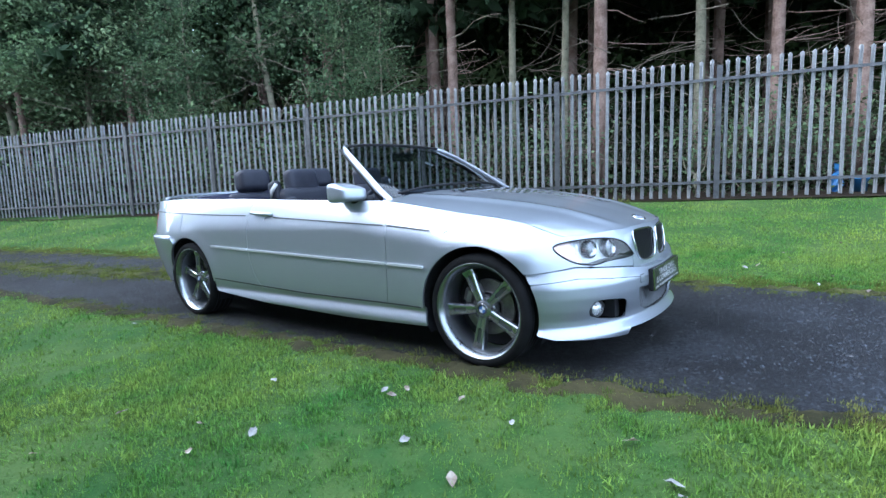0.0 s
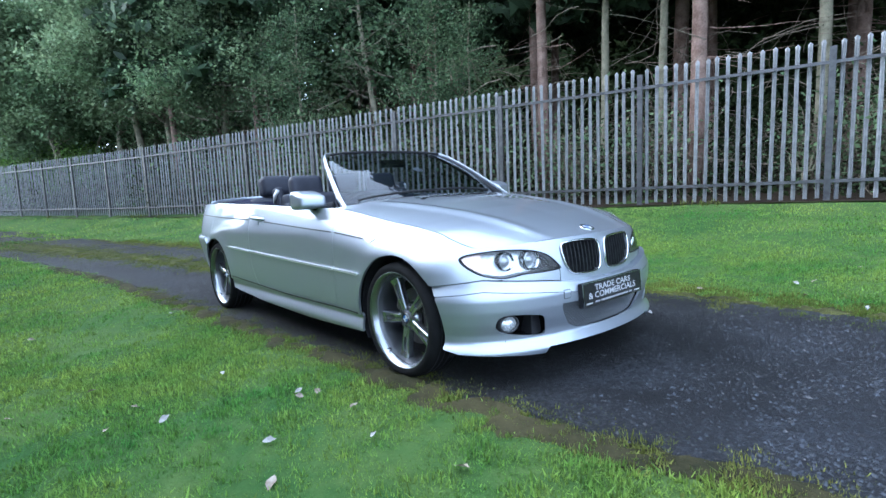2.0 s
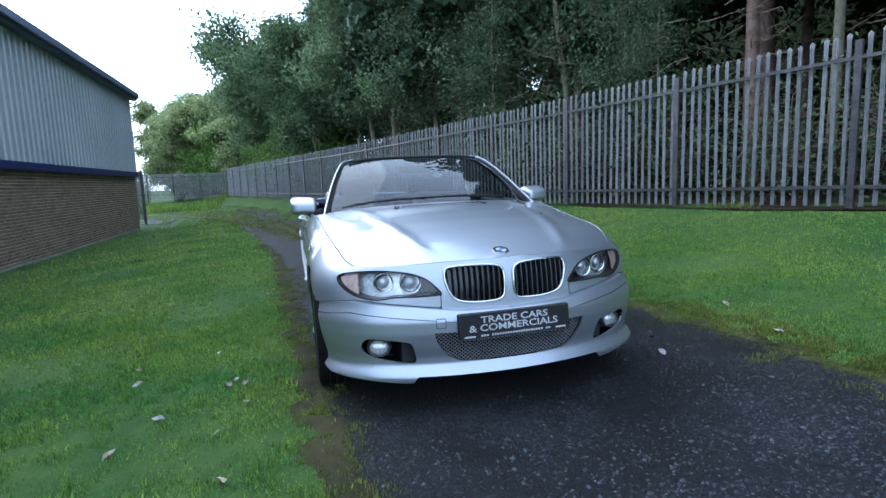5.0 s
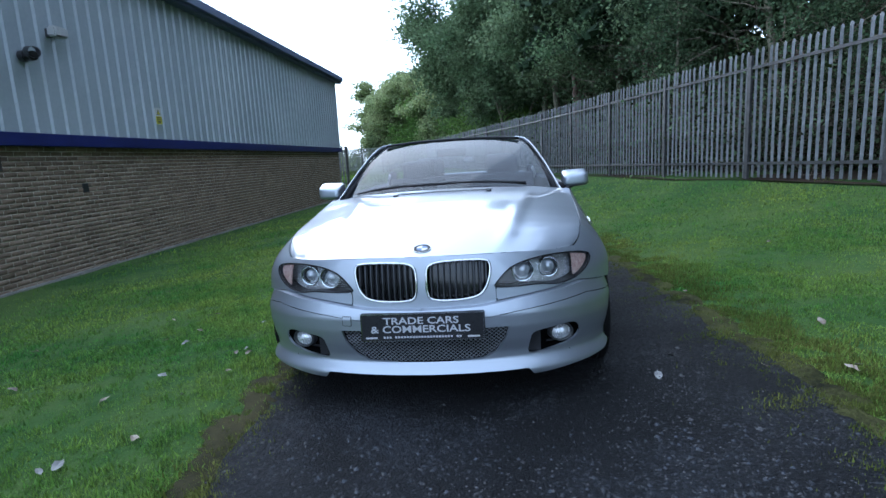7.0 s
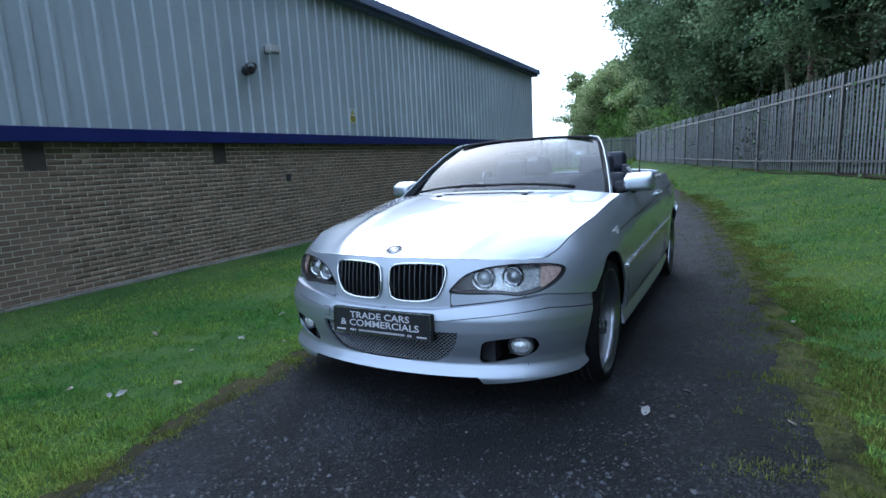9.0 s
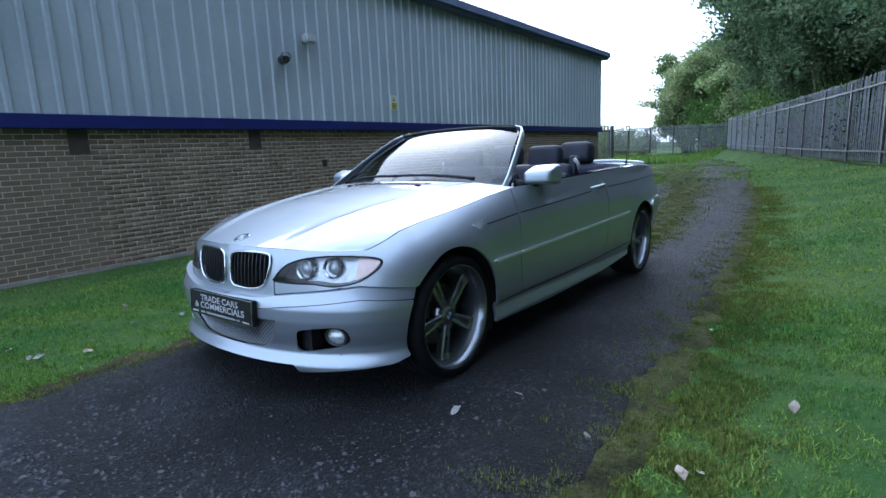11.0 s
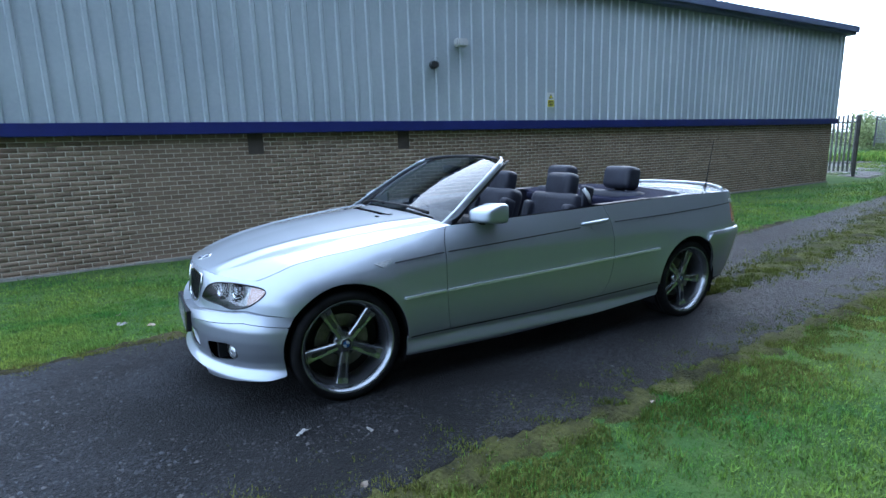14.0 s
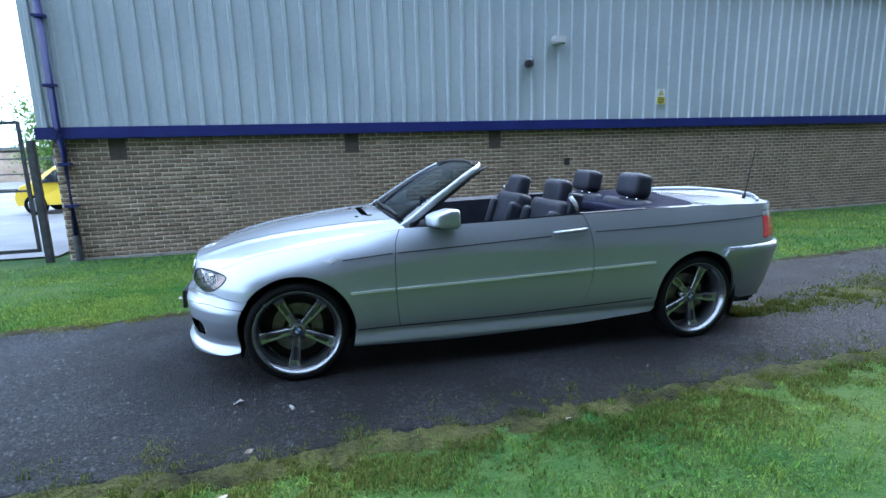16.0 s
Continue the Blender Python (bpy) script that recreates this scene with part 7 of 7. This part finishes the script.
yard = sheet("yard", np.linspace(4.3, 40, 12), np.linspace(-40, -7.0, 14), lambda x, y: 0 * x - 0.44, concrete)
tagged(yard, "grey concrete yard past the shed corner", "pavement", kind="structure")

gate = thing("metal_gate", (0, 0, 0), "dark steel yard gate hung on a post at the shed corner", "gate", turn=WALL_TURN)
part("gate_post", boxed(4.16, 4.27, -0.09, 0.02, -0.7, 1.60, bevel=0.008), steel_dark, gate)
part("frame_rail", boxed(4.36, 7.7, -0.03, 0.015, 1.86, 1.91), steel_dark, gate)
part("frame_rail", boxed(4.36, 7.7, -0.03, 0.015, -0.26, -0.20), steel_dark, gate)
part("frame_rail", boxed(4.36, 7.7, -0.025, 0.01, 1.41, 1.445), steel_dark, gate)
part("frame_rail", boxed(4.36, 7.7, -0.025, 0.01, 0.76, 0.795), steel_dark, gate)
part("frame_stile", boxed(4.31, 4.36, -0.03, 0.015, -0.26, 1.91), steel_dark, gate)
for x in np.arange(5.2, 7.7, 0.8):
    part("frame_stile", boxed(x - 0.015, x + 0.015, -0.03, 0.01, -0.2, 1.86), steel_dark, gate)

hatch = thing("yellow_car", (0, 0, 0), "small bright yellow hatchback parked in the yard", "car", turn=pose(7.75, -15.5, -0.44))
prof = [(0.47, 0.28), (0.52, 0.48), (0.47, 0.68), (0.32, 0.86), (0.08, 0.95), (-0.55, 1.40), (-1.20, 1.48), (-2.2, 1.44), (-2.72, 1.05), (-2.80, 0.6), (-2.74, 0.30)]
bm = bmesh.new()
loops = []
for y, k in ((-0.83, 0.0), (-0.80, 0.02), (-0.5, 0.05), (0.5, 0.05), (0.80, 0.02), (0.83, 0.0)):
    loops.append([bm.verts.new((x, (y if z < 0.9 else y * (1 - 0.22 * (z - 0.9) / 0.5)), z + k * (z > 0.6))) for x, z in prof])
for a, b in zip(loops, loops[1:]):
    for i in range(len(prof) - 1):
        bm.faces.new((a[i], a[i + 1], b[i + 1], b[i]))
bm.faces.new(loops[0])
bm.faces.new(list(reversed(loops[-1])))
bmesh.ops.recalc_face_normals(bm, faces=bm.faces)
part("body", bm, yellow_paint, hatch, smooth=False)
for s in (1, -1):
    for x in (0.0, -2.1):
        w = part("wheel", rod(bmesh.new(), (x, s * 0.68, 0.30), (x, s * 0.845, 0.30), 0.30, sides=24), rubber, hatch)
        part("hubcap", rod(bmesh.new(), (x, s * 0.845, 0.30), (x, s * 0.855, 0.30), 0.20, 0.18, sides=20), wheel_silver, w)
    part("headlamp", boxed(0.28, 0.47, min(s * 0.52, s * 0.82), max(s * 0.52, s * 0.82), 0.62, 0.76, bevel=0.03), clear_lens, hatch)
    bm = bmesh.new()
    v = [bm.verts.new(p) for p in ((-0.15, s * 0.828, 0.95), (-0.60, s * 0.745, 1.33), (-2.1, s * 0.74, 1.36), (-2.35, s * 0.82, 0.98))]
    bm.faces.new(v)
    part("side_window", bm, dark_glass, hatch)
bm = bmesh.new()
v = [bm.verts.new(p) for p in ((0.09, -0.66, 1.0), (0.09, 0.66, 1.0), (-0.52, 0.58, 1.435), (-0.52, -0.58, 1.435))]
bm.faces.new(v)
part("windscreen", bm, dark_glass, hatch)

cream_brick = material("cream_brick", (0.34, 0.25, 0.18), (0.48, 0.38, 0.28), 0.9, scale=2, fine=40)
far_block = thing("low_building", (0, 0, 0), "low cream-brick building across the yard", "building")
part("wall", boxed(8, 34, -44, -38, -0.5, 1.7), cream_brick, far_block)
part("roof", boxed(7.8, 34.2, -44.2, -37.8, 1.7, 1.82), fascia_paint, far_block)
hedge_rail = thing("rail_fence", (0, 0, 0), "low dark metal rail fence across the yard", "fence")
for z in (0.1, 0.65, 1.2):
    part("rail", boxed(3.5, 26, -19.03, -18.98, z - 0.025, z + 0.025), steel_dark, hedge_rail)
for x in np.arange(4.0, 26, 2.4):
    part("post", boxed(x - 0.04, x + 0.04, -19.05, -18.97, -0.5, 1.25), steel_dark, hedge_rail)


# ---- bricks of the shed's plinth, course by course ----
brick_bm = bmesh.new()
bw, bh, bd = 0.213, 0.0635, 0.005
c = [brick_bm.verts.new(p) for p in ((0, -bd, 0), (bw, -bd, 0), (bw, -bd, bh), (0, -bd, bh), (0.003, 0, 0.003), (bw - 0.003, 0, 0.003), (bw - 0.003, 0, bh - 0.003), (0.003, 0, bh - 0.003))]
for f in ((4, 5, 6, 7), (0, 1, 5, 4), (1, 2, 6, 5), (2, 3, 7, 6), (3, 0, 4, 7)):
    brick_bm.faces.new([c[k] for k in f])
brick = part("brick", brick_bm, brick_clay, brick_wall)
unit_v = np.array([v.co[:] for v in brick.data.vertices])
unit_f = np.array([tuple(p.vertices) for p in brick.data.polygons])
taken, rest, first = 0, [], True
for row in range(31):
    z = 1.535 - 0.075 * row
    x = X0 + 0.14 + (0.1125 if row % 2 else 0.0)
    if row % 2:
        rest.append((X0 + 0.14, 0.0, z, 0.1025))
    while x < X1 - 0.20:
        dy = random.uniform(-0.0015, 0.002)
        if -1.35 < x < 0.9 and taken < 300:
            ob = brick if first else new("brick", brick.data)
            first = False
            ob.parent = brick_wall
            ob.matrix_local = pose(x, dy, z)
            taken += 1
        else:
            rest.append((x, dy, z, min(bw, X1 - 0.15 - x)))
        x += 0.225
rest = np.array(rest)
wide = np.ones((len(rest), 1, 3))
wide[:, 0, 0] = rest[:, 3] / bw
v = (unit_v[None] * wide + rest[:, None, :3]).reshape(-1, 3)
f = (unit_f[None] + 8 * np.arange(len(rest))[:, None, None]).reshape(-1, 4)
more = array_mesh("brickwork", v, f, brick_clay_rest, brick_wall)
tagged(more, "courses of brown brick along the wall", kind="stuff")
ends = np.array([(X1 - 0.15 - 0.001, -0.03 - 0.225 * k - (0.1125 if r % 2 else 0), 1.535 - 0.075 * r) for r in range(31) for k in range(20)])
rot = np.stack([unit_v[:, 1], -unit_v[:, 0], unit_v[:, 2]], -1) * np.array((1, 1, 1)) + np.array((0.009, 0, 0))
more = array_mesh("end_brickwork", (rot[None] + ends[:, None]).reshape(-1, 3), (unit_f[None] + 8 * np.arange(len(ends))[:, None, None]).reshape(-1, 4), brick_clay_rest, brick_wall)
tagged(more, "courses of brown brick on the end wall", kind="stuff")
